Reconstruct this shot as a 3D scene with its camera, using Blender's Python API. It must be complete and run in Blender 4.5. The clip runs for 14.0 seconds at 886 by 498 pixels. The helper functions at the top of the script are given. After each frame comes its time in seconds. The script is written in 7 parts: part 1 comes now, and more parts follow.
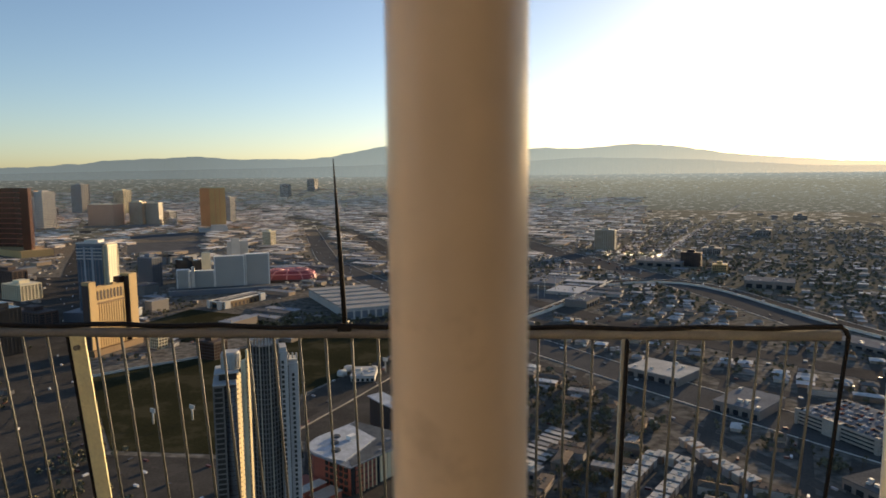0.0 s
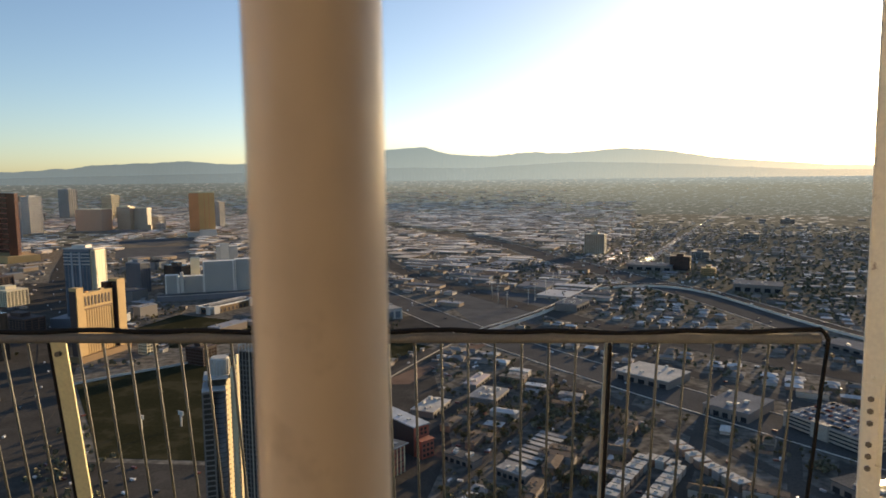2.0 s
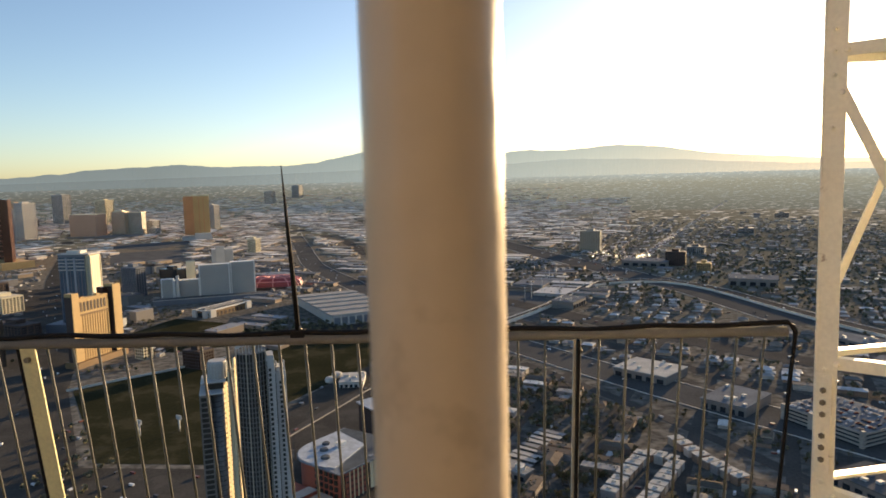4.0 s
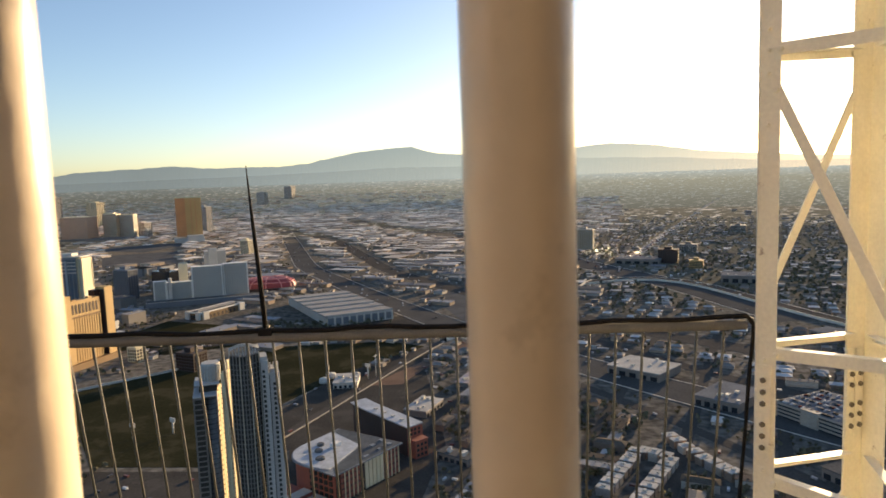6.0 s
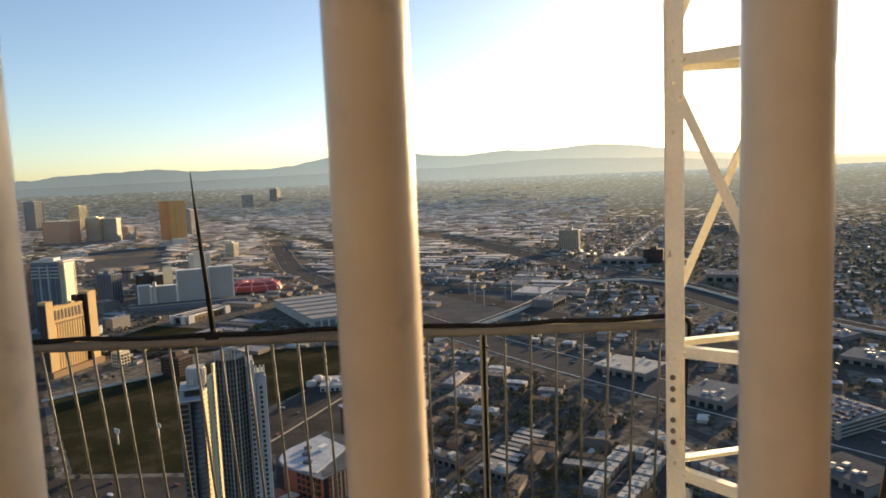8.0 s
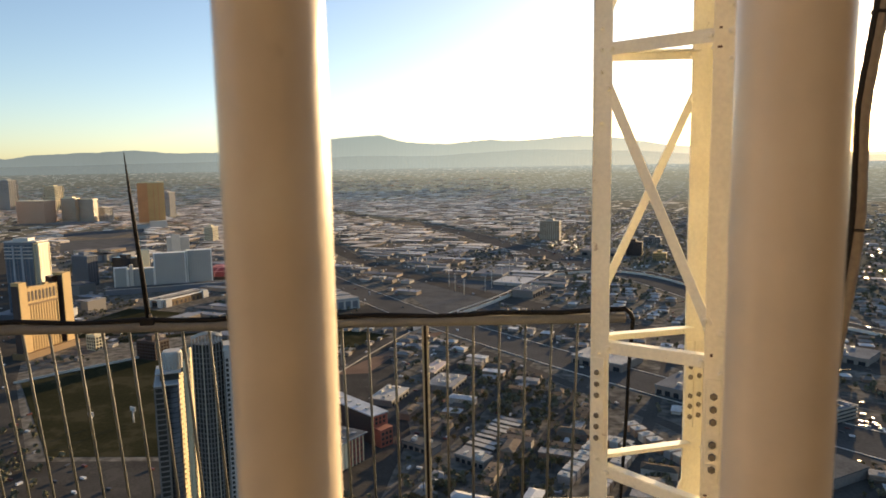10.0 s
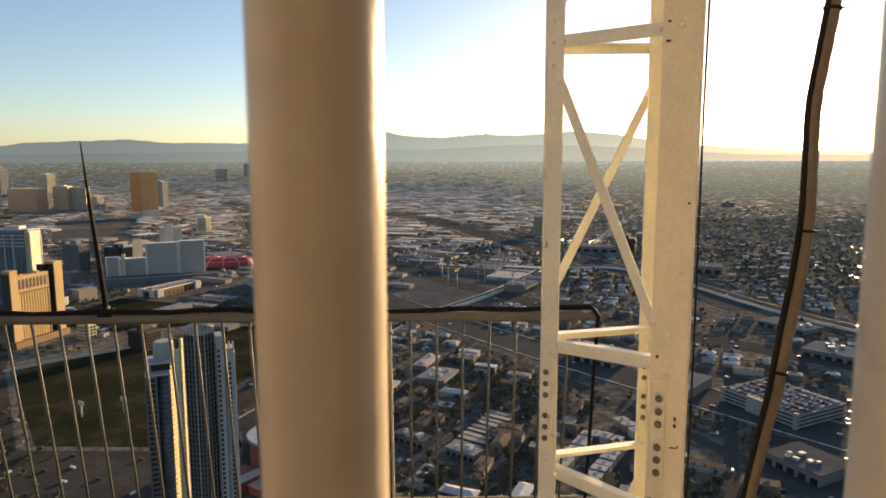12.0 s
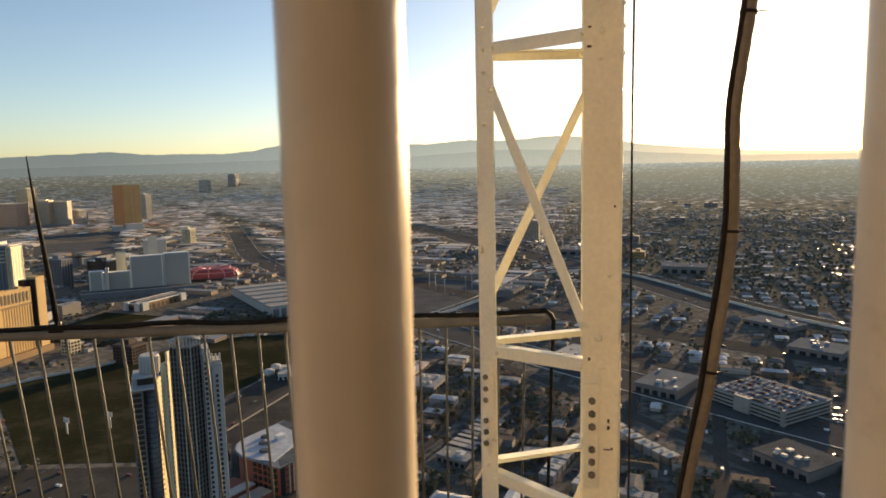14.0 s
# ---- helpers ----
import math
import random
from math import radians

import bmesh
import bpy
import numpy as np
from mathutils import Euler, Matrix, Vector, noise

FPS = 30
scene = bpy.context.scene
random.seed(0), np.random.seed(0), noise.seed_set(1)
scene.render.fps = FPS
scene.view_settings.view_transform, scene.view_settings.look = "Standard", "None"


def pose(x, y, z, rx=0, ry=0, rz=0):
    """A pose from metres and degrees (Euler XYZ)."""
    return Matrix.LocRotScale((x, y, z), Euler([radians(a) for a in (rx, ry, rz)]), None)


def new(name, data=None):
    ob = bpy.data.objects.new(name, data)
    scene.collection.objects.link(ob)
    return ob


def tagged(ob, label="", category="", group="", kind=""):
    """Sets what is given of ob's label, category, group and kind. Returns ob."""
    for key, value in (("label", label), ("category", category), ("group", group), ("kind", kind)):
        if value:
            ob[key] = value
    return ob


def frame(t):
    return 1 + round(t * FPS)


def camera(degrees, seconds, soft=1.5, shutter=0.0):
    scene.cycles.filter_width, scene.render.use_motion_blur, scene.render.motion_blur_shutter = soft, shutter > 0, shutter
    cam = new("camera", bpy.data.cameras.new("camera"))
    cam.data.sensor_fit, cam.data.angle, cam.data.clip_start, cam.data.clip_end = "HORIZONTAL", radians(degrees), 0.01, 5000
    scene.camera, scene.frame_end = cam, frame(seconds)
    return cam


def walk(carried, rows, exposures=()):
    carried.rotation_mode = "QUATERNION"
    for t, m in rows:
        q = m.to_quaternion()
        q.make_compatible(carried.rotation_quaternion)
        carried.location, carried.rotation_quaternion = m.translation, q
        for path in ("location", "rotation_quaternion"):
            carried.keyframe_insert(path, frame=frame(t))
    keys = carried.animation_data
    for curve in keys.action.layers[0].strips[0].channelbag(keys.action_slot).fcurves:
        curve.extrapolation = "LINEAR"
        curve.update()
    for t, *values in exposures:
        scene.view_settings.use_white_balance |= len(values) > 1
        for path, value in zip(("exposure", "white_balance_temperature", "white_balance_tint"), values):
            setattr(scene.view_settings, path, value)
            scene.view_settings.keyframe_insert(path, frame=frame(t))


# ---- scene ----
cam = camera(67.0, 14.0, soft=1.7)
# a phone lens focused far away: what is a hand away goes soft
cam.data.dof.use_dof, cam.data.dof.focus_distance, cam.data.dof.aperture_fstop = True, 60.0, 20.0
EYE = 230.0
ROWS = [
    (0.0, 0.0068, -0.1643, 0.0070, 3.62, -6.29, 0.59),
    (0.3, -0.0321, -0.1542, 0.0119, 3.09, -5.78, 1.88),
    (0.5, -0.0496, -0.1474, 0.0070, 2.75, -6.06, 1.20),
    (0.7, -0.0521, -0.1465, 0.0045, 2.74, -6.36, 0.65),
    (1.0, -0.0368, -0.1470, 0.0030, 2.83, -6.37, 0.26),
    (1.5, 0.0011, -0.1570, 0.0038, 2.74, -6.21, 0.23),
    (2.0, 0.0399, -0.1679, 0.0080, 2.78, -5.92, 0.65),
    (2.5, 0.0766, -0.1642, 0.0096, 2.94, -5.80, 0.84),
    (3.0, 0.1105, -0.1587, 0.0020, 2.61, -6.02, 1.26),
    (3.2, 0.1235, -0.1594, 0.0041, 2.54, -5.93, 1.53),
    (5.3, 0.2564, -0.1856, 0.0001, 2.04, -6.09, 1.56),
    (5.5, 0.2702, -0.1911, -0.0037, 1.92, -6.00, 1.92),
    (6.0, 0.3130, -0.2060, -0.0049, 1.71, -6.02, 2.01),
    (6.5, 0.3603, -0.2199, -0.0077, 0.93, -5.95, 1.87),
    (7.0, 0.4093, -0.2339, -0.0071, 0.54, -5.90, 1.91),
    (7.5, 0.4636, -0.2496, -0.0033, 0.71, -5.68, 1.80),
    (8.0, 0.5256, -0.2698, 0.0045, 0.52, -5.95, 2.35),
    (8.5, 0.5577, -0.2616, 0.0024, -1.39, -6.29, 2.03),
    (9.0, 0.6099, -0.2354, -0.0104, -0.88, -6.40, 0.96),
    (9.2, 0.6333, -0.2298, -0.0076, -0.53, -6.93, 1.22),
    (11.3, 0.8003, -0.1821, -0.0017, -1.84, -6.99, 0.49),
    (11.5, 0.8141, -0.1755, -0.0006, -1.31, -6.87, 0.15),
    (12.0, 0.8530, -0.1743, -0.0068, -1.39, -7.50, 0.12),
    (12.5, 0.8898, -0.1810, -0.0069, -1.47, -7.04, 0.24),
    (13.0, 0.9215, -0.1806, 0.0017, -1.58, -7.05, 0.74),
    (13.5, 0.9591, -0.1905, -0.0037, -2.15, -6.95, 1.08),
    (14.0, 1.0079, -0.1847, -0.0050, -2.69, -6.98, 1.25),
]
walk(cam, [(t, pose(x, y, EYE + z, 90 + p, r, w)) for t, x, y, z, w, p, r in ROWS],
     [(0.0, 0.85, 7500, 17), (1.5, 0.91, 7500, 17), (3.0, 1.14, 7600, 17), (5.5, 1.18, 7600, 18), (7.0, 1.20, 7700, 18), (9.0, 1.22, 7850, 17), (11.5, 1.10, 8000, 17), (12.0, 1.02, 8000, 18), (12.5, 1.16, 8050, 18), (13.5, 1.06, 8050, 17), (14.0, 0.97, 8100, 17)])

# ---------------------------------------------------------------- light
SUN_AZ, SUN_EL = 33.75, 6.5
world = bpy.data.worlds.new("world")
scene.world = world
world.use_nodes = True
wn = world.node_tree.nodes
sky = wn.new("ShaderNodeTexSky")
sky.sky_type = "NISHITA"
sky.sun_disc = False
sky.sun_elevation, sky.sun_rotation = radians(SUN_EL), radians(SUN_AZ)
sky.altitude, sky.air_density, sky.dust_density, sky.ozone_density = 800, 0.85, 1.3, 2.4
world.node_tree.links.new(sky.outputs[0], wn["Background"].inputs[0])
wn["Background"].inputs[1].default_value = 0.13
sun = new("sun", bpy.data.lights.new("sun", "SUN"))
sun.data.energy, sun.data.angle, sun.data.color = 5.0, radians(0.5), (1.0, 0.80, 0.50)
sun_way = Vector((math.sin(radians(SUN_AZ)) * math.cos(radians(SUN_EL)), math.cos(radians(SUN_AZ)) * math.cos(radians(SUN_EL)), math.sin(radians(SUN_EL))))
sun.matrix_world = sun_way.to_track_quat("Z", "Y").to_matrix().to_4x4()


# ---------------------------------------------------------------- materials
def mat(name, color, rough=0.7, metal=0.0, fine=30.0, broad=2.0, vary=0.25, bump=0.0, random_by=None, spread=0.0, spec=0.5, second=None):
    """A procedural surface: broad stains and fine grain about a base colour; spread varies it from piece to piece."""
    m = bpy.data.materials.new(name)
    m.use_nodes = True
    nt = m.node_tree
    n, ln = nt.nodes, nt.links
    b = n["Principled BSDF"]
    b.inputs["Roughness"].default_value, b.inputs["Metallic"].default_value = rough, metal
    b.inputs["Specular IOR Level"].default_value = spec
    tc = n.new("ShaderNodeTexCoord")
    n1, n2 = n.new("ShaderNodeTexNoise"), n.new("ShaderNodeTexNoise")
    n1.inputs["Scale"].default_value, n2.inputs["Scale"].default_value = broad, fine
    n1.inputs["Detail"].default_value = n2.inputs["Detail"].default_value = 4
    for k in (n1, n2):
        ln.new(tc.outputs["Object"], k.inputs["Vector"])
    add = n.new("ShaderNodeMath")
    add.operation = "ADD"
    ln.new(n1.outputs["Fac"], add.inputs[0])
    ln.new(n2.outputs["Fac"], add.inputs[1])
    rng = n.new("ShaderNodeMapRange")
    rng.inputs["From Min"].default_value, rng.inputs["From Max"].default_value = 0.6, 1.4
    rng.inputs["To Min"].default_value, rng.inputs["To Max"].default_value = 1 - vary, 1 + vary
    ln.new(add.outputs[0], rng.inputs["Value"])
    mix = n.new("ShaderNodeMix")
    mix.data_type, mix.blend_type = "RGBA", "MULTIPLY"
    mix.inputs["Factor"].default_value = 1.0
    mix.inputs[6].default_value = (*color, 1)
    ln.new(rng.outputs[0], mix.inputs[7])
    out = mix.outputs[2]
    if random_by:
        if random_by == "object":
            src = n.new("ShaderNodeObjectInfo").outputs["Random"]
        else:
            src = n.new("ShaderNodeNewGeometry").outputs["Random Per Island"]
        ramp = n.new("ShaderNodeValToRGB")
        ramp.color_ramp.interpolation = "CONSTANT"
        cols = second or [tuple(c * (1 - spread) for c in color), color, tuple(min(1, c * (1 + spread)) for c in color)]
        els = ramp.color_ramp.elements
        while len(els) < len(cols):
            els.new(0.5)
        for i, c in enumerate(cols):
            els[i].position, els[i].color = i / len(cols), (*c, 1)
        ln.new(src, ramp.inputs[0])
        ln.new(ramp.outputs[0], mix.inputs[6])
    ln.new(out, b.inputs["Base Color"])
    if bump:
        bp = n.new("ShaderNodeBump")
        bp.inputs["Strength"].default_value, bp.inputs["Distance"].default_value = bump, 0.01
        ln.new(n2.outputs["Fac"], bp.inputs["Height"])
        ln.new(bp.outputs[0], b.inputs["Normal"])
    return m


M = {
    "cream": mat("cream_paint", (0.75, 0.62, 0.475), 0.34, fine=38, broad=9, vary=0.10, bump=0.10),
    "mast": mat("mast_paint", (0.90, 0.86, 0.71), 0.45, fine=80, broad=6, vary=0.10, bump=0.08),
    "galv": mat("galvanised_steel", (0.19, 0.18, 0.16), 0.9, metal=0.0, spec=0.0, fine=120, broad=9, vary=0.2, bump=0.05),
    "picket": mat("picket_steel", (0.13, 0.132, 0.112), 0.6, metal=0.0, fine=90, broad=8, vary=0.2),
    "post": mat("post_paint", (0.72, 0.66, 0.38), 0.5, fine=60, broad=5, vary=0.15, bump=0.05),
    "rubber": mat("black_rubber", (0.016, 0.014, 0.013), 0.75, fine=70, broad=8, vary=0.3, spec=0.15),
    "bolt": mat("bolt_steel", (0.20, 0.175, 0.13), 0.55, metal=0.4, fine=150, broad=20, vary=0.3),
    "haze_band": mat("blue_grey_band", (0.30, 0.32, 0.35), 0.5, fine=0.8, broad=0.05, vary=0.15, spec=0.4),
    "rust": mat("rust", (0.10, 0.055, 0.03), 0.85, fine=200, broad=40, vary=0.3),
    "hose": mat("hose_cover", (0.17, 0.14, 0.105), 0.6, fine=70, broad=6, vary=0.25, bump=0.1),
    "deck": mat("deck_concrete", (0.13, 0.118, 0.10), 0.85, fine=25, broad=1.5, vary=0.2, bump=0.1),
    "wall": mat("tower_wall", (0.122, 0.108, 0.092), 0.8, fine=20, broad=0.8, vary=0.1, bump=0.05),
    "asphalt": mat("asphalt", (0.098, 0.089, 0.078), 0.9, fine=0.4, broad=0.03, vary=0.3, spec=0.0),
    "freeway": mat("freeway_concrete", (0.105, 0.101, 0.095), 0.85, fine=0.4, broad=0.02, vary=0.3, spec=0.0),
    "kerb": mat("pale_concrete", (0.34, 0.31, 0.27), 0.8, fine=0.8, broad=0.05, vary=0.25, spec=0.1),
    # concrete brightened beyond the kerbs: sun glare put into its colour
    "edge_wall": mat("edge_concrete", (0.72, 0.66, 0.57), 0.8, fine=0.8, broad=0.05, vary=0.25, spec=0.1),
    "field": mat("dry_grass", (0.036, 0.035, 0.019), 0.95, fine=0.35, broad=0.02, vary=0.35, spec=0.0),
    "dark_lot": mat("dark_asphalt", (0.074, 0.068, 0.060), 0.9, fine=0.5, broad=0.03, vary=0.35, spec=0.0),
    "lot": mat("worn_asphalt", (0.128, 0.126, 0.122), 0.9, fine=0.5, broad=0.03, vary=0.35, spec=0.0),
    "leaf": mat("leaves", (0.115, 0.105, 0.058), 0.8, fine=1.0, broad=0.1, vary=0.35, random_by="island", spec=0.0,
                second=[(0.13, 0.10, 0.058), (0.10, 0.095, 0.05), (0.16, 0.11, 0.06), (0.085, 0.08, 0.042), (0.14, 0.115, 0.06)]),
    # paler than the near leaves: distance haze put into the colour
    "hazy_leaf": mat("dusty_leaves", (0.16, 0.15, 0.10), 0.85, fine=1.0, broad=0.1, vary=0.35, random_by="island", spec=0.0,
                      second=[(0.18, 0.16, 0.11), (0.14, 0.14, 0.092), (0.19, 0.165, 0.12), (0.125, 0.125, 0.08), (0.17, 0.16, 0.105)]),
    "trunk": mat("bark", (0.12, 0.09, 0.06), 0.9, fine=10, broad=2, vary=0.3),
    "white_wall": mat("white_stucco", (0.53, 0.50, 0.45), 0.7, fine=0.8, broad=0.05, vary=0.12),
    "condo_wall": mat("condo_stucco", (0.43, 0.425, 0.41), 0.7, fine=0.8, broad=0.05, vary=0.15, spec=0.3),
    "condo_glass": mat("condo_glass", (0.052, 0.046, 0.040), 0.4, fine=0.6, broad=0.05, vary=0.3, spec=0.12),
    "bay_glass": mat("bay_glass", (0.12, 0.125, 0.13), 0.3, fine=0.9, broad=0.12, vary=0.6, spec=0.5),
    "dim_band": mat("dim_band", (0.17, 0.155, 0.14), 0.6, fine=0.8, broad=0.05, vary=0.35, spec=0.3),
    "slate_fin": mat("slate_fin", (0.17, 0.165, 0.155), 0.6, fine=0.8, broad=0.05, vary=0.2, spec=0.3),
    "fin": mat("fin_metal", (0.40, 0.365, 0.30), 0.6, fine=0.8, broad=0.05, vary=0.2, spec=0.3),
    "grey_wall": mat("grey_stucco", (0.43, 0.415, 0.385), 0.7, fine=0.8, broad=0.05, vary=0.15),
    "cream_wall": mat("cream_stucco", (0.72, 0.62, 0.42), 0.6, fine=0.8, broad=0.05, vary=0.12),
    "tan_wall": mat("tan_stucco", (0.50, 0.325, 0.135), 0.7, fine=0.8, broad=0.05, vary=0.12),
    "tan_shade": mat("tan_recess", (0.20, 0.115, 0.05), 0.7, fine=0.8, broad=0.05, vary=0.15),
    "peach_wall": mat("peach_stucco", (0.66, 0.42, 0.25), 0.7, fine=0.4, broad=0.03, vary=0.12),
    "dark_glass": mat("dark_glass", (0.030, 0.033, 0.038), 0.2, fine=0.6, broad=0.05, vary=0.3, spec=0.4),
    "blue_glass": mat("blue_glass", (0.075, 0.11, 0.15), 0.15, fine=0.6, broad=0.05, vary=0.3, spec=0.8),
    "gold_glass": mat("gold_glass", (0.66, 0.40, 0.17), 0.45, metal=0.35, fine=0.3, broad=0.02, vary=0.15),
    # on the gold tower's wing this orange paints a warm sky reflection
    "copper_glass": mat("copper_glass", (0.66, 0.30, 0.13), 0.4, metal=0.35, fine=0.3, broad=0.02, vary=0.15),
    "red_soil": mat("red_soil", (0.20, 0.135, 0.10), 0.95, fine=0.5, broad=0.03, vary=0.35, spec=0.0),
    "bronze_glass": mat("bronze_glass", (0.10, 0.048, 0.034), 0.22, metal=0.5, fine=0.3, broad=0.02, vary=0.25),
    "red_wall": mat("red_stucco", (0.31, 0.092, 0.06), 0.7, fine=0.8, broad=0.05, vary=0.15),
    "dome": mat("dome_panel", (0.30, 0.045, 0.048), 0.55, fine=0.4, broad=0.03, vary=0.2),
    "dome_rib": mat("dome_rib", (0.75, 0.30, 0.28), 0.5, fine=0.4, broad=0.03, vary=0.1),
    "edge_paint": mat("white_edge_paint", (0.82, 0.79, 0.73), 0.7, fine=0.8, broad=0.05, vary=0.12),
    "hotel_panel": mat("hotel_panel", (0.375, 0.37, 0.34), 0.75, fine=0.5, broad=0.03, vary=0.1),
    "hotel_glass": mat("hotel_window_panel", (0.30, 0.30, 0.285), 0.5, fine=0.6, broad=0.05, vary=0.15, spec=0.2),
    "fawn_wall": mat("fawn_stucco", (0.50, 0.39, 0.28), 0.7, fine=0.4, broad=0.03, vary=0.12),
    # duller copy of the peach: the hotel front's shade put into colour
    "shaded_peach_wall": mat("rose_stucco", (0.56, 0.36, 0.25), 0.7, fine=0.4, broad=0.03, vary=0.12),
    "pale_roof": mat("pale_roof", (0.20, 0.205, 0.21), 0.7, fine=0.4, broad=0.06, vary=0.3, spec=0.0),
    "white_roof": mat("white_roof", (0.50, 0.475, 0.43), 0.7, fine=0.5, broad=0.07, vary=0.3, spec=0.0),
    "pale_pink": mat("pale_pink_roof", (0.56, 0.46, 0.42), 0.7, fine=0.5, broad=0.07, vary=0.2, spec=0.06),
    "sheet_roof": mat("sheet_roof", (0.42, 0.45, 0.48), 0.6, fine=0.6, broad=0.12, vary=0.3, spec=0.1),
    "post_grey": mat("post_steel", (0.55, 0.50, 0.38), 0.5, fine=60, broad=5, vary=0.15),
    "felt_roof": mat("felt_roof", (0.115, 0.125, 0.132), 0.95, fine=0.5, broad=0.09, vary=0.3, spec=0.0),
    "slate_roof": mat("slate_roof", (0.22, 0.24, 0.26), 0.7, fine=0.5, broad=0.09, vary=0.35, spec=0.04),
    "grey_roof": mat("grey_roof", (0.33, 0.32, 0.305), 0.8, fine=0.4, broad=0.06, vary=0.3, spec=0.0),
    "shop_wall": mat("block_wall", (0.30, 0.26, 0.21), 0.8, fine=0.5, broad=0.05, vary=0.2, random_by="island",
                     second=[(0.30, 0.275, 0.245), (0.20, 0.175, 0.155), (0.40, 0.38, 0.36), (0.31, 0.25, 0.20), (0.17, 0.165, 0.165)]),
    "shop_roof": mat("flat_roof", (0.35, 0.35, 0.36), 0.75, fine=0.3, broad=0.04, vary=0.25, random_by="island",
                     second=[(0.34, 0.35, 0.37), (0.14, 0.14, 0.145), (0.62, 0.61, 0.59), (0.10, 0.095, 0.09), (0.23, 0.235, 0.245), (0.29, 0.30, 0.32), (0.15, 0.125, 0.105), (0.20, 0.205, 0.215), (0.26, 0.27, 0.285)], spec=0.0),
    "outer_wall": mat("outer_wall", (0.36, 0.28, 0.20), 0.8, fine=0.5, broad=0.05, vary=0.2, random_by="island", spread=0.35, spec=0.0),
    "broad_roof": mat("broad_roof", (0.6, 0.55, 0.48), 0.5, fine=0.2, broad=0.02, vary=0.15, random_by="island", spec=0.0,
                      second=[(0.85, 0.80, 0.73), (0.22, 0.195, 0.165), (0.74, 0.66, 0.56), (0.30, 0.26, 0.215), (0.88, 0.84, 0.79), (0.40, 0.36, 0.31), (0.56, 0.50, 0.44)]),
    # lighter than the near roofs: missing sun and haze put into the palette
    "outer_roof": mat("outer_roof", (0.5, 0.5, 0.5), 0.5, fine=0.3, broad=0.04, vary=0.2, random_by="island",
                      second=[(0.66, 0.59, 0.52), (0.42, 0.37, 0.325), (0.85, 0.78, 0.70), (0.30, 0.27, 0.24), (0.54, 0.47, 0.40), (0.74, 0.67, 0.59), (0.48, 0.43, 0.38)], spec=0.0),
    "suburb_roof": mat("suburb_roof", (0.2, 0.2, 0.2), 0.8, fine=0.3, broad=0.04, vary=0.25, random_by="island",
                       second=[(0.26, 0.25, 0.225), (0.33, 0.32, 0.30), (0.21, 0.195, 0.17), (0.42, 0.41, 0.39), (0.26, 0.225, 0.18), (0.66, 0.64, 0.61), (0.24, 0.23, 0.21), (0.36, 0.35, 0.33), (0.22, 0.205, 0.18)], spec=0.0),
    "slate_wall": mat("slate_wall", (0.15, 0.165, 0.19), 0.6, fine=0.8, broad=0.05, vary=0.15),
    "brown_wall": mat("brown_wall", (0.06, 0.035, 0.028), 0.7, fine=0.8, broad=0.05, vary=0.2),
    "yard_wall": mat("yard_wall", (0.30, 0.26, 0.21), 0.8, fine=0.5, broad=0.05, vary=0.2, random_by="object",
                     second=[(0.30, 0.26, 0.21), (0.22, 0.17, 0.13), (0.36, 0.33, 0.29), (0.33, 0.24, 0.17), (0.17, 0.16, 0.15), (0.26, 0.23, 0.20)]),
    "yard_roof": mat("yard_roof", (0.35, 0.35, 0.36), 0.75, fine=0.3, broad=0.05, vary=0.3, random_by="object", spec=0.0,
                     second=[(0.34, 0.35, 0.37), (0.14, 0.14, 0.145), (0.58, 0.57, 0.555), (0.10, 0.095, 0.09), (0.23, 0.235, 0.245), (0.29, 0.30, 0.32), (0.15, 0.125, 0.105), (0.20, 0.205, 0.215), (0.26, 0.27, 0.285)]),
    "home_wall": mat("home_stucco", (0.36, 0.29, 0.22), 0.8, fine=0.6, broad=0.06, vary=0.2, random_by="object",
                     second=[(0.36, 0.29, 0.22), (0.26, 0.18, 0.13), (0.45, 0.40, 0.34), (0.30, 0.26, 0.24), (0.22, 0.16, 0.12)]),
    "house_roof": mat("house_roof", (0.22, 0.19, 0.15), 0.85, fine=0.6, broad=0.1, vary=0.3, random_by="object", spec=0.0,
                      second=[(0.27, 0.255, 0.235), (0.36, 0.345, 0.325), (0.20, 0.185, 0.165), (0.46, 0.45, 0.43), (0.25, 0.205, 0.165), (0.64, 0.625, 0.60), (0.24, 0.23, 0.215)]),
    "home_roof": mat("home_roof", (0.35, 0.35, 0.36), 0.75, fine=0.4, broad=0.08, vary=0.3, random_by="object",
                     second=[(0.56, 0.545, 0.52), (0.15, 0.125, 0.10), (0.27, 0.24, 0.205), (0.12, 0.10, 0.08), (0.66, 0.65, 0.62), (0.20, 0.15, 0.11), (0.36, 0.34, 0.315), (0.15, 0.125, 0.105), (0.23, 0.18, 0.135)], spec=0.0),
    "garage_car": mat("garage_car_paint", (0.4, 0.4, 0.4), 0.8, fine=3, broad=1, vary=0.1, random_by="object",
                      spec=0.03, second=[(0.45, 0.45, 0.45), (0.04, 0.04, 0.04), (0.20, 0.20, 0.20), (0.14, 0.04, 0.035), (0.55, 0.55, 0.54), (0.08, 0.08, 0.09), (0.32, 0.32, 0.32)]),
    "windscreen": mat("windscreen", (0.03, 0.035, 0.04), 0.33, fine=3, broad=1, vary=0.1, spec=0.8),
    "car": mat("car_paint", (0.4, 0.4, 0.4), 0.38, fine=3, broad=1, vary=0.1, random_by="island",
               second=[(0.7, 0.7, 0.7), (0.05, 0.05, 0.05), (0.3, 0.3, 0.31), (0.14, 0.045, 0.035), (0.55, 0.55, 0.54)]),
}


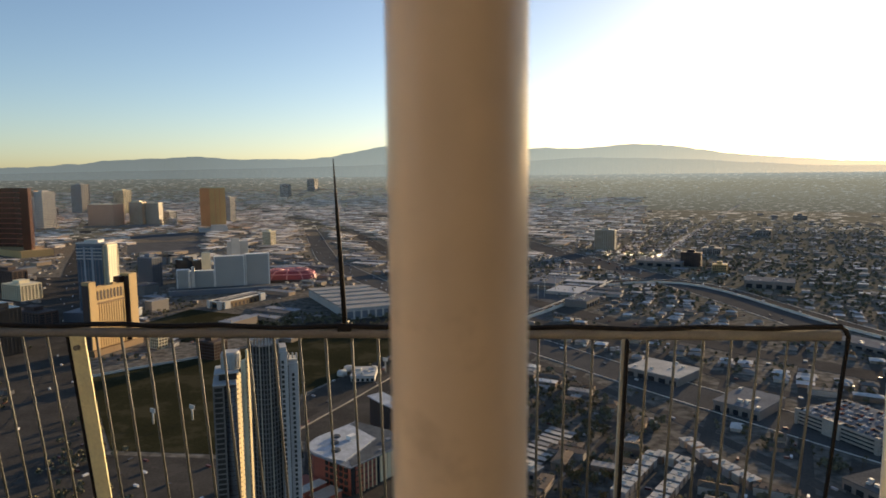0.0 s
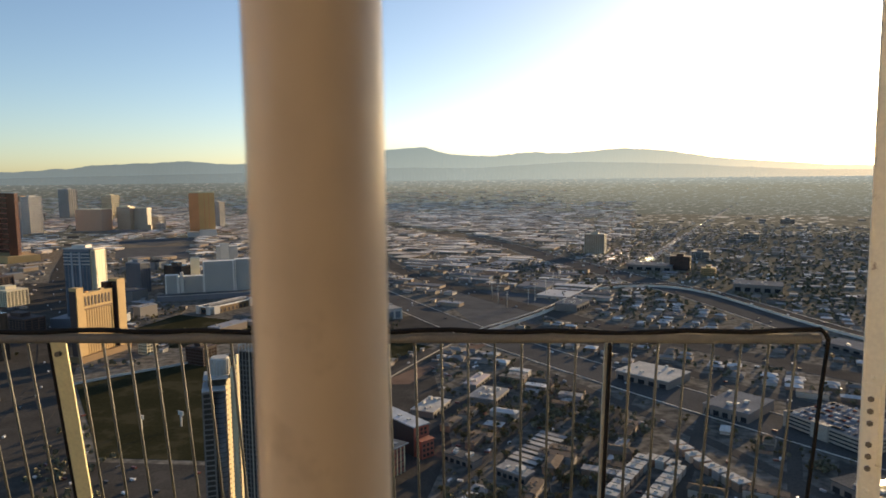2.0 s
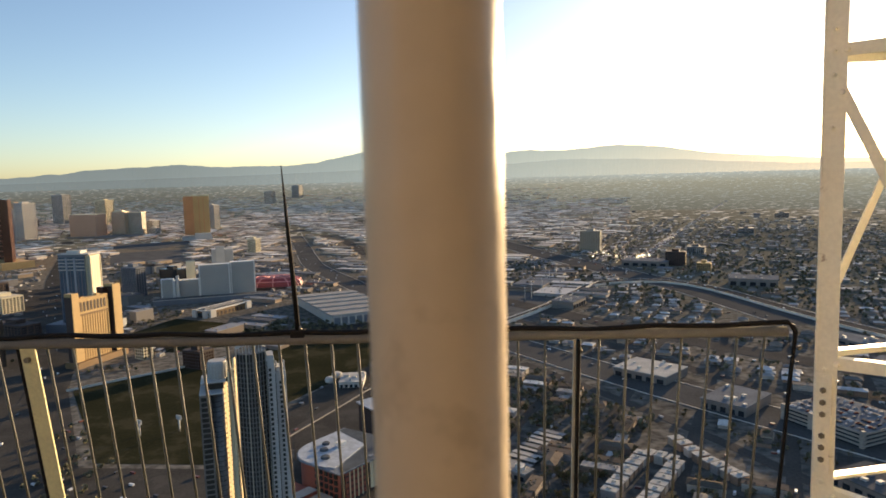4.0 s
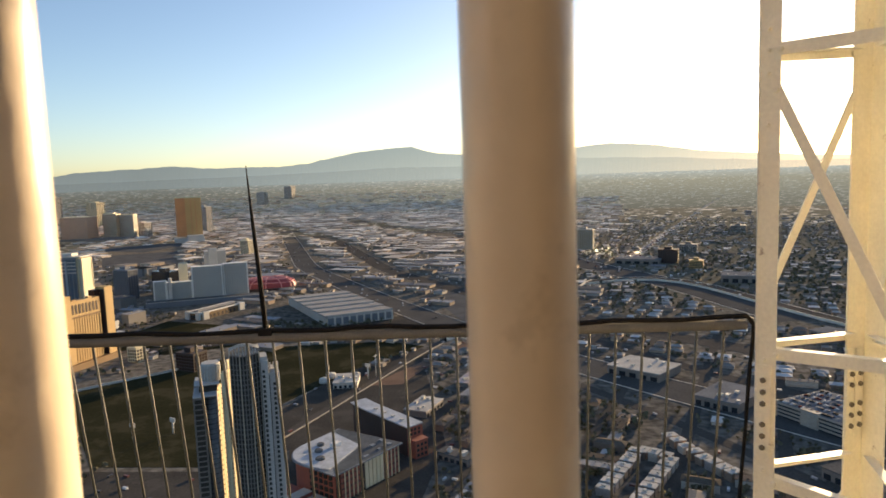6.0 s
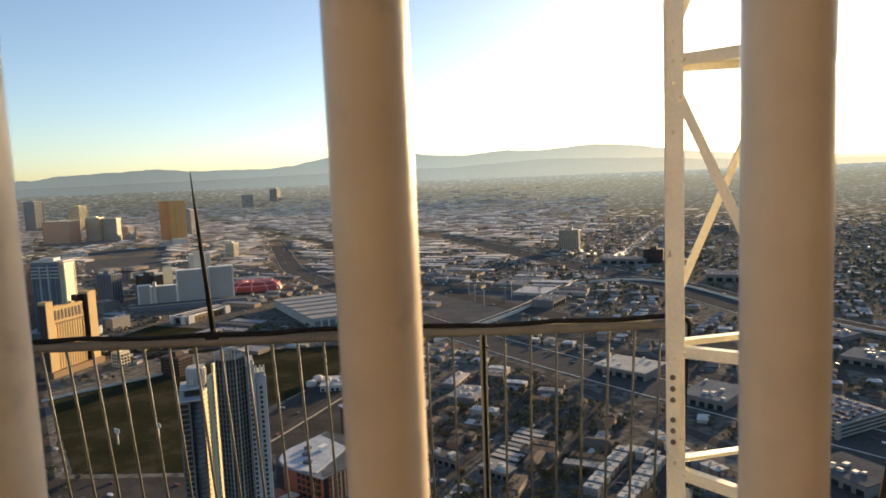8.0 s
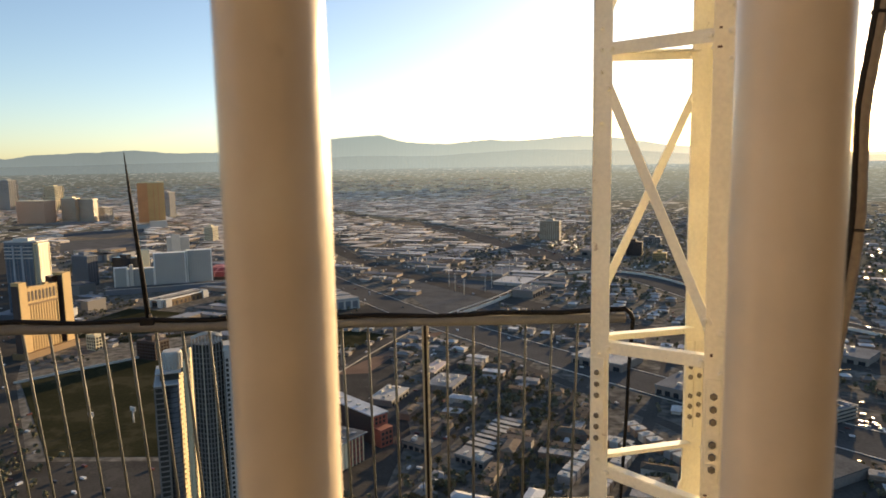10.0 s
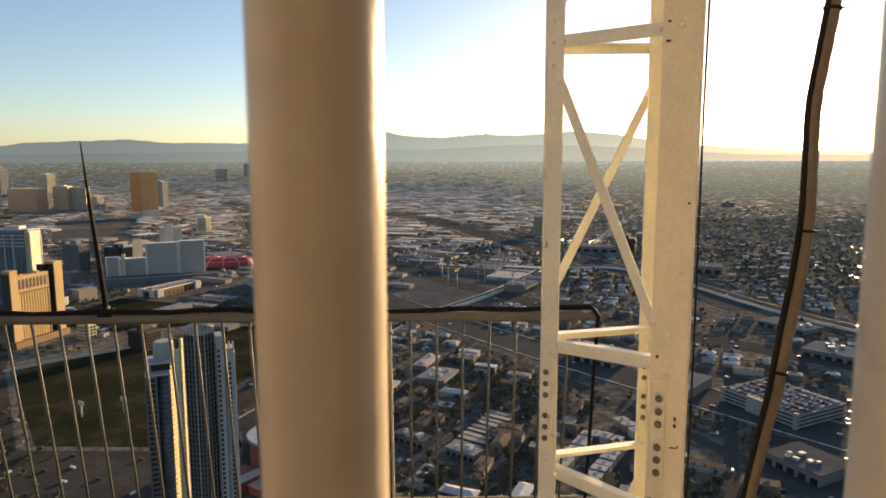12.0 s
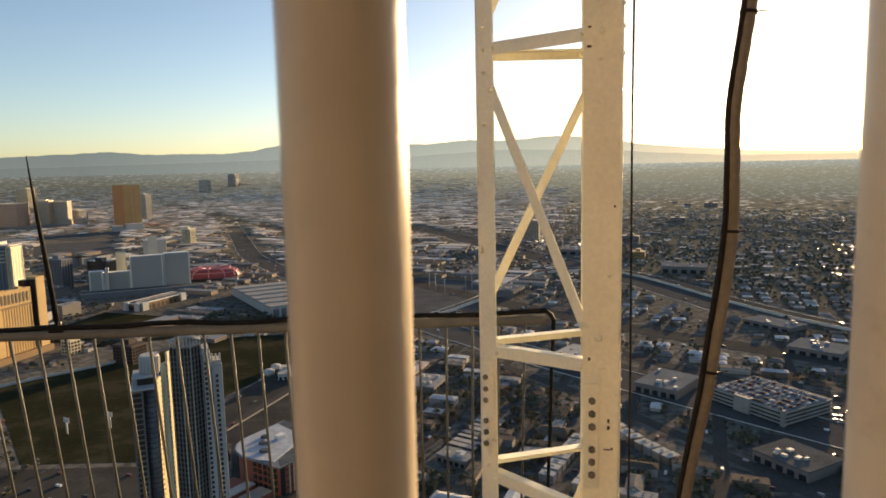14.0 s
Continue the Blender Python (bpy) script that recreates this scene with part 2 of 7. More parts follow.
def stained(m, color, scale, start, amount):
    """Small blotches with a shape of their own: rust or grime over paint."""
    n, ln = m.node_tree.nodes, m.node_tree.links
    b = n["Principled BSDF"]
    src = b.inputs["Base Color"].links[0].from_socket
    tc, no, rng, mix = n.new("ShaderNodeTexCoord"), n.new("ShaderNodeTexNoise"), n.new("ShaderNodeMapRange"), n.new("ShaderNodeMix")
    no.inputs["Scale"].default_value, no.inputs["Detail"].default_value, no.inputs["Roughness"].default_value = scale, 6, 0.65
    ln.new(tc.outputs["Object"], no.inputs["Vector"])
    rng.inputs["From Min"].default_value, rng.inputs["From Max"].default_value, rng.inputs["To Max"].default_value = start, start + 0.07, amount
    ln.new(no.outputs["Fac"], rng.inputs["Value"])
    mix.data_type = "RGBA"
    mix.inputs[7].default_value = (*color, 1)
    ln.new(rng.outputs[0], mix.inputs["Factor"])
    ln.new(src, mix.inputs[6])
    ln.new(mix.outputs[2], b.inputs["Base Color"])


stained(M["mast"], (0.20, 0.11, 0.05), 16, 0.66, 0.75)
stained(M["cream"], (0.40, 0.31, 0.21), 22, 0.62, 0.28)
stained(M["cream"], (0.80, 0.74, 0.60), 9, 0.58, 0.35)
stained(M["post"], (0.25, 0.17, 0.09), 30, 0.66, 0.5)
stained(M["slate_roof"], (0.14, 0.15, 0.16), 0.10, 0.58, 0.6)
stained(M["dark_lot"], (0.108, 0.098, 0.086), 0.035, 0.55, 0.55)
stained(M["field"], (0.072, 0.062, 0.038), 0.02, 0.52, 0.6)


def ground_material():
    m = bpy.data.materials.new("valley_ground")
    m.use_nodes = True
    n, ln = m.node_tree.nodes, m.node_tree.links
    b = n["Principled BSDF"]
    b.inputs["Roughness"].default_value = 0.95
    b.inputs["Specular IOR Level"].default_value = 0.0
    tc = n.new("ShaderNodeTexCoord")
    noises = []
    for s, d in ((0.004, 6), (0.05, 5), (0.11, 4)):
        k = n.new("ShaderNodeTexNoise")
        k.inputs["Scale"].default_value, k.inputs["Detail"].default_value = s, d
        ln.new(tc.outputs["Object"], k.inputs["Vector"])
        noises.append(k)
    ramp = n.new("ShaderNodeValToRGB")
    els = ramp.color_ramp.elements
    els[0].position, els[0].color = 0.35, (0.112, 0.107, 0.097, 1)
    els[1].position, els[1].color = 0.74, (0.275, 0.252, 0.215, 1)
    e = els.new(0.5)
    e.color = (0.178, 0.163, 0.138, 1)
    add = n.new("ShaderNodeMath")
    add.operation = "MULTIPLY_ADD"
    add.inputs[1].default_value = 0.6
    sub = n.new("ShaderNodeMath")
    sub.operation = "MULTIPLY"
    sub.inputs[1].default_value = 0.4
    ln.new(noises[1].outputs["Fac"], sub.inputs[0])
    ln.new(noises[0].outputs["Fac"], add.inputs[0])
    ln.new(sub.outputs[0], add.inputs[2])
    ln.new(add.outputs[0], ramp.inputs[0])
    # the ground pales with distance: haze put into its colour
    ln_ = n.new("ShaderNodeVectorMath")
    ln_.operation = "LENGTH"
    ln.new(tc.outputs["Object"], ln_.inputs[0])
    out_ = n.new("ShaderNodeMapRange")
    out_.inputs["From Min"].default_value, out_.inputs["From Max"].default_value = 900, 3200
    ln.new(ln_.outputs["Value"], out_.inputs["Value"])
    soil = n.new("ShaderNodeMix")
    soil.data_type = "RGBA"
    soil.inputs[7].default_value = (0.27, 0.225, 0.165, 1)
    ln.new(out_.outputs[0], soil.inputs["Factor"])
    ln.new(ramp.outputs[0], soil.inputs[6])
    mul = n.new("ShaderNodeMix")
    mul.data_type, mul.blend_type = "RGBA", "MULTIPLY"
    mul.inputs["Factor"].default_value = 0.85
    # gardens and low tree cover of the suburb, with a ragged edge; lightened in place of haze
    sep, ratio, ragged = n.new("ShaderNodeSeparateXYZ"), n.new("ShaderNodeMath"), n.new("ShaderNodeMath")
    ratio.operation, ragged.operation = "DIVIDE", "MULTIPLY_ADD"
    ragged.inputs[1].default_value = 0.35
    ln.new(tc.outputs["Object"], sep.inputs[0])
    ln.new(sep.outputs[0], ratio.inputs[0])
    ln.new(sep.outputs[1], ratio.inputs[1])
    ln.new(noises[0].outputs["Fac"], ragged.inputs[0])
    ln.new(ratio.outputs[0], ragged.inputs[2])
    side, away, both = n.new("ShaderNodeMapRange"), n.new("ShaderNodeMapRange"), n.new("ShaderNodeMath")
    side.inputs["From Min"].default_value, side.inputs["From Max"].default_value = 0.30, 0.44
    away.inputs["From Min"].default_value, away.inputs["From Max"].default_value = 1000, 1500
    both.operation = "MULTIPLY"
    ln.new(ragged.outputs[0], side.inputs["Value"])
    ln.new(ln_.outputs["Value"], away.inputs["Value"])
    ln.new(side.outputs[0], both.inputs[0])
    ln.new(away.outputs[0], both.inputs[1])
    garden = n.new("ShaderNodeMix")
    garden.data_type = "RGBA"
    garden.inputs[7].default_value = (0.21, 0.195, 0.15, 1)
    ln.new(both.outputs[0], garden.inputs["Factor"])
    ln.new(soil.outputs[2], garden.inputs[6])
    ln.new(garden.outputs[2], mul.inputs[6])
    yard = n.new("ShaderNodeMapRange")
    yard.inputs["From Min"].default_value, yard.inputs["From Max"].default_value = 0.36, 0.64
    yard.inputs["To Min"].default_value, yard.inputs["To Max"].default_value = 0.45, 1.2
    ln.new(noises[2].outputs["Fac"], yard.inputs["Value"])
    ln.new(yard.outputs[0], mul.inputs[7])
    ln.new(mul.outputs[2], b.inputs["Base Color"])
    return m


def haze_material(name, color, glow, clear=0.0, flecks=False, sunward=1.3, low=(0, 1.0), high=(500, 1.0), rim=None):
    """The far distance behind kilometres of shining air: the haze is put in as the surface's own glow."""
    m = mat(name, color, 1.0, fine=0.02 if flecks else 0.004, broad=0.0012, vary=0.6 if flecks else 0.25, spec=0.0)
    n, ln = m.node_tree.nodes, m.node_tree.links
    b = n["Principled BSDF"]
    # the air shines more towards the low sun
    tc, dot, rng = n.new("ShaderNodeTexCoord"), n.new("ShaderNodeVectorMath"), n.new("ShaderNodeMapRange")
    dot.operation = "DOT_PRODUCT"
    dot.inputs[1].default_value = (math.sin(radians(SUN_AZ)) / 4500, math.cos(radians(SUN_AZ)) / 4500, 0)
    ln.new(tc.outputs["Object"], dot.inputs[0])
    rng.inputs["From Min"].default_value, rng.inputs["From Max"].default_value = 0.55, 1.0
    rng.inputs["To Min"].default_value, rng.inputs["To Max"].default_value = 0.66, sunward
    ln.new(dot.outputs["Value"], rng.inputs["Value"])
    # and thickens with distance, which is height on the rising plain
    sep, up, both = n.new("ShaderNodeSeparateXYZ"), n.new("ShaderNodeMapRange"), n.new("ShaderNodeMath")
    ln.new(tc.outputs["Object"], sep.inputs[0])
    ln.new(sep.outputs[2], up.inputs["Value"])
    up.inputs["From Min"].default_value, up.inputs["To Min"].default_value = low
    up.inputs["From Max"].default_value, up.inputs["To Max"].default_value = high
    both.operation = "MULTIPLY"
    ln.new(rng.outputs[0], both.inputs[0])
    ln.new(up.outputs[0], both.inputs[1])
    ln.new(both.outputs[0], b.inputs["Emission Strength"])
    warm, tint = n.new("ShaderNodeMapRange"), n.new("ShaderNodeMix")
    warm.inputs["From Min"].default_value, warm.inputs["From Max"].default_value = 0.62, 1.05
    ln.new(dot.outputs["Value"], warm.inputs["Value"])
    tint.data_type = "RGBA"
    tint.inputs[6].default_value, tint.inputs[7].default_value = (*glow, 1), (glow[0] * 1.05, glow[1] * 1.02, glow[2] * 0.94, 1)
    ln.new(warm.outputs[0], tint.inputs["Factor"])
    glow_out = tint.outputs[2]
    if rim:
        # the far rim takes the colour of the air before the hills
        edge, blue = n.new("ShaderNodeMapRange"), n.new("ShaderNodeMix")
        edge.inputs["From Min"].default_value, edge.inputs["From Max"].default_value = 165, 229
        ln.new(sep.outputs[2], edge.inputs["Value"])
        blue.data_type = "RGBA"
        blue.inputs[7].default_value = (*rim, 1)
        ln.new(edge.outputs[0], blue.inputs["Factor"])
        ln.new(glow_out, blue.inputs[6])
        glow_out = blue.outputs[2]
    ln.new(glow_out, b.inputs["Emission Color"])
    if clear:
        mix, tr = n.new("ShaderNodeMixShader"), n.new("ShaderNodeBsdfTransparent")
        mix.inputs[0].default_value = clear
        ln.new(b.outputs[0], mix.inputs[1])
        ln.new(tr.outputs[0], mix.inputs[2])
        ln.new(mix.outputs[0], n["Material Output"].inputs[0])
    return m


M["ground"] = ground_material()
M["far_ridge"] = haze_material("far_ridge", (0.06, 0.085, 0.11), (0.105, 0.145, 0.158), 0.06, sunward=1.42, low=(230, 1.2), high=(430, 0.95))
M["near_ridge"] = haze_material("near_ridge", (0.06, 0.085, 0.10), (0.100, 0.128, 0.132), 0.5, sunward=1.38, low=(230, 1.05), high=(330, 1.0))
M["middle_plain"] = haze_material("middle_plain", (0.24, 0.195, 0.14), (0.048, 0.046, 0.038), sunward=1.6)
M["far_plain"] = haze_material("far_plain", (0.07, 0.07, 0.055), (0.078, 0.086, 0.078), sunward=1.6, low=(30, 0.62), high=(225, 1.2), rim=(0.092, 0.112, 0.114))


def town_flecks(m, scale, dark, mid, pale):
    """Pale roofs and dark trees, too far to tell apart, strewn over the far plain."""
    n, ln = m.node_tree.nodes, m.node_tree.links
    b = n["Principled BSDF"]
    tc, mp = n.new("ShaderNodeTexCoord"), n.new("ShaderNodeMapping")
    mp.inputs["Scale"].default_value = scale
    ln.new(tc.outputs["Object"], mp.inputs["Vector"])
    v = n.new("ShaderNodeTexNoise")
    v.inputs["Scale"].default_value, v.inputs["Detail"].default_value = 1.0, 3
    ln.new(mp.outputs[0], v.inputs["Vector"])
    ramp = n.new("ShaderNodeValToRGB")
    els = ramp.color_ramp.elements
    els[0].position, els[0].color = 0.42, dark
    els[1].position, els[1].color = 0.66, pale
    els.new(0.56).color = mid
    ln.new(v.outputs["Fac"], ramp.inputs[0])
    ln.new(ramp.outputs[0], b.inputs["Base Color"])


town_flecks(M["far_plain"], (0.032, 0.032, 0.26), (0.03, 0.034, 0.024, 1), (0.05, 0.05, 0.037, 1), (0.62, 0.55, 0.45, 1))
town_flecks(M["middle_plain"], (0.026, 0.02, 0.1), (0.05, 0.048, 0.035, 1), (0.10, 0.09, 0.066, 1), (0.95, 0.84, 0.68, 1))
# far roofs and walls paled and warmed: sunlight and haze put into their colours
M["far_roof"] = mat("far_roof", (0.88, 0.74, 0.60), 0.8, fine=0.1, broad=0.01, vary=0.2, random_by="island", spec=0.0,
                    second=[(0.93, 0.83, 0.71), (0.80, 0.66, 0.54), (0.45, 0.38, 0.31), (0.90, 0.76, 0.62), (0.70, 0.55, 0.45)])
M["far_wall"] = mat("far_wall", (0.62, 0.50, 0.39), 0.8, fine=0.5, broad=0.05, vary=0.2, random_by="island", spec=0.0,
                    second=[(0.75, 0.62, 0.50), (0.40, 0.32, 0.25), (0.62, 0.50, 0.40), (0.82, 0.72, 0.62), (0.50, 0.38, 0.29)])


# ---------------------------------------------------------------- helpers of this scene
def mesh_ob(name, bm_or_data, material, parent=None, label=""):
    if isinstance(bm_or_data, bmesh.types.BMesh):
        me = bpy.data.meshes.new(name)
        bm_or_data.to_mesh(me)
        bm_or_data.free()
    else:
        me = bm_or_data
    if material is not None and not me.materials:
        me.materials.append(material)
    ob = new(name, me)
    if parent is not None:
        ob.parent = parent
    if label:
        ob["label"] = label
    return ob


def part(name, bm, material, parent, label=""):
    return mesh_ob(name, bm, material, parent, label)


def empty(name, x, y, z, turn=0.0):
    e = new(name)
    e.empty_display_size = 0.1
    e.matrix_basis = pose(x, y, z, 0, 0, turn)
    return e


def box(bm, x0, x1, y0, y1, z0, z1, m=None):
    vs = [bm.verts.new(Vector(c) if m is None else m @ Vector(c)) for c in
          ((x0, y0, z0), (x1, y0, z0), (x1, y1, z0), (x0, y1, z0), (x0, y0, z1), (x1, y0, z1), (x1, y1, z1), (x0, y1, z1))]
    for f in ((0, 3, 2, 1), (4, 5, 6, 7), (0, 1, 5, 4), (1, 2, 6, 5), (2, 3, 7, 6), (3, 0, 4, 7)):
        bm.faces.new([vs[i] for i in f])
    return vs


def tube(bm, pts, radius, seg=16, cap=True):
    """A round bar along points; radius is a number or one per point."""
    pts = [Vector(p) for p in pts]
    rad = radius if isinstance(radius, (list, tuple)) else [radius] * len(pts)
    rings = []
    for i, p in enumerate(pts):
        d = (pts[min(i + 1, len(pts) - 1)] - pts[max(i - 1, 0)]).normalized()
        a = Vector((1, 0, 0)) if abs(d.x) < 0.8 else Vector((0, 1, 0))
        u = d.cross(a).normalized()
        v = d.cross(u)
        rings.append([bm.verts.new(p + rad[i] * (math.cos(2 * math.pi * k / seg) * u + math.sin(2 * math.pi * k / seg) * v)) for k in range(seg)])
    for a, b in zip(rings, rings[1:]):
        for k in range(seg):
            f = bm.faces.new((a[k], a[(k + 1) % seg], b[(k + 1) % seg], b[k]))
            f.smooth = True
    if cap:
        bm.faces.new(rings[0][::-1])
        bm.faces.new(rings[-1])
    bmesh.ops.recalc_face_normals(bm, faces=bm.faces[-(len(pts) - 1) * seg - 2:])
    return rings


def bar(bm, a, b, w, h, up=(0, 0, 1)):
    """A flat bar from a to b, w wide across up and the bar, h along up."""
    a, b = Vector(a), Vector(b)
    d = (b - a).normalized()
    s = d.cross(Vector(up)).normalized() * (w / 2)
    u = s.cross(d).normalized() * (h / 2)
    vs = [bm.verts.new(p + i * s + j * u) for p in (a, b) for i, j in ((-1, -1), (1, -1), (1, 1), (-1, 1))]
    for f in ((0, 1, 2, 3), (7, 6, 5, 4), (0, 4, 5, 1), (1, 5, 6, 2), (2, 6, 7, 3), (3, 7, 4, 0)):
        bm.faces.new([vs[i] for i in f])
    bmesh.ops.recalc_face_normals(bm, faces=bm.faces[-6:])


NEAR_R, SPAN = 2600.0, 2200.0


def valley(x, y, h=0.0):
    """The floor is level round the tower; beyond, places are drawn in, raised and shrunk about the eye to fit the
    camera's view. Gives the place and the scale there.
    """
    d = math.hypot(x, y)
    k = 1.0 if d <= NEAR_R else (NEAR_R + SPAN * (1 - math.exp(-(d - NEAR_R) / SPAN))) / d
    return Vector((x * k, y * k, EYE * (1 - k) + h * k)), k


GRID = 24.0
WEST = Vector((math.sin(radians(GRID)), math.cos(radians(GRID))))
NORTH = Vector((math.cos(radians(GRID)), -math.sin(radians(GRID))))


# ---------------------------------------------------------------- ground, mountains, roads
def build_ground():
    bm = bmesh.new()
    radii = [0, 60, 150, 300, 500, 800, 1200, 1700, 2200, 2600, 2900, 3300, 3800, 4200, 4400, 4700, 5100, 5600, 6200, 7000, 8000, 9000, 12000, 18000, 40000, 200000]
    n = 144
    rows = []
    for r in radii:
        if r == 0:
            rows.append([bm.verts.new((0, 0, 0))])
            continue
        rows.append([bm.verts.new(valley(r * math.sin(2 * math.pi * i / n), r * math.cos(2 * math.pi * i / n))[0]) for i in range(n)])
    for a, b in zip(rows, rows[1:]):
        for i in range(n):
            j = (i + 1) % n
            if len(a) == 1:
                bm.faces.new((a[0], b[j], b[i]))
            else:
                bm.faces.new((a[i], a[j], b[j], b[i]))
    bmesh.ops.recalc_face_normals(bm, faces=bm.faces)
    if bm.faces[0].normal.z < 0:
        bmesh.ops.reverse_faces(bm, faces=bm.faces)
    far, middle = bm.copy(), bm.copy()
    split, split2 = 3850, 2950
    bmesh.ops.delete(middle, geom=[f for f in middle.faces if not split2 < f.calc_center_median().xy.length <= split], context="FACES")
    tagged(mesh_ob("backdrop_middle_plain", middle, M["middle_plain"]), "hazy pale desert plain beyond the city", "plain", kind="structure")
    bmesh.ops.delete(bm, geom=[f for f in bm.faces if f.calc_center_median().xy.length > split2], context="FACES")
    bmesh.ops.delete(far, geom=[f for f in far.faces if f.calc_center_median().xy.length <= split], context="FACES")
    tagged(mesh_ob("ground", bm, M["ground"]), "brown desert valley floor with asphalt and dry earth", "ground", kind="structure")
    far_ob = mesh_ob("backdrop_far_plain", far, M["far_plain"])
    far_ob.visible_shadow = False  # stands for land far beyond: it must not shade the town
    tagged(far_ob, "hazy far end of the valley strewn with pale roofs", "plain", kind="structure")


build_ground()


def ridge(name, radius, profile, material, label, seed, rough):
    """A mountain range as a thick wall of slopes round part of the horizon: azimuth and height angle of its crest."""
    bm = bmesh.new()
    rnd = random.Random(seed)
    az0, az1 = profile[0][0], profile[-1][0]
    step = 0.25
    n = int((az1 - az0) / step)
    crest, foot, back = [], [], []
    for i in range(n + 1):
        a = az0 + (az1 - az0) * i / n
        for (a0, e0), (a1, e1) in zip(profile, profile[1:]):
            if a0 <= a <= a1:
                u = (a - a0) / (a1 - a0)
                u = u * u * (3 - 2 * u) * 0.5 + u * 0.5
                e = e0 + (e1 - e0) * u
                break
        e += rough * (noise.noise((a * 0.9, seed, 0)) + 0.6 * noise.noise((a * 2.7, seed, 3)) + 0.45 * noise.noise((a * 6.5, seed, 5)))
        s, c = math.sin(radians(a)), math.cos(radians(a))
        mid = 0.5 + 0.2 * noise.noise((a * 1.3, seed, 9))
        z = EYE + radius * math.tan(radians(e))
        crest.append(bm.verts.new((s * radius, c * radius, z)))
        foot.append((bm.verts.new((s * (radius - 60), c * (radius - 60), EYE - 60)),
                     bm.verts.new((s * (radius - 25 + 8 * mid), c * (radius - 25 + 8 * mid), EYE - 60 + (z - EYE + 60) * mid))))
        back.append(bm.verts.new((s * (radius + 40), c * (radius + 40), EYE - 60)))
    for i in range(n):
        for a, b in ((foot[i][0], foot[i + 1][0]),):
            bm.faces.new((foot[i][0], foot[i + 1][0], foot[i + 1][1], foot[i][1]))
            bm.faces.new((foot[i][1], foot[i + 1][1], crest[i + 1], crest[i]))
    bmesh.ops.recalc_face_normals(bm, faces=bm.faces)
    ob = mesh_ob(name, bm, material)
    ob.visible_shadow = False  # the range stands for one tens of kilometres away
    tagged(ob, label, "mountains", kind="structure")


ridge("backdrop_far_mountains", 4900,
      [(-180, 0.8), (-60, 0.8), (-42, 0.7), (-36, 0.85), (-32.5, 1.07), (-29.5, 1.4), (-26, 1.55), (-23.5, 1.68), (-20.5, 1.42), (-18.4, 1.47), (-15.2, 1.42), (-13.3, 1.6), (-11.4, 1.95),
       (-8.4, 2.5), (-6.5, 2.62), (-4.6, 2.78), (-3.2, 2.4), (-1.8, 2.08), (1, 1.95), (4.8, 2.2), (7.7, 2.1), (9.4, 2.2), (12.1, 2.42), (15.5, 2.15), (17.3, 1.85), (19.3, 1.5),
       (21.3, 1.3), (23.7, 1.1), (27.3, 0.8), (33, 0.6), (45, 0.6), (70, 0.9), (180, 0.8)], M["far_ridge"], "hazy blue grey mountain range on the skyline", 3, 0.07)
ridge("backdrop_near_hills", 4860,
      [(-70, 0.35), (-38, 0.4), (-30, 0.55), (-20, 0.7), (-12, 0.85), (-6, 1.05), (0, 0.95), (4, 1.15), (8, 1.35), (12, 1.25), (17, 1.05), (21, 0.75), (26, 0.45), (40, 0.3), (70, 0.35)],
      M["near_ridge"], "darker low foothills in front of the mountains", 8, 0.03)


def strip(name, pts, width, material, label, lift=0.25, wall=0.0, category="road"):
    """A road along points of the plan, cut fine, with pale edge walls where they show."""
    fine = []
    for (x0, y0), (x1, y1) in zip(pts, pts[1:]):
        n = max(1, int(math.hypot(x1 - x0, y1 - y0) / 60))
        fine += [(x0 + (x1 - x0) * i / n, y0 + (y1 - y0) * i / n) for i in range(n)]
    fine.append(pts[-1])
    for _ in range(3):
        fine = [fine[0]] + [((a[0] + 2 * b[0] + c[0]) / 4, (a[1] + 2 * b[1] + c[1]) / 4) for a, b, c in zip(fine, fine[1:], fine[2:])] + [fine[-1]]
    bm, bw = bmesh.new(), bmesh.new()
    prev = None
    for i, (x, y) in enumerate(fine):
        a, b = fine[max(0, i - 1)], fine[min(len(fine) - 1, i + 1)]
        d = Vector((b[0] - a[0], b[1] - a[1])).normalized()
        s = Vector((-d.y, d.x)) * width / 2
        row = []
        for sg in (-1, 1):
            e = [valley(x + sg * s.x * q, y + sg * s.y * q, hh)[0] for q, hh in ((1, -1.0), (1, lift), (1, lift + wall), (1 + 1.6 / width, lift + wall), (1 + 1.6 / width, -1.0))]
            row.append(e)
        if prev:
            bm.faces.new([bm.verts.new(v) for v in (prev[0][1], prev[1][1], row[1][1], row[0][1])])
            for k in (0, 1):
                if wall:
                    for q in ((1, 2), (2, 3), (3, 4)):
                        bw.faces.new([bw.verts.new(v) for v in (prev[k][q[0]], prev[k][q[1]], row[k][q[1]], row[k][q[0]])])
                else:
                    bm.faces.new([bm.verts.new(v) for v in (prev[k][0], prev[k][1], row[k][1], row[k][0])])
        prev = row
    bmesh.ops.remove_doubles(bm, verts=bm.verts, dist=0.01)
    bmesh.ops.recalc_face_normals(bm, faces=bm.faces)
    ob = mesh_ob(name, bm, material)
    tagged(ob, label, category, kind="structure")
    if wall:
        bmesh.ops.remove_doubles(bw, verts=bw.verts, dist=0.01)
        mesh_ob("edge_wall", bw, M["edge_wall"], ob, "pale concrete edge wall")
    else:
        bw.free()
    return fine


ROADS = []


def road(name, pts, width, material, label, lift=0.25, wall=0.0):
    ROADS.append((strip(name, pts, width, material, label, lift, wall), width))


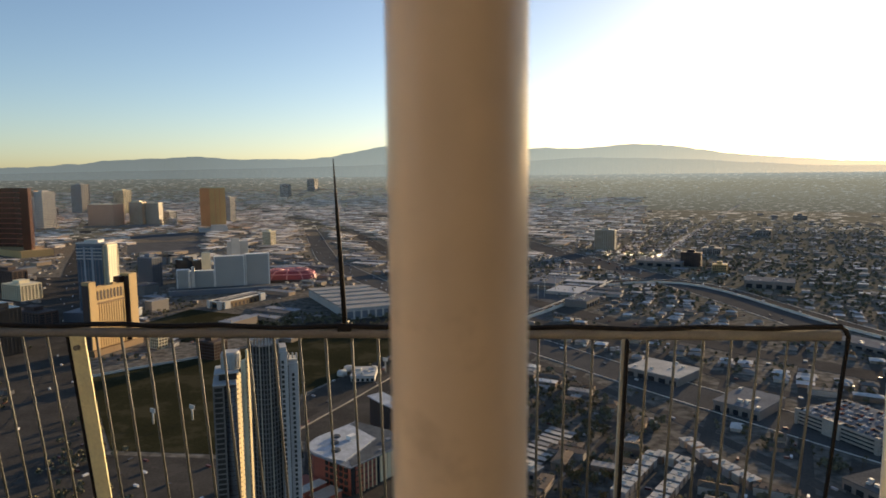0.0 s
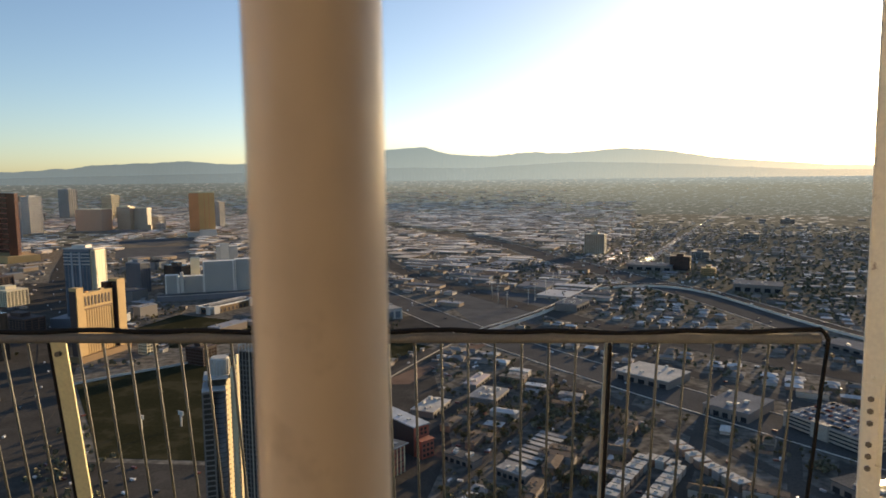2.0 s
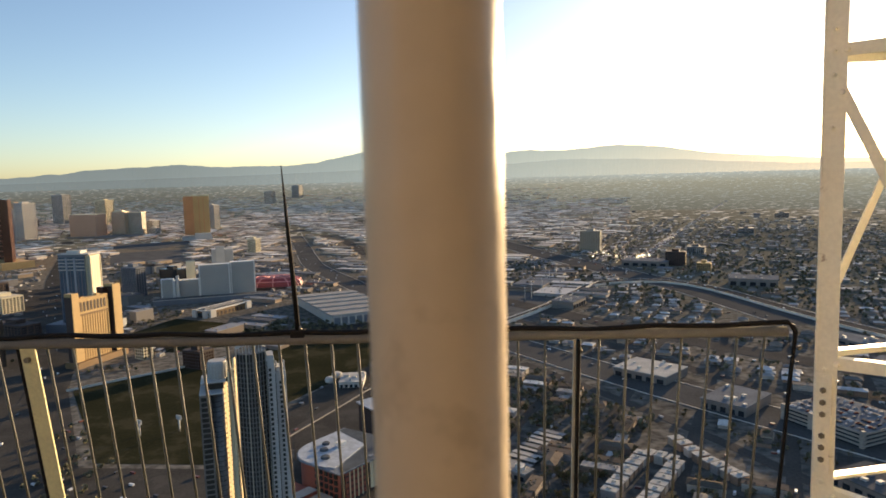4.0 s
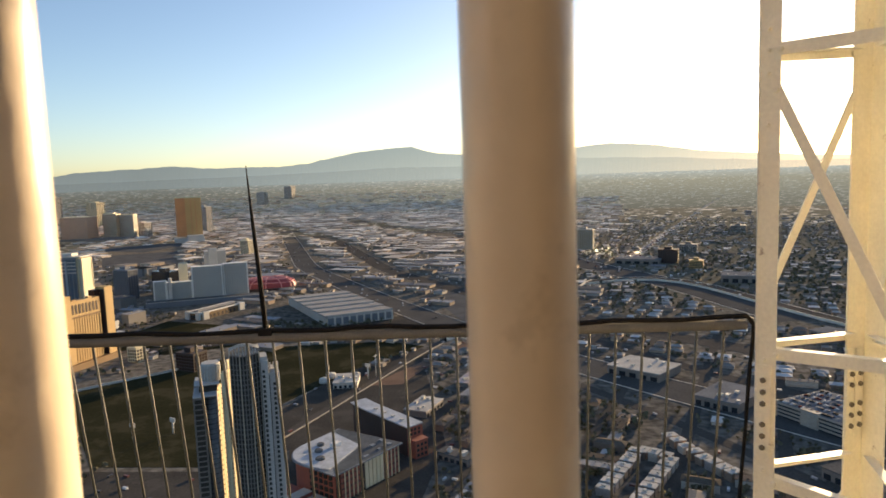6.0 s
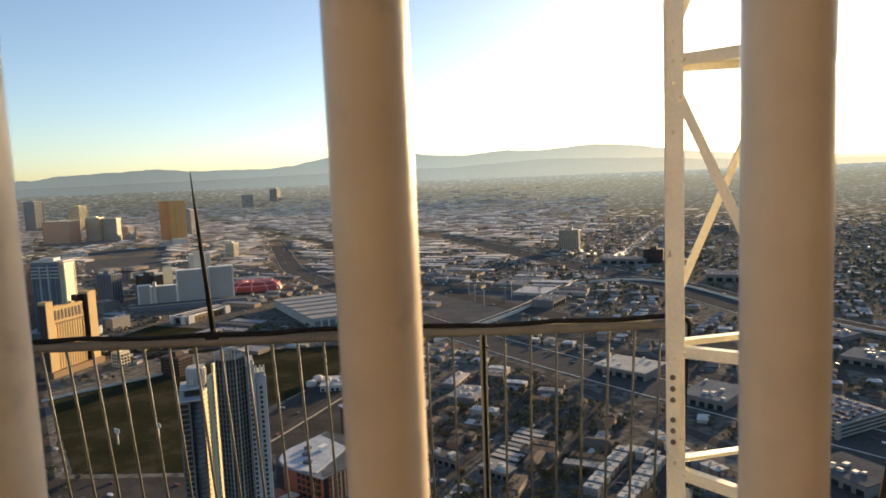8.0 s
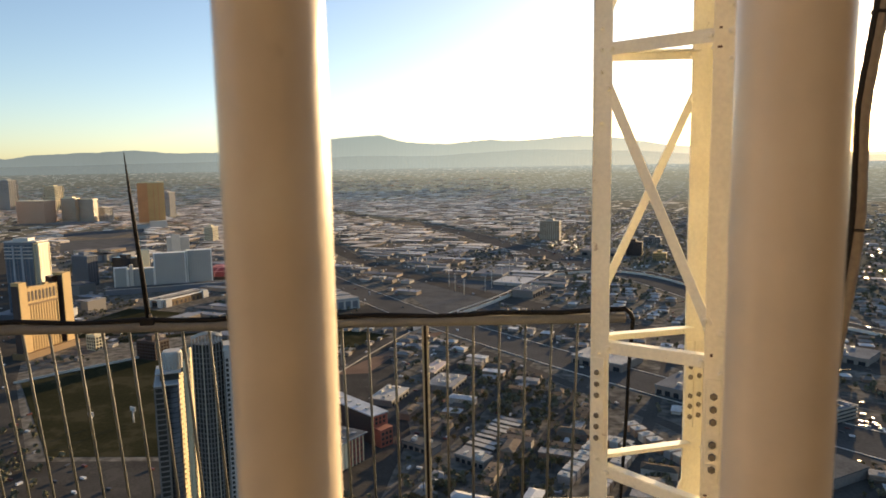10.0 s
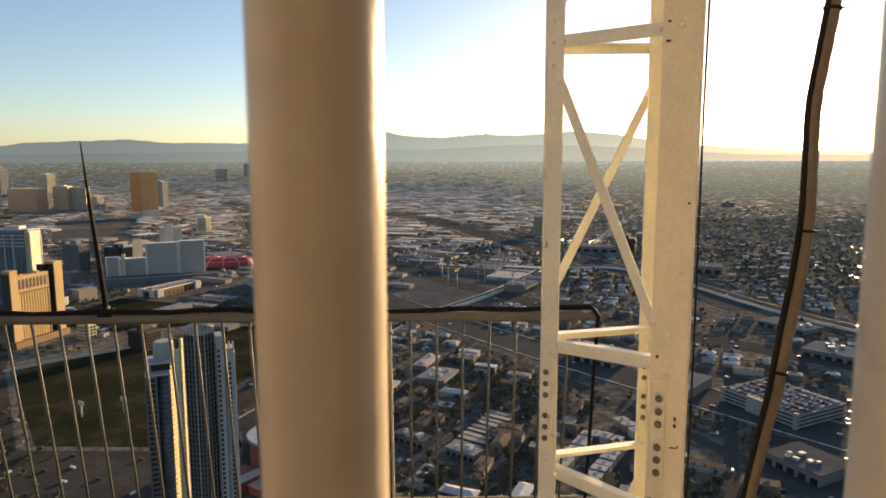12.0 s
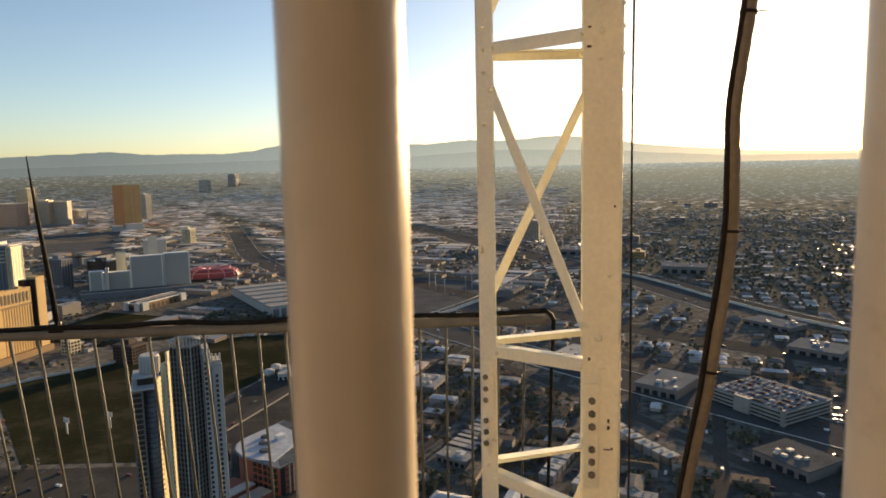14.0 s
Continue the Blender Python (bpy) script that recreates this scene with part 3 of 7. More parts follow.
road("freeway", [(-2600, 6500), (-946, 3464), (-650, 2500), (-436, 1806), (-200, 1340), (-20, 1016), (160, 760), (420, 440)], 58, M["freeway"], "wide dark freeway running out across the valley", 0.25, 0.35)
road("railway_road", [(-1900, 5200), (-500, 2600), (-201, 1700), (40, 1260), (300, 900), (560, 640)], 42, M["asphalt"], "dark asphalt road beside the rail tracks")
road("access_road", [(-175, 585), (-121, 713), (-97, 801), (-35, 934)], 9, M["asphalt"], "narrow asphalt access road", 0.3)
strip("low_wall", [(-170, 582), (-116, 711), (-92, 799), (-33, 925)], 1.3, M["kerb"], "low pale wall beside the access road", 1.0, category="wall")
strip("field_verge", [(-185, 560), (-183, 640), (-125, 770), (-62, 890)], 58, M["dark_lot"], "dark bare ground between the field and the road", 0.09, category="ground")
road("flyover", [(-35, 934), (30, 1019), (108, 1121), (244, 1393), (262, 1425)], 11, M["asphalt"], "raised road with pale concrete edge walls", 4.0, 1.5)
road("interchange_road", [(244, 1393), (290, 1440), (349, 1455), (435, 1440), (475, 1320), (505, 1150), (530, 1010), (556, 920), (585, 840), (760, 620)], 24, M["asphalt"], "curving freeway ramp with pale edges", 4.0, 0.45)
# pale concrete here stands in for the sunlit streak along the avenue
road("avenue", [(420, 1720), (665, 2321), (1253, 3653), (2975, 7522), (8300, 19600)], 22, M["kerb"], "long straight avenue running to the horizon")
road("freeway_bend", [(-900, 4600), (-476, 3488), (-89, 2780), (129, 2283), (192, 1999), (277, 1793), (335, 1588), (420, 1390), (500, 1000)], 84, M["freeway"], "dark freeway bending through the town", 0.25, 0.35)
# dark asphalt puts the shade along the boulevard into its colour
road("boulevard", [(-330, 330), (-500, 760), (-665, 1004), (-841, 1284), (-1100, 1712), (-1340, 2137), (-1600, 2557), (-2250, 3700), (-3600, 7000)], 44, M["dark_lot"], "city boulevard between the resorts, darkened for shade")
road("rail_siding", [(60, 1075), (125, 980), (202, 884), (241, 793), (281, 712), (330, 660), (460, 560)], 20, M["asphalt"], "dark asphalt corridor between sheds and stores", 0.22)
road("diagonal_street", [(60, 815), (117, 724), (145, 678), (181, 623), (219, 547), (240, 496), (285, 400)], 13, M["asphalt"], "dark diagonal asphalt street with parked cars", 0.2)
road("cross_street", [(-560, 900), (-330, 960), (-120, 985), (60, 1000)], 16, M["asphalt"], "asphalt cross street with parked cars")


def poly(name, pts, material, label, lift=0.12, category="ground"):
    bm = bmesh.new()
    cx, cy = sum(p[0] for p in pts) / len(pts), sum(p[1] for p in pts) / len(pts)
    outer = []
    for (x0, y0), (x1, y1) in zip(pts, pts[1:] + pts[:1]):
        outer += [(x0 + (x1 - x0) * i / 6, y0 + (y1 - y0) * i / 6) for i in range(6)]
    top = [bm.verts.new(valley(x, y, lift)[0]) for x, y in outer]
    low = [bm.verts.new(valley(x, y, -1.0)[0]) for x, y in outer]
    c = bm.verts.new(valley(cx, cy, lift)[0])
    for i in range(len(top)):
        j = (i + 1) % len(top)
        bm.faces.new((c, top[i], top[j]))
        bm.faces.new((top[i], low[i], low[j], top[j]))
    bmesh.ops.recalc_face_normals(bm, faces=bm.faces)
    ob = mesh_ob(name, bm, material)
    tagged(ob, label, category, kind="structure")


FIELD = [(-461, 728), (-319, 528), (-150, 520), (-215, 640), (-140, 800), (-60, 905), (-113, 940), (-274, 925), (-384, 803)]
poly("vacant_field", FIELD, M["field"], "dark dry grass on a vacant lot", 0.12)
poly("paved_lot", [(-330, 520), (-150, 512), (-130, 430), (-300, 400)], M["dark_lot"], "worn dark asphalt parking lot", 0.1)
LOFT_LOT = [(-146, 508), (-128, 428), (-40, 440), (-22, 560), (-40, 700), (-62, 850), (-97, 801), (-121, 713), (-168, 592)]
poly("loft_lot", LOFT_LOT, M["dark_lot"], "worn grey asphalt lot round the lofts", 0.17)
STATION = [(2, 1031), (77, 1028), (142, 1180), (132, 1309), (70, 1397), (-48, 1358), (-40, 1180)]
poly("station_lot", STATION, M["lot"], "bare grey asphalt lot beside the tracks", 0.1)
poly("red_soil_strip", [(-116, 732), (-76, 735), (-52, 800), (5, 900), (24, 935), (-12, 905), (-60, 825)], M["red_soil"], "bare reddish soil between the road and the tracks", 0.2)
# the towers' deep shade on these lots is put into their dark colour
poly("boulevard_lot", [(-430, 380), (-300, 400), (-330, 520), (-466, 728), (-520, 830), (-570, 1000), (-1000, 1500), (-1250, 1500), (-760, 860)], M["dark_lot"], "asphalt lots beside the boulevard, darkened for shade", 0.08)
poly("garage_lot", [(291, 532), (320, 520), (345, 505), (300, 425), (233, 434)], M["asphalt"], "dark asphalt lot below the garage", 0.15)
poly("car_lot", [(338, 525), (400, 575), (440, 540), (372, 495)], M["lot"], "asphalt lot packed with parked cars", 0.16)
poly("resort_garden", [(-560, 935), (-420, 895), (-300, 950), (-310, 1080), (-400, 1080), (-520, 1130)], M["field"], "dark planted garden between the resorts", 0.1)
HALL_LOT = [(-290, 1010), (-250, 1060), (-120, 1112), (-81, 1144), (-20, 1030), (-110, 960)]
poly("hall_lot", HALL_LOT, M["dark_lot"], "dark parking lot with trees before the exhibition hall", 0.11)
RESORT = [(-1088, 1955), (-874, 2007), (-1187, 2794), (-1498, 2706)]
poly("resort_lot", RESORT, M["lot"], "broad dim parking lots between resorts", 0.1)


def field_wall():
    """A long low white wall along the far side of the field."""
    bm = bmesh.new()
    line = [(-466, 724), (-430, 762), (-384, 801), (-330, 858)]
    for (ax, ay), (bx, by) in zip(line, line[1:]):
        bar(bm, (ax, ay, 1.3), (bx, by, 1.3), 0.8, 3.0)
    bmesh.ops.bevel(bm, geom=bm.edges, offset=0.12, segments=1, affect="EDGES")
    tagged(mesh_ob("boundary_wall", bm, M["white_wall"]), "long low white wall beside the vacant field", "wall", kind="structure")


field_wall()


# ---------------------------------------------------------------- the lookout: deck, fence, rail, mast
def build_deck():
    bm = bmesh.new()
    outline = [(-6, -3.2), (8, -3.2), (8, 1.5), (2.1, 1.9), (1.95, 3.3), (-6, 3.3)]
    lo = [bm.verts.new((x, y, EYE - 2.15)) for x, y in outline]
    hi = [bm.verts.new((x, y, EYE - 1.85)) for x, y in outline]
    bm.faces.new(lo[::-1])
    bm.faces.new(hi)
    for i in range(6):
        bm.faces.new((lo[i], lo[(i + 1) % 6], hi[(i + 1) % 6], hi[i]))
    tagged(mesh_ob("floor", bm, M["deck"]), "grey concrete lookout deck floor", "floor", kind="structure")
    # unseen wall behind the viewpoint, tall and tan to bounce sunlight onto the bars
    bm = bmesh.new()
    box(bm, -6, 8, -3.5, -3.2, EYE - 2.15, EYE + 5.0)
    tagged(mesh_ob("wall_east", bm, M["wall"]), "tan painted wall of the tower pod", "wall", kind="structure")
    # unseen wall added to keep sky light from the right off the bars
    bm = bmesh.new()
    box(bm, 4.6, 4.9, -3.2, 0.0, EYE - 1.85, EYE + 5.0)
    tagged(mesh_ob("wall_north", bm, M["wall"]), "unseen tan side wall added to cut light from the right", "wall", kind="structure")
    bm = bmesh.new()
    for i in range(14):
        a0, a1 = 2 * math.pi * i / 14, 2 * math.pi * (i + 1) / 14
        r0, r1 = 10, 6
        q = [(r0 * math.cos(a0), r0 * math.sin(a0), 0), (r0 * math.cos(a1), r0 * math.sin(a1), 0), (r1 * math.cos(a1), r1 * math.sin(a1), EYE - 2.15), (r1 * math.cos(a0), r1 * math.sin(a0), EYE - 2.15)]
        bm.faces.new([bm.verts.new(Vector(v) + Vector((1, -9.5, 0))) for v in q])
    bmesh.ops.remove_doubles(bm, verts=bm.verts, dist=0.01)
    tagged(mesh_ob("tower_shaft", bm, M["wall"]), "tapering concrete shaft of the lookout tower", "tower", kind="structure")


build_deck()
PITCH, PIPE_R = 0.165, 0.01715


def build_fence():
    fence = empty("safety_fence", 0, 0, EYE - 1.85)
    tagged(fence, "tall cream painted fence of round steel bars", "fence")
    bm = bmesh.new()
    zs = [0.06, 0.5, 1.0, 1.5, 1.7, 1.9, 2.1, 2.5, 3.0]
    tube(bm, [(0, 0, z) for z in zs], PIPE_R, 40)
    me = bpy.data.meshes.new("bar")
    bm.to_mesh(me)
    bm.free()
    me.materials.append(M["cream"])
    for k in range(-16, 25):
        o = new("bar", me)
        o.parent = fence
        o.matrix_basis = pose(k * PITCH, 0, 0, 0, 0, k * 47)
    for name, z in (("bottom_rail", 0.03), ("top_rail", 3.03)):
        bm = bmesh.new()
        tube(bm, [(-17 * PITCH, 0, z), (4 * PITCH, 0, z), (25 * PITCH, 0, z)], 0.03, 20)
        part(name, bm, M["cream"], fence)


build_fence()

RAIL_Y, RAIL_Z, LEAN = 2.975, EYE - 0.715, 0.15


def build_rail():
    rail = empty("guard_rail", 0, RAIL_Y, RAIL_Z)
    tagged(rail, "galvanised outer guard rail with slim round pickets leaning inward", "railing")

    def at(x, down, out=0.0):
        return (x, LEAN * down + out, -down)

    x0, x1 = -4.6, 1.64
    bm = bmesh.new()
    tube(bm, [at(x0, 0.035), at(-1.5, 0.036), at(0, 0.034), at(x1, 0.036)], 0.024, 20)
    part("top_tube", bm, M["galv"], rail, "weathered grey top tube")
    bm = bmesh.new()
    pts = [at(x0, 0.002)]
    n = 40
    for i in range(n + 1):
        x = x0 + (x1 - x0) * i / n
        pts.append(at(x, 0.0 + 0.006 * math.sin(i * 1.7) + 0.004 * math.sin(i * 0.6)))
    pts += [at(x1 + 0.025, 0.012), at(x1 + 0.04, 0.04), at(x1 + 0.041, 0.1), at(x1 + 0.036, 0.3), at(x1 + 0.04, 0.6), at(x1 + 0.036, 1.1)]
    tube(bm, pts, [0.0125] * (len(pts) - 6) + [0.012, 0.011, 0.0095, 0.009, 0.009, 0.009], 12)
    part("cable_cover", bm, M["rubber"], rail, "black rubber covered cable along the top")
    bm = bmesh.new()
    tube(bm, [at(x0, 1.06), at(x1, 1.06)], 0.02, 12)
    part("bottom_tube", bm, M["galv"], rail)
    bm = bmesh.new()
    tube(bm, [(0, 0, 0), (0, LEAN * 0.5, -0.5), (0, LEAN * 1.0, -1.0)], 0.0068, 10)
    me = bpy.data.meshes.new("picket")
    bm.to_mesh(me)
    bm.free()
    me.materials.append(M["picket"])
    x = x0 + 0.1
    while x < x1 - 0.03:
        if min(abs(x + 2.02), abs(x - 0.662)) > 0.045:
            o = new("picket", me)
            o.parent = rail
            o.location = at(x, 0.05)
        x += 0.1285
    for px, w, mt in ((-2.02, 0.078, "post"), (0.662, 0.034, "post_grey"), (1.674, 0.012, "rubber"), (-4.6, 0.05, "galv")):
        bm = bmesh.new()
        d0, d1 = 0.05, 1.14
        a = Vector(at(px, d0, -0.012)), Vector(at(px, d1, -0.012))
        bar(bm, a[0], a[1], w, 0.014 if w > 0.06 or w < 0.02 else 0.03, up=(0, 1, 0.15))
        bmesh.ops.bevel(bm, geom=bm.edges, offset=0.002, segments=1, affect="EDGES")
        p = part("post", bm, M[mt], rail, "wide flat yellow post" if mt == "post" else "slim galvanised post")
        bm = bmesh.new()
        c = Vector(at(px + (0.0 if w > 0.06 else 0.016), 0.11, -0.02))
        tube(bm, [c, c + Vector((0, -0.022, 0))], 0.013 if w > 0.06 else 0.008, 10)
        part("bolt", bm, M["bolt"], p, "dark clamp bolt")
        if w > 0.06:
            bm = bmesh.new()
            bar(bm, at(px - w / 2 - 0.012, d0, 0.004), at(px - w / 2 - 0.012, d1, 0.004), 0.02, 0.03, up=(0, 1, 0.15))
            part("flange", bm, M["rubber"], p, "dark edge strip behind the post")
        elif w > 0.02:
            bm = bmesh.new()
            bar(bm, at(px, d0, -0.052), at(px, d1, -0.052), 0.014, 0.03, up=(0, 1, 0.15))
            part("flange", bm, M["rubber"], p, "dark strip bolted before the post")


build_rail()


def build_antenna():
    e = empty("lightning_rod", -0.676, RAIL_Y + 0.005, RAIL_Z)
    tagged(e, "thin dark tapering lightning rod clamped on the guard rail", "rod")
    bm = bmesh.new()
    tube(bm, [(0, 0.01, -0.03), (-0.002, -0.03, 0.25), (-0.006, -0.07, 0.52), (-0.0105, -0.105, 0.80)], [0.0125, 0.0115, 0.0085, 0.0022], 14)
    part("rod", bm, M["rubber"], e)
    bm = bmesh.new()
    box(bm, -0.035, 0.035, -0.02, 0.03, -0.03, 0.012)
    bmesh.ops.bevel(bm, geom=bm.edges, offset=0.004, segments=1, affect="EDGES")
    part("clamp", bm, M["rubber"], e, "black clamp block")
    bm = bmesh.new()
    tube(bm, [(0.012, 0, 0.0), (0.014, -0.005, 0.03)], 0.008, 8)
    part("clamp_screw", bm, M["bolt"], e)


build_antenna()

# legs of the triangular mast, in plan: outer corners, and the free edges of their flanges
LEG_L, LEG_R, LEG_B = Vector((1.209, 1.874)), Vector((1.572, 1.592)), Vector((1.652, 2.055))
MAST_BASE = EYE - 1.85


def build_mast():
    base = Vector((1.46, 1.84, MAST_BASE))
    mast = empty("lattice_mast", base.x, base.y, MAST_BASE)
    tagged(mast, "cream painted three legged steel lattice mast with bolted splices", "mast")
    top, thick = 4.2, 0.006
    centre = Vector((1.478, 1.84))

    def loc(p, z):
        return Vector((p.x - base.x, p.y - base.y, z + EYE - MAST_BASE))

    def leg(corner, ends):
        """A bent plate: two flanges leaving the outer corner towards the two ends, with a folded edge."""
        bm = bmesh.new()
        c = loc(corner, -1.85)
        for q in ends:
            e = loc(Vector(q), -1.85)
            d = (e - c).normalized()
            side = Vector((-d.y, d.x, 0))
            if side.dot(loc(centre, -1.85) - c) < 0:
                side = -side
            ring = [c, e, e + side * thick, c + side * thick]
            lo = [bm.verts.new(v) for v in ring]
            hi = [bm.verts.new(v + Vector((0, 0, top))) for v in ring]
            bm.faces.new(lo)
            bm.faces.new(hi)
            for i in range(4):
                bm.faces.new((lo[i], lo[(i + 1) % 4], hi[(i + 1) % 4], hi[i]))
        bmesh.ops.recalc_face_normals(bm, faces=bm.faces)
        return part("leg", bm, M["mast"], mast)

    # flanges of the left and back legs are widened to shade two bars
    leg_l = leg(LEG_L, ((1.2545, 1.832), (1.262, 1.896)))
    leg_r = leg(LEG_R, ((1.472, 1.616), (1.588, 1.690)))
    leg_b = leg(LEG_B, ((1.569, 2.021), (1.668, 1.952)))
    # rolled lip along the free edge of the wide front flange
    bm = bmesh.new()
    tube(bm, [loc(Vector((1.569, 1.594)), -1.85), loc(Vector((1.569, 1.594)), 2.35)], 0.004, 8)
    part("lip", bm, M["mast"], leg_r)
    bm = bmesh.new()
    box(bm, -0.38, 0.33, -0.38, 0.33, 0.0, 0.03)
    bmesh.ops.bevel(bm, geom=bm.edges, offset=0.004, segments=1, affect="EDGES")
    part("base_plate", bm, M["mast"], mast)

    def brace(p, q, zp, zq, w=0.034, shelf=0.03, bolts=True):
        """An angle brace between two legs: an upright flange, and a lying shelf turned inward."""
        a, b = loc(p, zp), loc(q, zq)
        d = (b - a).normalized()
        bm = bmesh.new()
        bar(bm, a, b, 0.005, w)
        side = d.cross(Vector((0, 0, 1))).normalized()
        if side.dot(loc(centre, zp) - a) < 0:
            side = -side
        if shelf:
            up = side.cross(d).normalized()
            up = up if up.z > 0 else -up
            off = up * (w / 2) + side * shelf / 2
            bar(bm, a + off, b + off, shelf, 0.005)
        ob = part("brace", bm, M["mast"], mast)
        if bolts:
            for e, sg in ((a, 1), (b, -1)):
                bm = bmesh.new()
                c = e + d * sg * 0.016
                tube(bm, [c - side * 0.014, c - side * 0.010, c + side * 0.010], [0.006, 0.0085, 0.0085], 8)
                part("bolt", bm, M["mast"], ob, "cream painted bolt")

    fl, bl = Vector((1.245, 1.846)), Vector((1.255, 1.890))
    fr, rb = Vector((1.480, 1.618)), Vector((1.586, 1.680))
    bf, br = Vector((1.580, 2.024)), Vector((1.642, 1.972))
    for z_front, z_front_r, z_back, z_back_b in ((0.338, 0.334, 0.323, 0.346), (-0.581, -0.568, -0.560, -0.575), (-0.992, -1.010, -0.957, -0.985), (1.25, 1.246, 1.235, 1.255)):
        brace(fl, fr, z_front, z_front_r)
        brace(bl, bf, z_back, z_back_b, 0.026, 0.034)
        brace(rb, br, z_front_r, z_back_b, 0.026)
    # one diagonal to each face
    for hi_l, lo_r, lo_l, hi_b in ((1.17, 0.43, 0.46, 1.14), (0.235, -0.462, -0.395, 0.215), (-1.10, -1.70, -1.74, -1.12)):
        brace(fl, fr, hi_l, lo_r, 0.030, 0.0)
        brace(bl, bf, lo_l, hi_b, 0.030, 0.0)
        brace(rb, br, hi_l, lo_r, 0.030, 0.0)

    SPLICE = (-0.663, -0.701, -0.738, -0.805, -0.842, -0.880)

    def bolt_at(leg_ob, p, out, z, r, steel):
        bm = bmesh.new()
        q = loc(p, z)
        n = Vector((out[0], out[1], 0)).normalized()
        tube(bm, [q + n * 0.001, q + n * 0.009, q + n * 0.012], [r, r, r * 0.65], 6)
        bo = part("bolt", bm, M["bolt" if steel else "mast"], leg_ob, "dull steel splice bolt" if steel else "cream painted bolt")
        bm = bmesh.new()
        tube(bm, [q + n * 0.0005, q + n * 0.003], r * 1.4, 16)
        part("washer", bm, M["mast"], bo, "cream painted washer")

    def splice(leg_ob, p, out, w, r=0.0092):
        """A plate over the joint with two groups of three bolts."""
        n = Vector((out[0], out[1], 0)).normalized()
        c = loc(p, 0) + n * 0.004
        bm = bmesh.new()
        bar(bm, c + Vector((0, 0, -0.925)), c + Vector((0, 0, -0.615)), w, 0.005, up=n)
        bmesh.ops.bevel(bm, geom=bm.edges, offset=0.0015, segments=1, affect="EDGES")
        part("splice_plate", bm, M["mast"], leg_ob, "cream splice plate")
        for z in SPLICE:
            bolt_at(leg_ob, Vector((p.x + n.x * 0.006, p.y + n.y * 0.006)), out, z, r, True)

    splice(leg_l, Vector((1.2305, 1.8545)), (-0.68, -0.73), 0.046)
    splice(leg_r, Vector((1.497, 1.6105)), (-0.23, -0.97), 0.040, 0.0108)
    splice(leg_b, Vector((1.584, 2.018)), (0.38, -0.93), 0.034)
    splice(leg_b, Vector((1.620, 2.033)), (0.38, -0.93), 0.034)
    for z in (0.338, 0.272, 0.40, -0.60, -0.955, 0.12):
        bolt_at(leg_l, Vector((1.2305, 1.8545)), (-0.68, -0.73), z, 0.006, False)
    for x, y, z, r in ((1.515, 1.605, 0.342, 0.010), (1.513, 1.606, -0.483, 0.010), (1.513, 1.606, -0.60, 0.008), (1.54, 1.60, 0.10, 0.004), (1.515, 1.605, 0.272, 0.006), (1.515, 1.605, 0.408, 0.006)):
        bolt_at(leg_r, Vector((x, y)), (-0.23, -0.97), z, r, False)
    for z in (0.36, 0.29, 0.42, -0.62, -0.70, -0.76):
        bolt_at(leg_r, Vector((1.582, 1.65)), (0.98, -0.16), z, 0.007, False)
    # small drips of rust from open holes in the wide flange
    for x, y, z, w, h in ((1.541, 1.599, -0.722, 0.006, 0.011), (1.541, 1.599, -0.742, 0.007, 0.010), (1.538, 1.600, -0.806, 0.018, 0.003), (1.551, 1.597, -0.803, 0.005, 0.006), (1.486, 1.613, 0.302, 0.012, 0.006), (1.487, 1.613, 0.352, 0.008, 0.005), (1.489, 1.612, -0.545, 0.007, 0.009), (1.484, 1.613, -0.962, 0.010, 0.005), (1.553, 1.596, -0.12, 0.006, 0.006), (1.531, 1.601, -1.06, 0.006, 0.02)):
        n = Vector((-0.30, -0.954, 0))
        bm = bmesh.new()
        c = loc(Vector((x, y)), z) + n * 0.0035
        bar(bm, c - Vector((0, 0, h / 2)), c + Vector((0, 0, h / 2)), w, 0.002, up=n)
        part("rust_mark", bm, M["rust"], leg_r, "dark rust mark")


build_mast()


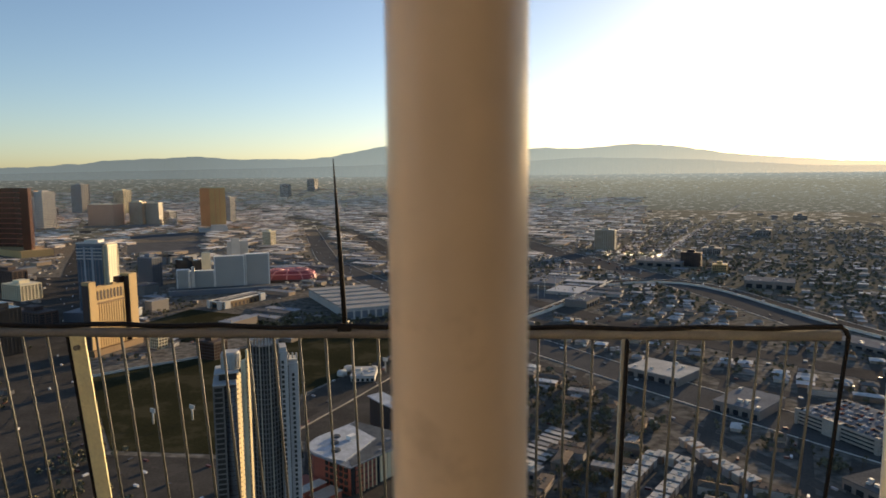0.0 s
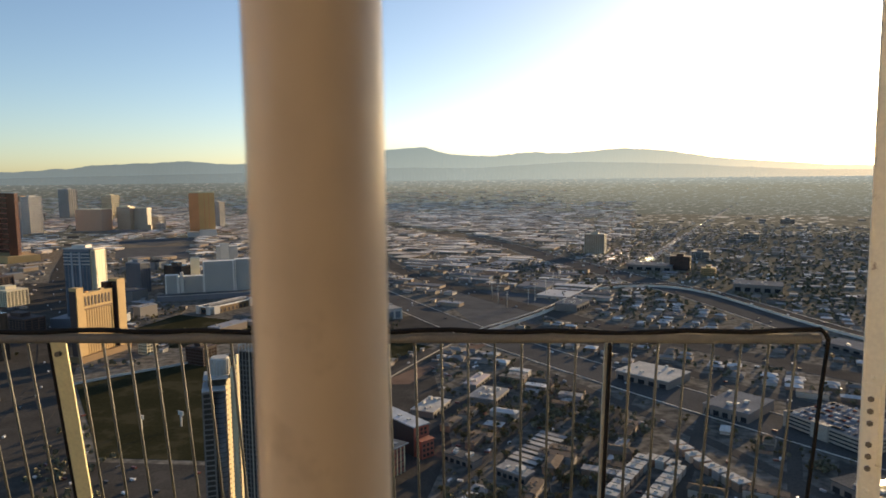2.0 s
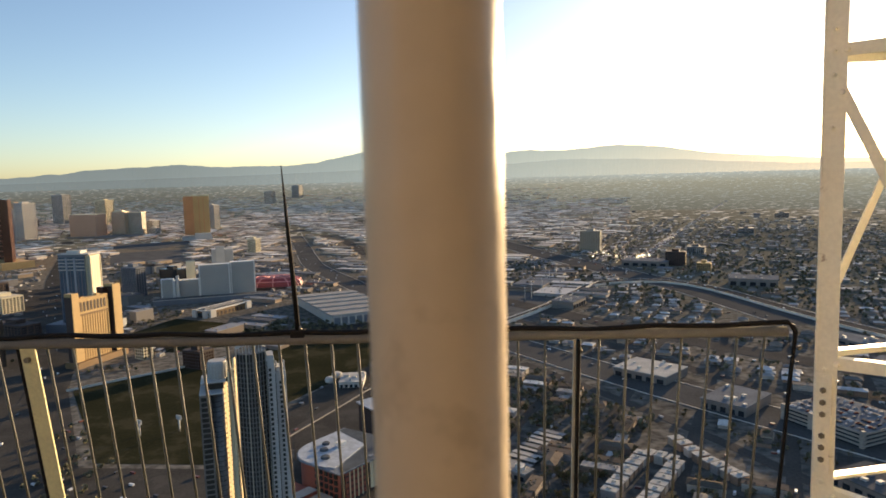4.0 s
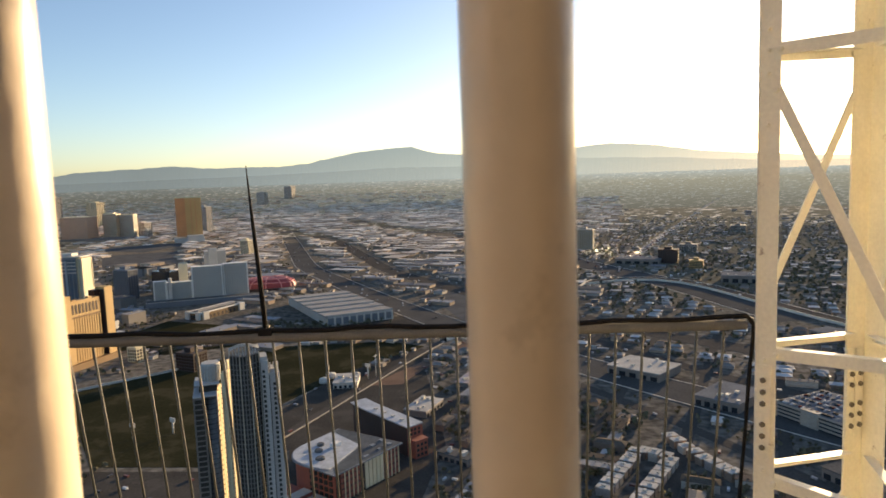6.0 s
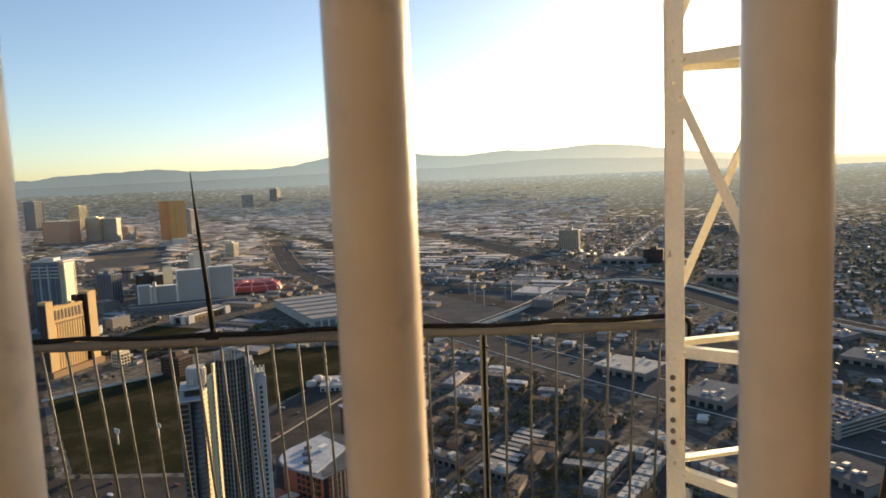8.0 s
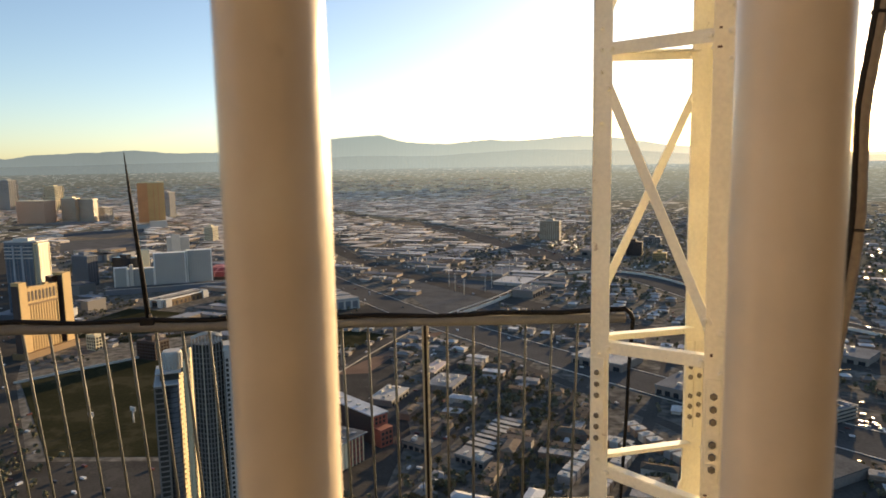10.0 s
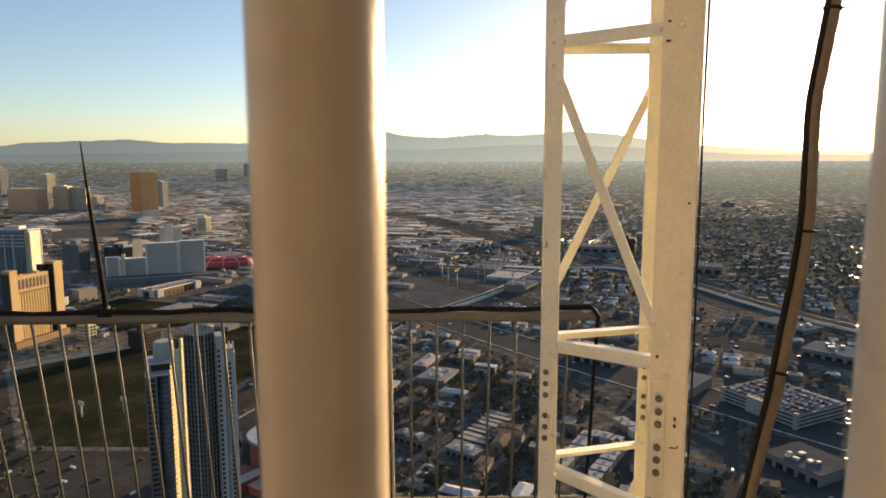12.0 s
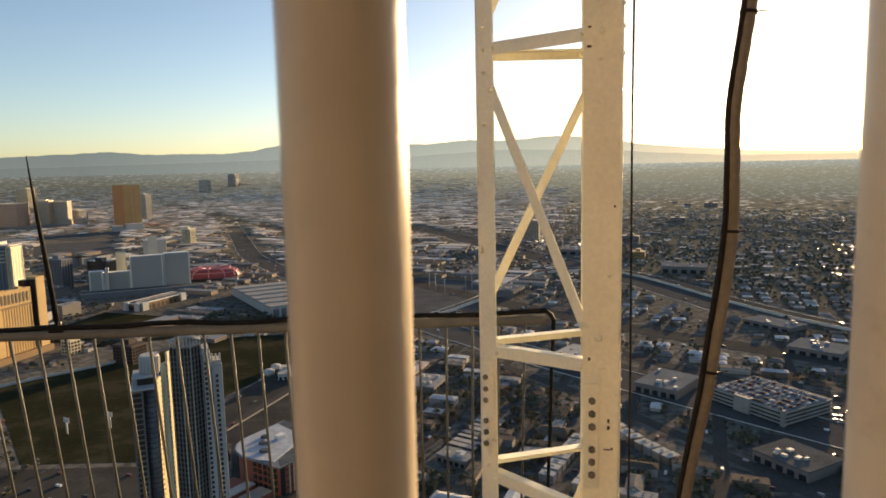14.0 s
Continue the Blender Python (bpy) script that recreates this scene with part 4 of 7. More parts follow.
def build_hose():
    e = empty("hose", 1.74, 1.60, EYE - 1.85)
    tagged(e, "grey brown corrugated hose with black strap hanging beside the mast", "hose")
    pts = [(1.62, -1.85), (1.70, -1.30), (1.763, -0.943), (1.787, -0.81), (1.8205, -0.644), (1.8415, -0.483), (1.864, -0.325), (1.877, -0.17), (1.875, -0.017), (1.8735, 0.132), (1.8915, 0.278), (1.91, 0.42), (1.95, 0.8), (2.0, 1.4), (2.03, 2.4)]
    loc3 = [(x - 1.74, 0.0, z + 1.85) for x, z in pts]
    fine = []
    for i in range(len(loc3) - 1):
        for k in range(6):
            u = k / 6
            p0, p1, p2, p3 = (Vector(loc3[max(0, min(len(loc3) - 1, i + j))]) for j in (-1, 0, 1, 2))
            fine.append(0.5 * (2 * p1 + (p2 - p0) * u + (2 * p0 - 5 * p1 + 4 * p2 - p3) * u * u + (3 * p1 - p0 - 3 * p2 + p3) * u ** 3))
    bm = bmesh.new()
    tube(bm, fine, [0.0195 + 0.0008 * math.sin(i * 2.1) for i in range(len(fine))], 20)
    part("cover", bm, M["hose"], e)
    bm = bmesh.new()
    tube(bm, [p + Vector((-0.016 - 0.007 * max(0.0, math.sin((p.z - 0.9) * 3.2)), -0.006, 0)) for p in fine], 0.0085, 10)
    part("cord", bm, M["rubber"], e, "black cord along the hose")
    for z in (-0.20, -0.60, 0.40, -1.0):
        k = min(range(len(fine)), key=lambda i: abs(fine[i].z - 1.85 - z))
        bm = bmesh.new()
        d = (fine[k + 1] - fine[k - 1]).normalized()
        tube(bm, [fine[k] - d * 0.004, fine[k] + d * 0.004], 0.0225, 16)
        bar(bm, fine[k] + Vector((0.02, -0.01, 0)), fine[k] + Vector((0.045, -0.012, 0.002)), 0.003, 0.003)
        part("tie", bm, M["rubber"], e, "black cable tie")


build_hose()


def build_cable():
    bm = bmesh.new()
    tube(bm, [(0, 0, 0), (0.004, 0, 1.2), (0.0, 0, 2.0), (0.006, 0, 3.0), (0.0, 0, 4.2)], 0.0035, 8)
    ob = mesh_ob("cable", bm, M["rubber"])
    ob.matrix_basis = pose(1.668, 1.81, EYE - 1.85)
    tagged(ob, "thin black cable running up beside the mast", "cable")


build_cable()


# ---------------------------------------------------------------- landmark buildings
KEEP_OUT = [(p, w / 2 + (13 if w > 40 else 6)) for p, w in ROADS]
BLOCKED = []


def block(x, y, r):
    BLOCKED.append((x, y, r))


def tower(bm_frame, bm_core, x0, x1, y0, y1, z0, z1, floor=3.2, bay=3.2, out=0.35, slab=0.9, pier=0.6, top=1.5):
    """A glass core with floor bands and piers standing proud of it, in the thing's own axes."""
    box(bm_core, x0, x1, y0, y1, z0, z1)
    n = max(1, int((z1 - z0) / floor))
    for i in range(n + 1):
        z = z0 + (z1 - z0) * i / n
        hi = z + (slab if i < n else top)
        box(bm_frame, x0 - out, x1 + out, y0 - out, y1 + out, z, hi)
    for a0, a1, fixed, along in ((x0, x1, y0, "x"), (x0, x1, y1, "x"), (y0, y1, x0, "y"), (y0, y1, x1, "y")):
        m = max(1, int((a1 - a0) / bay))
        for i in range(m + 1):
            a = a0 + (a1 - a0) * i / m
            e = out * 1.02 + 0.02
            if along == "x":
                box(bm_frame, a - pier / 2, a + pier / 2, fixed - e, fixed + e, z0, z1 + 0.01)
            else:
                box(bm_frame, fixed - e, fixed + e, a - pier / 2, a + pier / 2, z0, z1 + 0.01)


def place_thing(name, x, y, turn, label, category="building", group="", radius=40):
    p, k = valley(x, y)
    e = empty(name, p.x, p.y, p.z, turn)
    e.scale = (k, k, k)
    tagged(e, label, category, group)
    block(x, y, radius)
    return e


def solid(name, dims, material, parent, label="", bevel=0.0):
    bm = bmesh.new()
    box(bm, *dims)
    if bevel:
        bmesh.ops.bevel(bm, geom=bm.edges, offset=bevel, segments=1, affect="EDGES")
    return part(name, bm, material, parent, label)


def roof_gear(parent, x0, x1, y0, y1, z, n, seed, material="grey_wall"):
    r = random.Random(seed)
    for i in range(n):
        w, d, h = r.uniform(2, 5), r.uniform(2, 5), r.uniform(1.2, 3)
        cx, cy = r.uniform(x0 + 3, x1 - 3), r.uniform(y0 + 3, y1 - 3)
        solid("roof_unit", (cx - w / 2, cx + w / 2, cy - d / 2, cy + d / 2, z, z + h), M[material], parent)


def condo_tower():
    """The tall condominium below the lookout: lattice wings, sunlit angled strips and a bowed dark glass front."""
    e = place_thing("condo_tower", -137, 376, 20, "tall grey and cream condominium tower with rows of small balconies", radius=46)

    def wing(x0, x1, y0, y1, h, wall, glass, bay, slab, pier, turn=0.0, at=(0, 0), floor=3.0, label="pale floor bands and piers"):
        fr, co = bmesh.new(), bmesh.new()
        tower(fr, co, x0, x1, y0, y1, 0, h, floor, bay, 0.4, slab, pier, 1.6)
        w = part("wing", co, M[glass], e, "window glass of a wing")
        f = part("facade_frame", fr, M[wall], w, label)
        w.matrix_basis = pose(at[0], at[1], 0, 0, 0, turn)
        return w

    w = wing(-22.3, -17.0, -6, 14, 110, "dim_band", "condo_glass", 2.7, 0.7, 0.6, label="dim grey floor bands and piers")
    # bowed bay of dark glass beside the first wing, with thin ring slabs and a drum above it
    bm, bb = bmesh.new(), bmesh.new()
    tube(bm, [(-13.6, 3, 0), (-13.6, 3, 110)], 3.9, 24)
    w = part("bay", bm, M["bay_glass"], e, "bowed dark glass bay")
    tube(bb, [(-13.6, 3, 0), (-13.6, 3, 0.3)], 4.05, 24)
    me = part("floor_band", bb, M["condo_glass"], w).data
    for i in range(1, 37):
        o = new("floor_band", me)
        o.parent, o.location = w, (0, 0, i * 3.0)
    for z, x0, x1, y0, y1 in ((111.0, -22.8, -9.8, -6.5, 14), (116.2, -22.0, -8.0, -1, 17)):
        solid("ring_slab", (x0, x1, y0, y1, z, z + 0.9), M["condo_wall"], e, "thin pale overhanging roof slab", 0.3)
    solid("set_back", (-19.5, -9.5, 2, 15, 111.9, 116.2), M["condo_glass"], e, "dark set back storey")
    bm = bmesh.new()
    tube(bm, [(-12.6, 9, 117.1), (-12.6, 9, 126.0), (-12.6, 9, 127.4)], [5.4, 5.4, 4.9], 28)
    w = part("drum", bm, M["grey_wall"], e, "round grey roof drum")
    for i in range(9):
        a = math.pi * (1.05 + 0.9 * i / 8)
        bm = bmesh.new()
        box(bm, -0.35, 0.35, -0.25, 0.25, 117.2, 126.4, Matrix.Translation((-12.6 + 5.45 * math.cos(a), 9 + 5.45 * math.sin(a), 0)) @ Matrix.Rotation(a + math.pi / 2, 4, "Z"))
        part("pilaster", bm, M["condo_wall"], w)
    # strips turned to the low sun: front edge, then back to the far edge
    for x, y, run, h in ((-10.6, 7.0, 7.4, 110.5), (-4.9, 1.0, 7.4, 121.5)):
        # brighter cream than the grey wings: some of the sunlight is in the colour
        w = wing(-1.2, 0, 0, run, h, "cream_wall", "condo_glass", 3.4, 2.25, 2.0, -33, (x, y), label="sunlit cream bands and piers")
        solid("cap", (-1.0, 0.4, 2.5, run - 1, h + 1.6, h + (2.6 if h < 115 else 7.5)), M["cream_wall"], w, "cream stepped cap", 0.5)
    # bowed centre with close dark fins and a curved crown
    n = 9
    arc = [(-1.6 + 16.6 * i / n, 3.5 - 5.5 * math.sin(math.pi * i / n)) for i in range(n + 1)]
    bm = bmesh.new()
    pts = arc + [(15, 14), (-1.6, 3.6)]
    lo = [bm.verts.new((x, y, 0)) for x, y in pts]
    hi = [bm.verts.new((x, y, 131)) for x, y in pts]
    bm.faces.new(hi)
    for i in range(len(pts)):
        k = (i + 1) % len(pts)
        bm.faces.new((lo[i], lo[k], hi[k], hi[i]))
    bmesh.ops.recalc_face_normals(bm, faces=bm.faces)
    w = part("centre", bm, M["condo_glass"], e, "bowed front of dark glass")
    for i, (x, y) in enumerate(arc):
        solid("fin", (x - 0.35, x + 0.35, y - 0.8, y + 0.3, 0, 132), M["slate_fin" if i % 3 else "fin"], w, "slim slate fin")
    bm = bmesh.new()
    rings = [[bm.verts.new((x, y + dy, 3 + dz)) for dy, dz in ((-0.35, -0.25), (0.15, -0.25), (0.15, 0.25), (-0.35, 0.25))]
             for x, y in arc]
    for ra, rb in zip(rings, rings[1:]):
        for k in range(4):
            bm.faces.new((ra[k], ra[(k + 1) % 4], rb[(k + 1) % 4], rb[k]))
    bm.faces.new(rings[0])
    bm.faces.new(rings[-1])
    bmesh.ops.recalc_face_normals(bm, faces=bm.faces)
    me = part("floor_band", bm, M["bay_glass"], w).data
    for i in range(1, 42):
        o = new("floor_band", me)
        o.parent, o.location = w, (0, 0, i * 3.0)
    bm = bmesh.new()
    for i in range(n):
        (xa, ya), (xb, yb) = arc[i], arc[i + 1]
        za, zb = (134.5 + 3.5 * math.sin(math.pi * k / n) for k in (i, i + 1))
        bar(bm, (xa, ya, za), (xb, yb, zb), 1.0, 1.3)
        bar(bm, (xa, ya + 3, za), (xb, yb + 3, zb), 0.8, 0.8)
        bar(bm, (xa, ya, za), (xa, ya + 3, za), 0.6, 0.8)
        bar(bm, (xa, ya, 131), (xa, ya, za), 0.5, 0.5, up=(0, 1, 0))
    part("crown", bm, M["condo_wall"], w, "curved pale roof crown frame")
    # pale wings of plain wall with one column of small windows each
    bm = bmesh.new()
    box(bm, -0.75, 0.75, -0.12, 0.3, 0, 1.5)
    box(bm, -0.9, 0.9, -0.3, 0.25, -0.25, -0.02)
    pane = None
    for x0, x1, y0, y1, h, xw in ((15.2, 19.8, -1, 13, 127, 17.0), (20.0, 26.2, 2, 14, 118.5, 23.0)):
        w = solid("wing", (x0, x1, y0, y1, 0, h), M["condo_wall"], e, "plain pale grey wing wall", 0.15)
        solid("corner_strip", (x0 - 0.3, x0 + 0.5, y0 - 0.35, y0 + 0.6, 0, h - 1), M["slate_fin"], w, "dark corner strip")
        for k in range(int(h / 3) - 2):
            z = 3 + k * 3.0
            if pane is None:
                o = part("window", bm, M["condo_glass"], w)
                pane = o.data
            else:
                o = new("window", pane)
                o.parent = w
            o.location = (xw, y0, z)
            q = new("window", pane)
            q.parent, q.matrix_basis = w, pose(x1, (y0 + y1) / 2 - 2, z, 0, 0, 90)
        solid("parapet", (x0 + 0.4, x1 - 0.4, y0 + 1, y1 - 1, h, h + 2.2), M["condo_wall"], w)
    for x in (20.9, 23.2, 25.4):
        solid("roof_post", (x - 0.5, x + 0.5, 4, 5, 121, 124.5), M["condo_wall"], w, "pale roof ornament", 0.2)
    solid("podium", (-30, 30, -16, -2, 0, 7), M["condo_wall"], e, "low podium block")


def hotel_gold():
    e = place_thing("timeshare_hotel", -512, 853, 74, "sunlit golden tan hotel slab with dark arched attic slots", radius=62)
    w, y0, y1 = 78, -10, -1
    fr, co = bmesh.new(), bmesh.new()
    tower(fr, co, -31, w / 2 - 14, y0, y1, 0, 86, 3.3, 3.9, 0.6, 0.5, 2.3, 3)
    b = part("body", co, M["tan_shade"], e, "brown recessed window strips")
    part("facade_frame", fr, M["tan_wall"], b, "golden tan piers and bands")
    solid("attic", (-31.7, w / 2 - 13.5, y0 - 0.9, y1 + 0.9, 70, 87.5), M["tan_wall"], e, "solid tan attic storey")
    # slots are flat dark pieces: the shade inside them is put into colour
    for i in range(8):
        x = -19.5 + i * 5.5
        bm = bmesh.new()
        box(bm, x, x + 2.9, y0 - 1.25, y0 - 0.8, 72, 83)
        bmesh.ops.create_cone(bm, cap_ends=True, segments=12, radius1=1.45, radius2=1.45, depth=0.45, matrix=Matrix.Translation((x + 1.45, y0 - 1.03, 83)) @ Matrix.Rotation(radians(90), 4, "X"))
        part("attic_slot", bm, M["brown_wall"], e, "tall dark arched attic slot")
    solid("cornice", (-32.2, w / 2 - 13.2, y0 - 1.6, y1 + 1.2, 87.5, 88.6), M["tan_wall"], e, "thin tan cornice")
    solid("sill_band", (-32, w / 2 - 13.4, y0 - 1.5, y0 - 0.5, 69.2, 70.6), M["tan_wall"], e)
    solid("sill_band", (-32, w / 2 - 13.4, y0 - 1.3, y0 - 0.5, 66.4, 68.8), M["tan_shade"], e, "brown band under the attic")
    solid("corner_pier", (-32.4, -21, y0 - 2.0, y1 + 1.5, 0, 97), M["tan_wall"], e, "tall tan corner pier", 0.3)
    # dark panels on the sunless faces put their shade into colour
    solid("end_panel", (-32.8, -32.35, y0 - 0.8, y1 + 1.0, 4, 93), M["brown_wall"], e, "dark brown panel painting the shaded end")
    solid("stair_tower", (w / 2 - 15, w / 2 - 6, y0 + 5, y1 + 6, 0, 97), M["bronze_glass"], e, "dark brown recess")
    solid("end_tower", (w / 2 - 6, w / 2 + 8, y0 - 3.5, y1 + 3, 0, 100), M["tan_wall"], e, "taller tan end tower", 0.3)
    solid("end_panel", (w / 2 - 6.35, w / 2 - 5.95, y0 - 2.6, y0 + 4.5, 6, 97), M["brown_wall"], e, "dark brown panel painting the shaded side")
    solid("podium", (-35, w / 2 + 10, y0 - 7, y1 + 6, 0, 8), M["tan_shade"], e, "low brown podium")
    roof_gear(e, -20, w / 2 - 16, y0, y1, 88.5, 5, 4, "tan_wall")


def blue_condo():
    e = place_thing("glass_condo_tower", -619, 1046, -5, "slim blue glass condominium tower with a cream lit edge", radius=45)
    fr, co = bmesh.new(), bmesh.new()
    tower(fr, co, -40, 4, -14, 14, 0, 122, 3.2, 6.2, 0.4, 0.5, 1.5, 4)
    b = part("body", co, M["blue_glass"], e, "blue grey glass")
    part("facade_frame", fr, M["slate_wall"], b, "blue grey floor bands")
    # cream bay beside slate: brightness of the sunlit side put into its colour
    fr, co = bmesh.new(), bmesh.new()
    tower(fr, co, 4, 12, -11, 14, 0, 121, 3.2, 5.6, 0.5, 2.0, 2.6, 3)
    b = part("end_bay", co, M["blue_glass"], e)
    part("facade_frame", fr, M["cream_wall"], b, "cream end bay bands")
    for x in (-28, -14):
        solid("balcony_strip", (x, x + 3.2, -15.6, -13.8, 4, 121), M["haze_band"], e, "blue grey balcony strip")
    solid("cornice", (-41, 13, -15.2, 15, 126, 127.6), M["white_wall"], e, "white roof edge")
    for z in (101, 106.5, 112, 117.5):
        solid("crown_band", (-41, 5, -15.4, 14.6, z, z + 1.3), M["white_wall"], e, "white crown band")
    solid("roof_house", (-30, -6, -8, 8, 127.6, 132), M["white_wall"], e, "white roof plant house")
    solid("podium", (-60, 40, -30, 30, 0, 16), M["slate_wall"], e, "dim grey podium")


def circus_hotel():
    e = place_thing("white_slab_hotel", -538, 1310, 20, "pale grey hotel of tall plain slabs with white edges", radius=95)
    for x0, x1, y0, y1, h in ((-9, 48, 0, 17, 69), (51.5, 97.5, 12, 29, 70), (-58, -11, 10, 26, 40), (-82, -60, 14, 28, 43)):
        fr, co = bmesh.new(), bmesh.new()
        tower(fr, co, x0, x1, y0, y1, 0, h, 3.1, 4.2, 0.07, 2.2, 2.9, 2)
        b = part("slab", co, M["hotel_glass"], e, "grey window panels of a slab")
        part("facade_frame", fr, M["hotel_panel"], b, "flat grey facade")
        for xa in (x0 - 0.9, x1 - 0.9):
            solid("edge_pier", (xa - 0.4, xa + 2.2, y0 - 0.9, y1 + 0.4, 0, h + 3), M["edge_paint"], b, "thin white edge pier")
        solid("roof_edge", (x0 + 0.9, x1 - 0.9, y0 - 0.4, y1 + 0.3, h + 2, h + 2.8), M["edge_paint"], b, "white roof edge")
    solid("lift_tower", (48.9, 50.6, 8, 20, 0, 71), M["hotel_panel"], e, "grey lift tower")
    solid("rear_tower", (13, 58, 100, 130, 0, 92), M["grey_wall"], e, "grey stepped block behind", 0.5)
    solid("rear_tower", (22, 40, 96, 101, 0, 99), M["white_wall"], e, "white rear penthouse", 0.5)
    solid("rear_tower", (-37, -20, 60, 78, 0, 74), M["cream_wall"], e, "cream tower behind", 0.3)
    solid("stair_block", (-54, -48, 2, 10, 0, 52), M["white_wall"], e, "white stair block")
    c = solid("casino_block", (-95, 120, -28, -1, 0, 10), M["slate_wall"], e, "long low dim casino block")
    solid("roof_edge", (-95.5, 120.5, -28.6, -27.6, 9.6, 10.8), M["grey_wall"], c, "pale roof edge")
    solid("roof", (-94, 119, -27.5, -1.5, 10.01, 10.4), M["lot"], c, "dark flat roof")


def arcade_hall():
    e = place_thing("arcade_hall", -454, 1183, -25, "low tan hall with white portals and a pale roof edge", radius=70)
    w, d, h = 33, 106, 12
    solid("wall", (-w / 2, w / 2, -d / 2, d / 2, 0, h), M["tan_shade"], e, "tan brown walls")
    solid("roof", (-w / 2 + 1, w / 2 - 1, -d / 2 + 1, d / 2 - 1, h + 0.02, h + 0.5), M["lot"], e, "dark flat roof")
    for a in ((-w / 2 - 0.5, -w / 2 + 0.9, -d / 2, d / 2), (w / 2 - 0.9, w / 2 + 0.5, -d / 2, d / 2), (-w / 2, w / 2, -d / 2 - 0.5, -d / 2 + 0.9), (-w / 2, w / 2, d / 2 - 0.9, d / 2 + 0.5)):
        solid("parapet", (*a, h - 0.8, h + 1.4 + 0.02 * (a[1] - a[0] < 3)), M["edge_paint"], e, "white parapet")
    solid("ridge", (-3, 3, -d / 2 + 8, d / 2 - 8, h + 0.5, h + 3), M["grey_roof"], e, "raised grey roof ridge", 0.3)
    for y in (-d / 2 + 3, d / 2 - 16):
        solid("portal", (w / 2 - 4, w / 2 + 4, y, y + 13, 0, h + 1.8), M["white_wall"], e, "white entrance portal", 0.2)
    for x in (-w / 2 - 1, w / 2 - 9):
        solid("portal", (x, x + 9, -d / 2 - 4, -d / 2 + 3, 0, h + 2.2), M["white_wall"], e, "white end portal", 0.2)
    solid("opening", (-w / 2 + 9, w / 2 - 10, -d / 2 - 0.7, -d / 2 - 0.4, 1, 8), M["dark_glass"], e, "dark end opening")
    for i in range(7):
        y = -d / 2 + 20 + i * 9.6
        solid("opening", (w / 2 + 0.05, w / 2 + 0.4, y, y + 4.2, 1, 7), M["brown_wall"], e, "brown recessed opening")


def adventure_dome():
    """A long low glass park with a flat crowned roof rounded down at its ends."""
    e = place_thing("dome_park", -440, 1462, 8, "glossy pink red glass dome with pale ribs", "dome", radius=75)
    n, rows = 36, 7
    w, d, h = 59, 40, 20

    def at(a, t, grow=1.0):
        c, q = math.cos(t) ** 0.45, abs(math.cos(a)) ** 4 + abs(math.sin(a)) ** 4
        k = c / q ** 0.25 * grow
        return Vector((w * k * math.cos(a), d * k * math.sin(a), 5 + h * math.sin(t) * grow))

    bm = bmesh.new()
    rings = [[bm.verts.new(at(2 * math.pi * i / n, j / rows * 1.50)) for i in range(n)] for j in range(rows + 1)]
    for a, b in zip(rings, rings[1:]):
        for i in range(n):
            j = (i + 1) % n
            bm.faces.new((a[i], a[j], b[j], b[i]))
    bm.faces.new(rings[-1])
    part("shell", bm, M["dome"], e)
    # dark skirt: the shade low on the dome is put into its colour
    solid("skirt", (-58, 58, -43, 43, 0, 6), M["brown_wall"], e, "low dark red skirt wall", 0.5)
    for i in (1, 6, 12, 17, 21, 24, 27, 30, 33):
        a = 2 * math.pi * i / n
        bm = bmesh.new()
        tube(bm, [at(a, k / 10 * 1.50, 1.012) for k in range(11)], 1.1, 6)
        part("rib", bm, M["dome_rib"], e, "pale pink rib")
    for k in (0.62, 1.15):
        bm = bmesh.new()
        tube(bm, [at(2 * math.pi * i / n, k, 1.012) for i in range(n + 1)], 1.0, 6)
        part("hoop", bm, M["dome_rib"], e, "pale pink hoop")


def convention_shed():
    """The wide hall with a ridged roof."""
    e = place_thing("exhibition_hall", -238, 1230, 0, "wide grey exhibition hall with a ridged roof", radius=150)
    w, d = 110, 238
    m = Matrix(((0.896, -0.49, 0, 14), (0.444, 0.872, 0, -184), (0, 0, 1, 0), (0, 0, 0, 1)))
    bm = bmesh.new()
    box(bm, 0, w, 0, d, 0, 15, m)
    part("wall", bm, M["grey_wall"], e, "grey hall walls")
    n = 6
    for i in range(n):
        bm = bmesh.new()
        y0, y1 = d * i / n, d * (i + 0.92) / n
        q = ((-3, y0, 15), (w + 2, y0, 15), (w + 2, y1, 15), (-3, y1, 15), (-3, y0, 18.2), (w + 2, y0, 18.2), (w + 2, y1, 16.6), (-3, y1, 16.6))
        vs = [bm.verts.new(m @ Vector(c)) for c in q]
        for f in ((4, 5, 6, 7), (0, 1, 5, 4), (1, 2, 6, 5), (2, 3, 7, 6), (3, 0, 4, 7)):
            bm.faces.new([vs[k] for k in f])
        bmesh.ops.recalc_face_normals(bm, faces=bm.faces)
        r = part("roof_ridge", bm, M["grey_roof"], e, "pale sloping roof bay")
        bm = bmesh.new()
        box(bm, 1, w - 2, y0 - 0.3, y0 + 0.2, 16.2, 17.8, m)
        part("clerestory", bm, M["grey_wall"], r, "grey strip window")
    for i in range(9):
        bm = bmesh.new()
        box(bm, w * (i + 0.12) / 9, w * (i + 0.9) / 9, -0.6, 0.3, 2, 13, m)
        part("bay_door", bm, M["slate_wall"], e, "tall grey blue bay")
        bm = bmesh.new()
        box(bm, w * (i + 0.9) / 9, w * (i + 1.12) / 9, -1.6, 0.2, 0, 14.6, m)
        part("bay_pier", bm, M["white_wall"], e, "white bay pier")


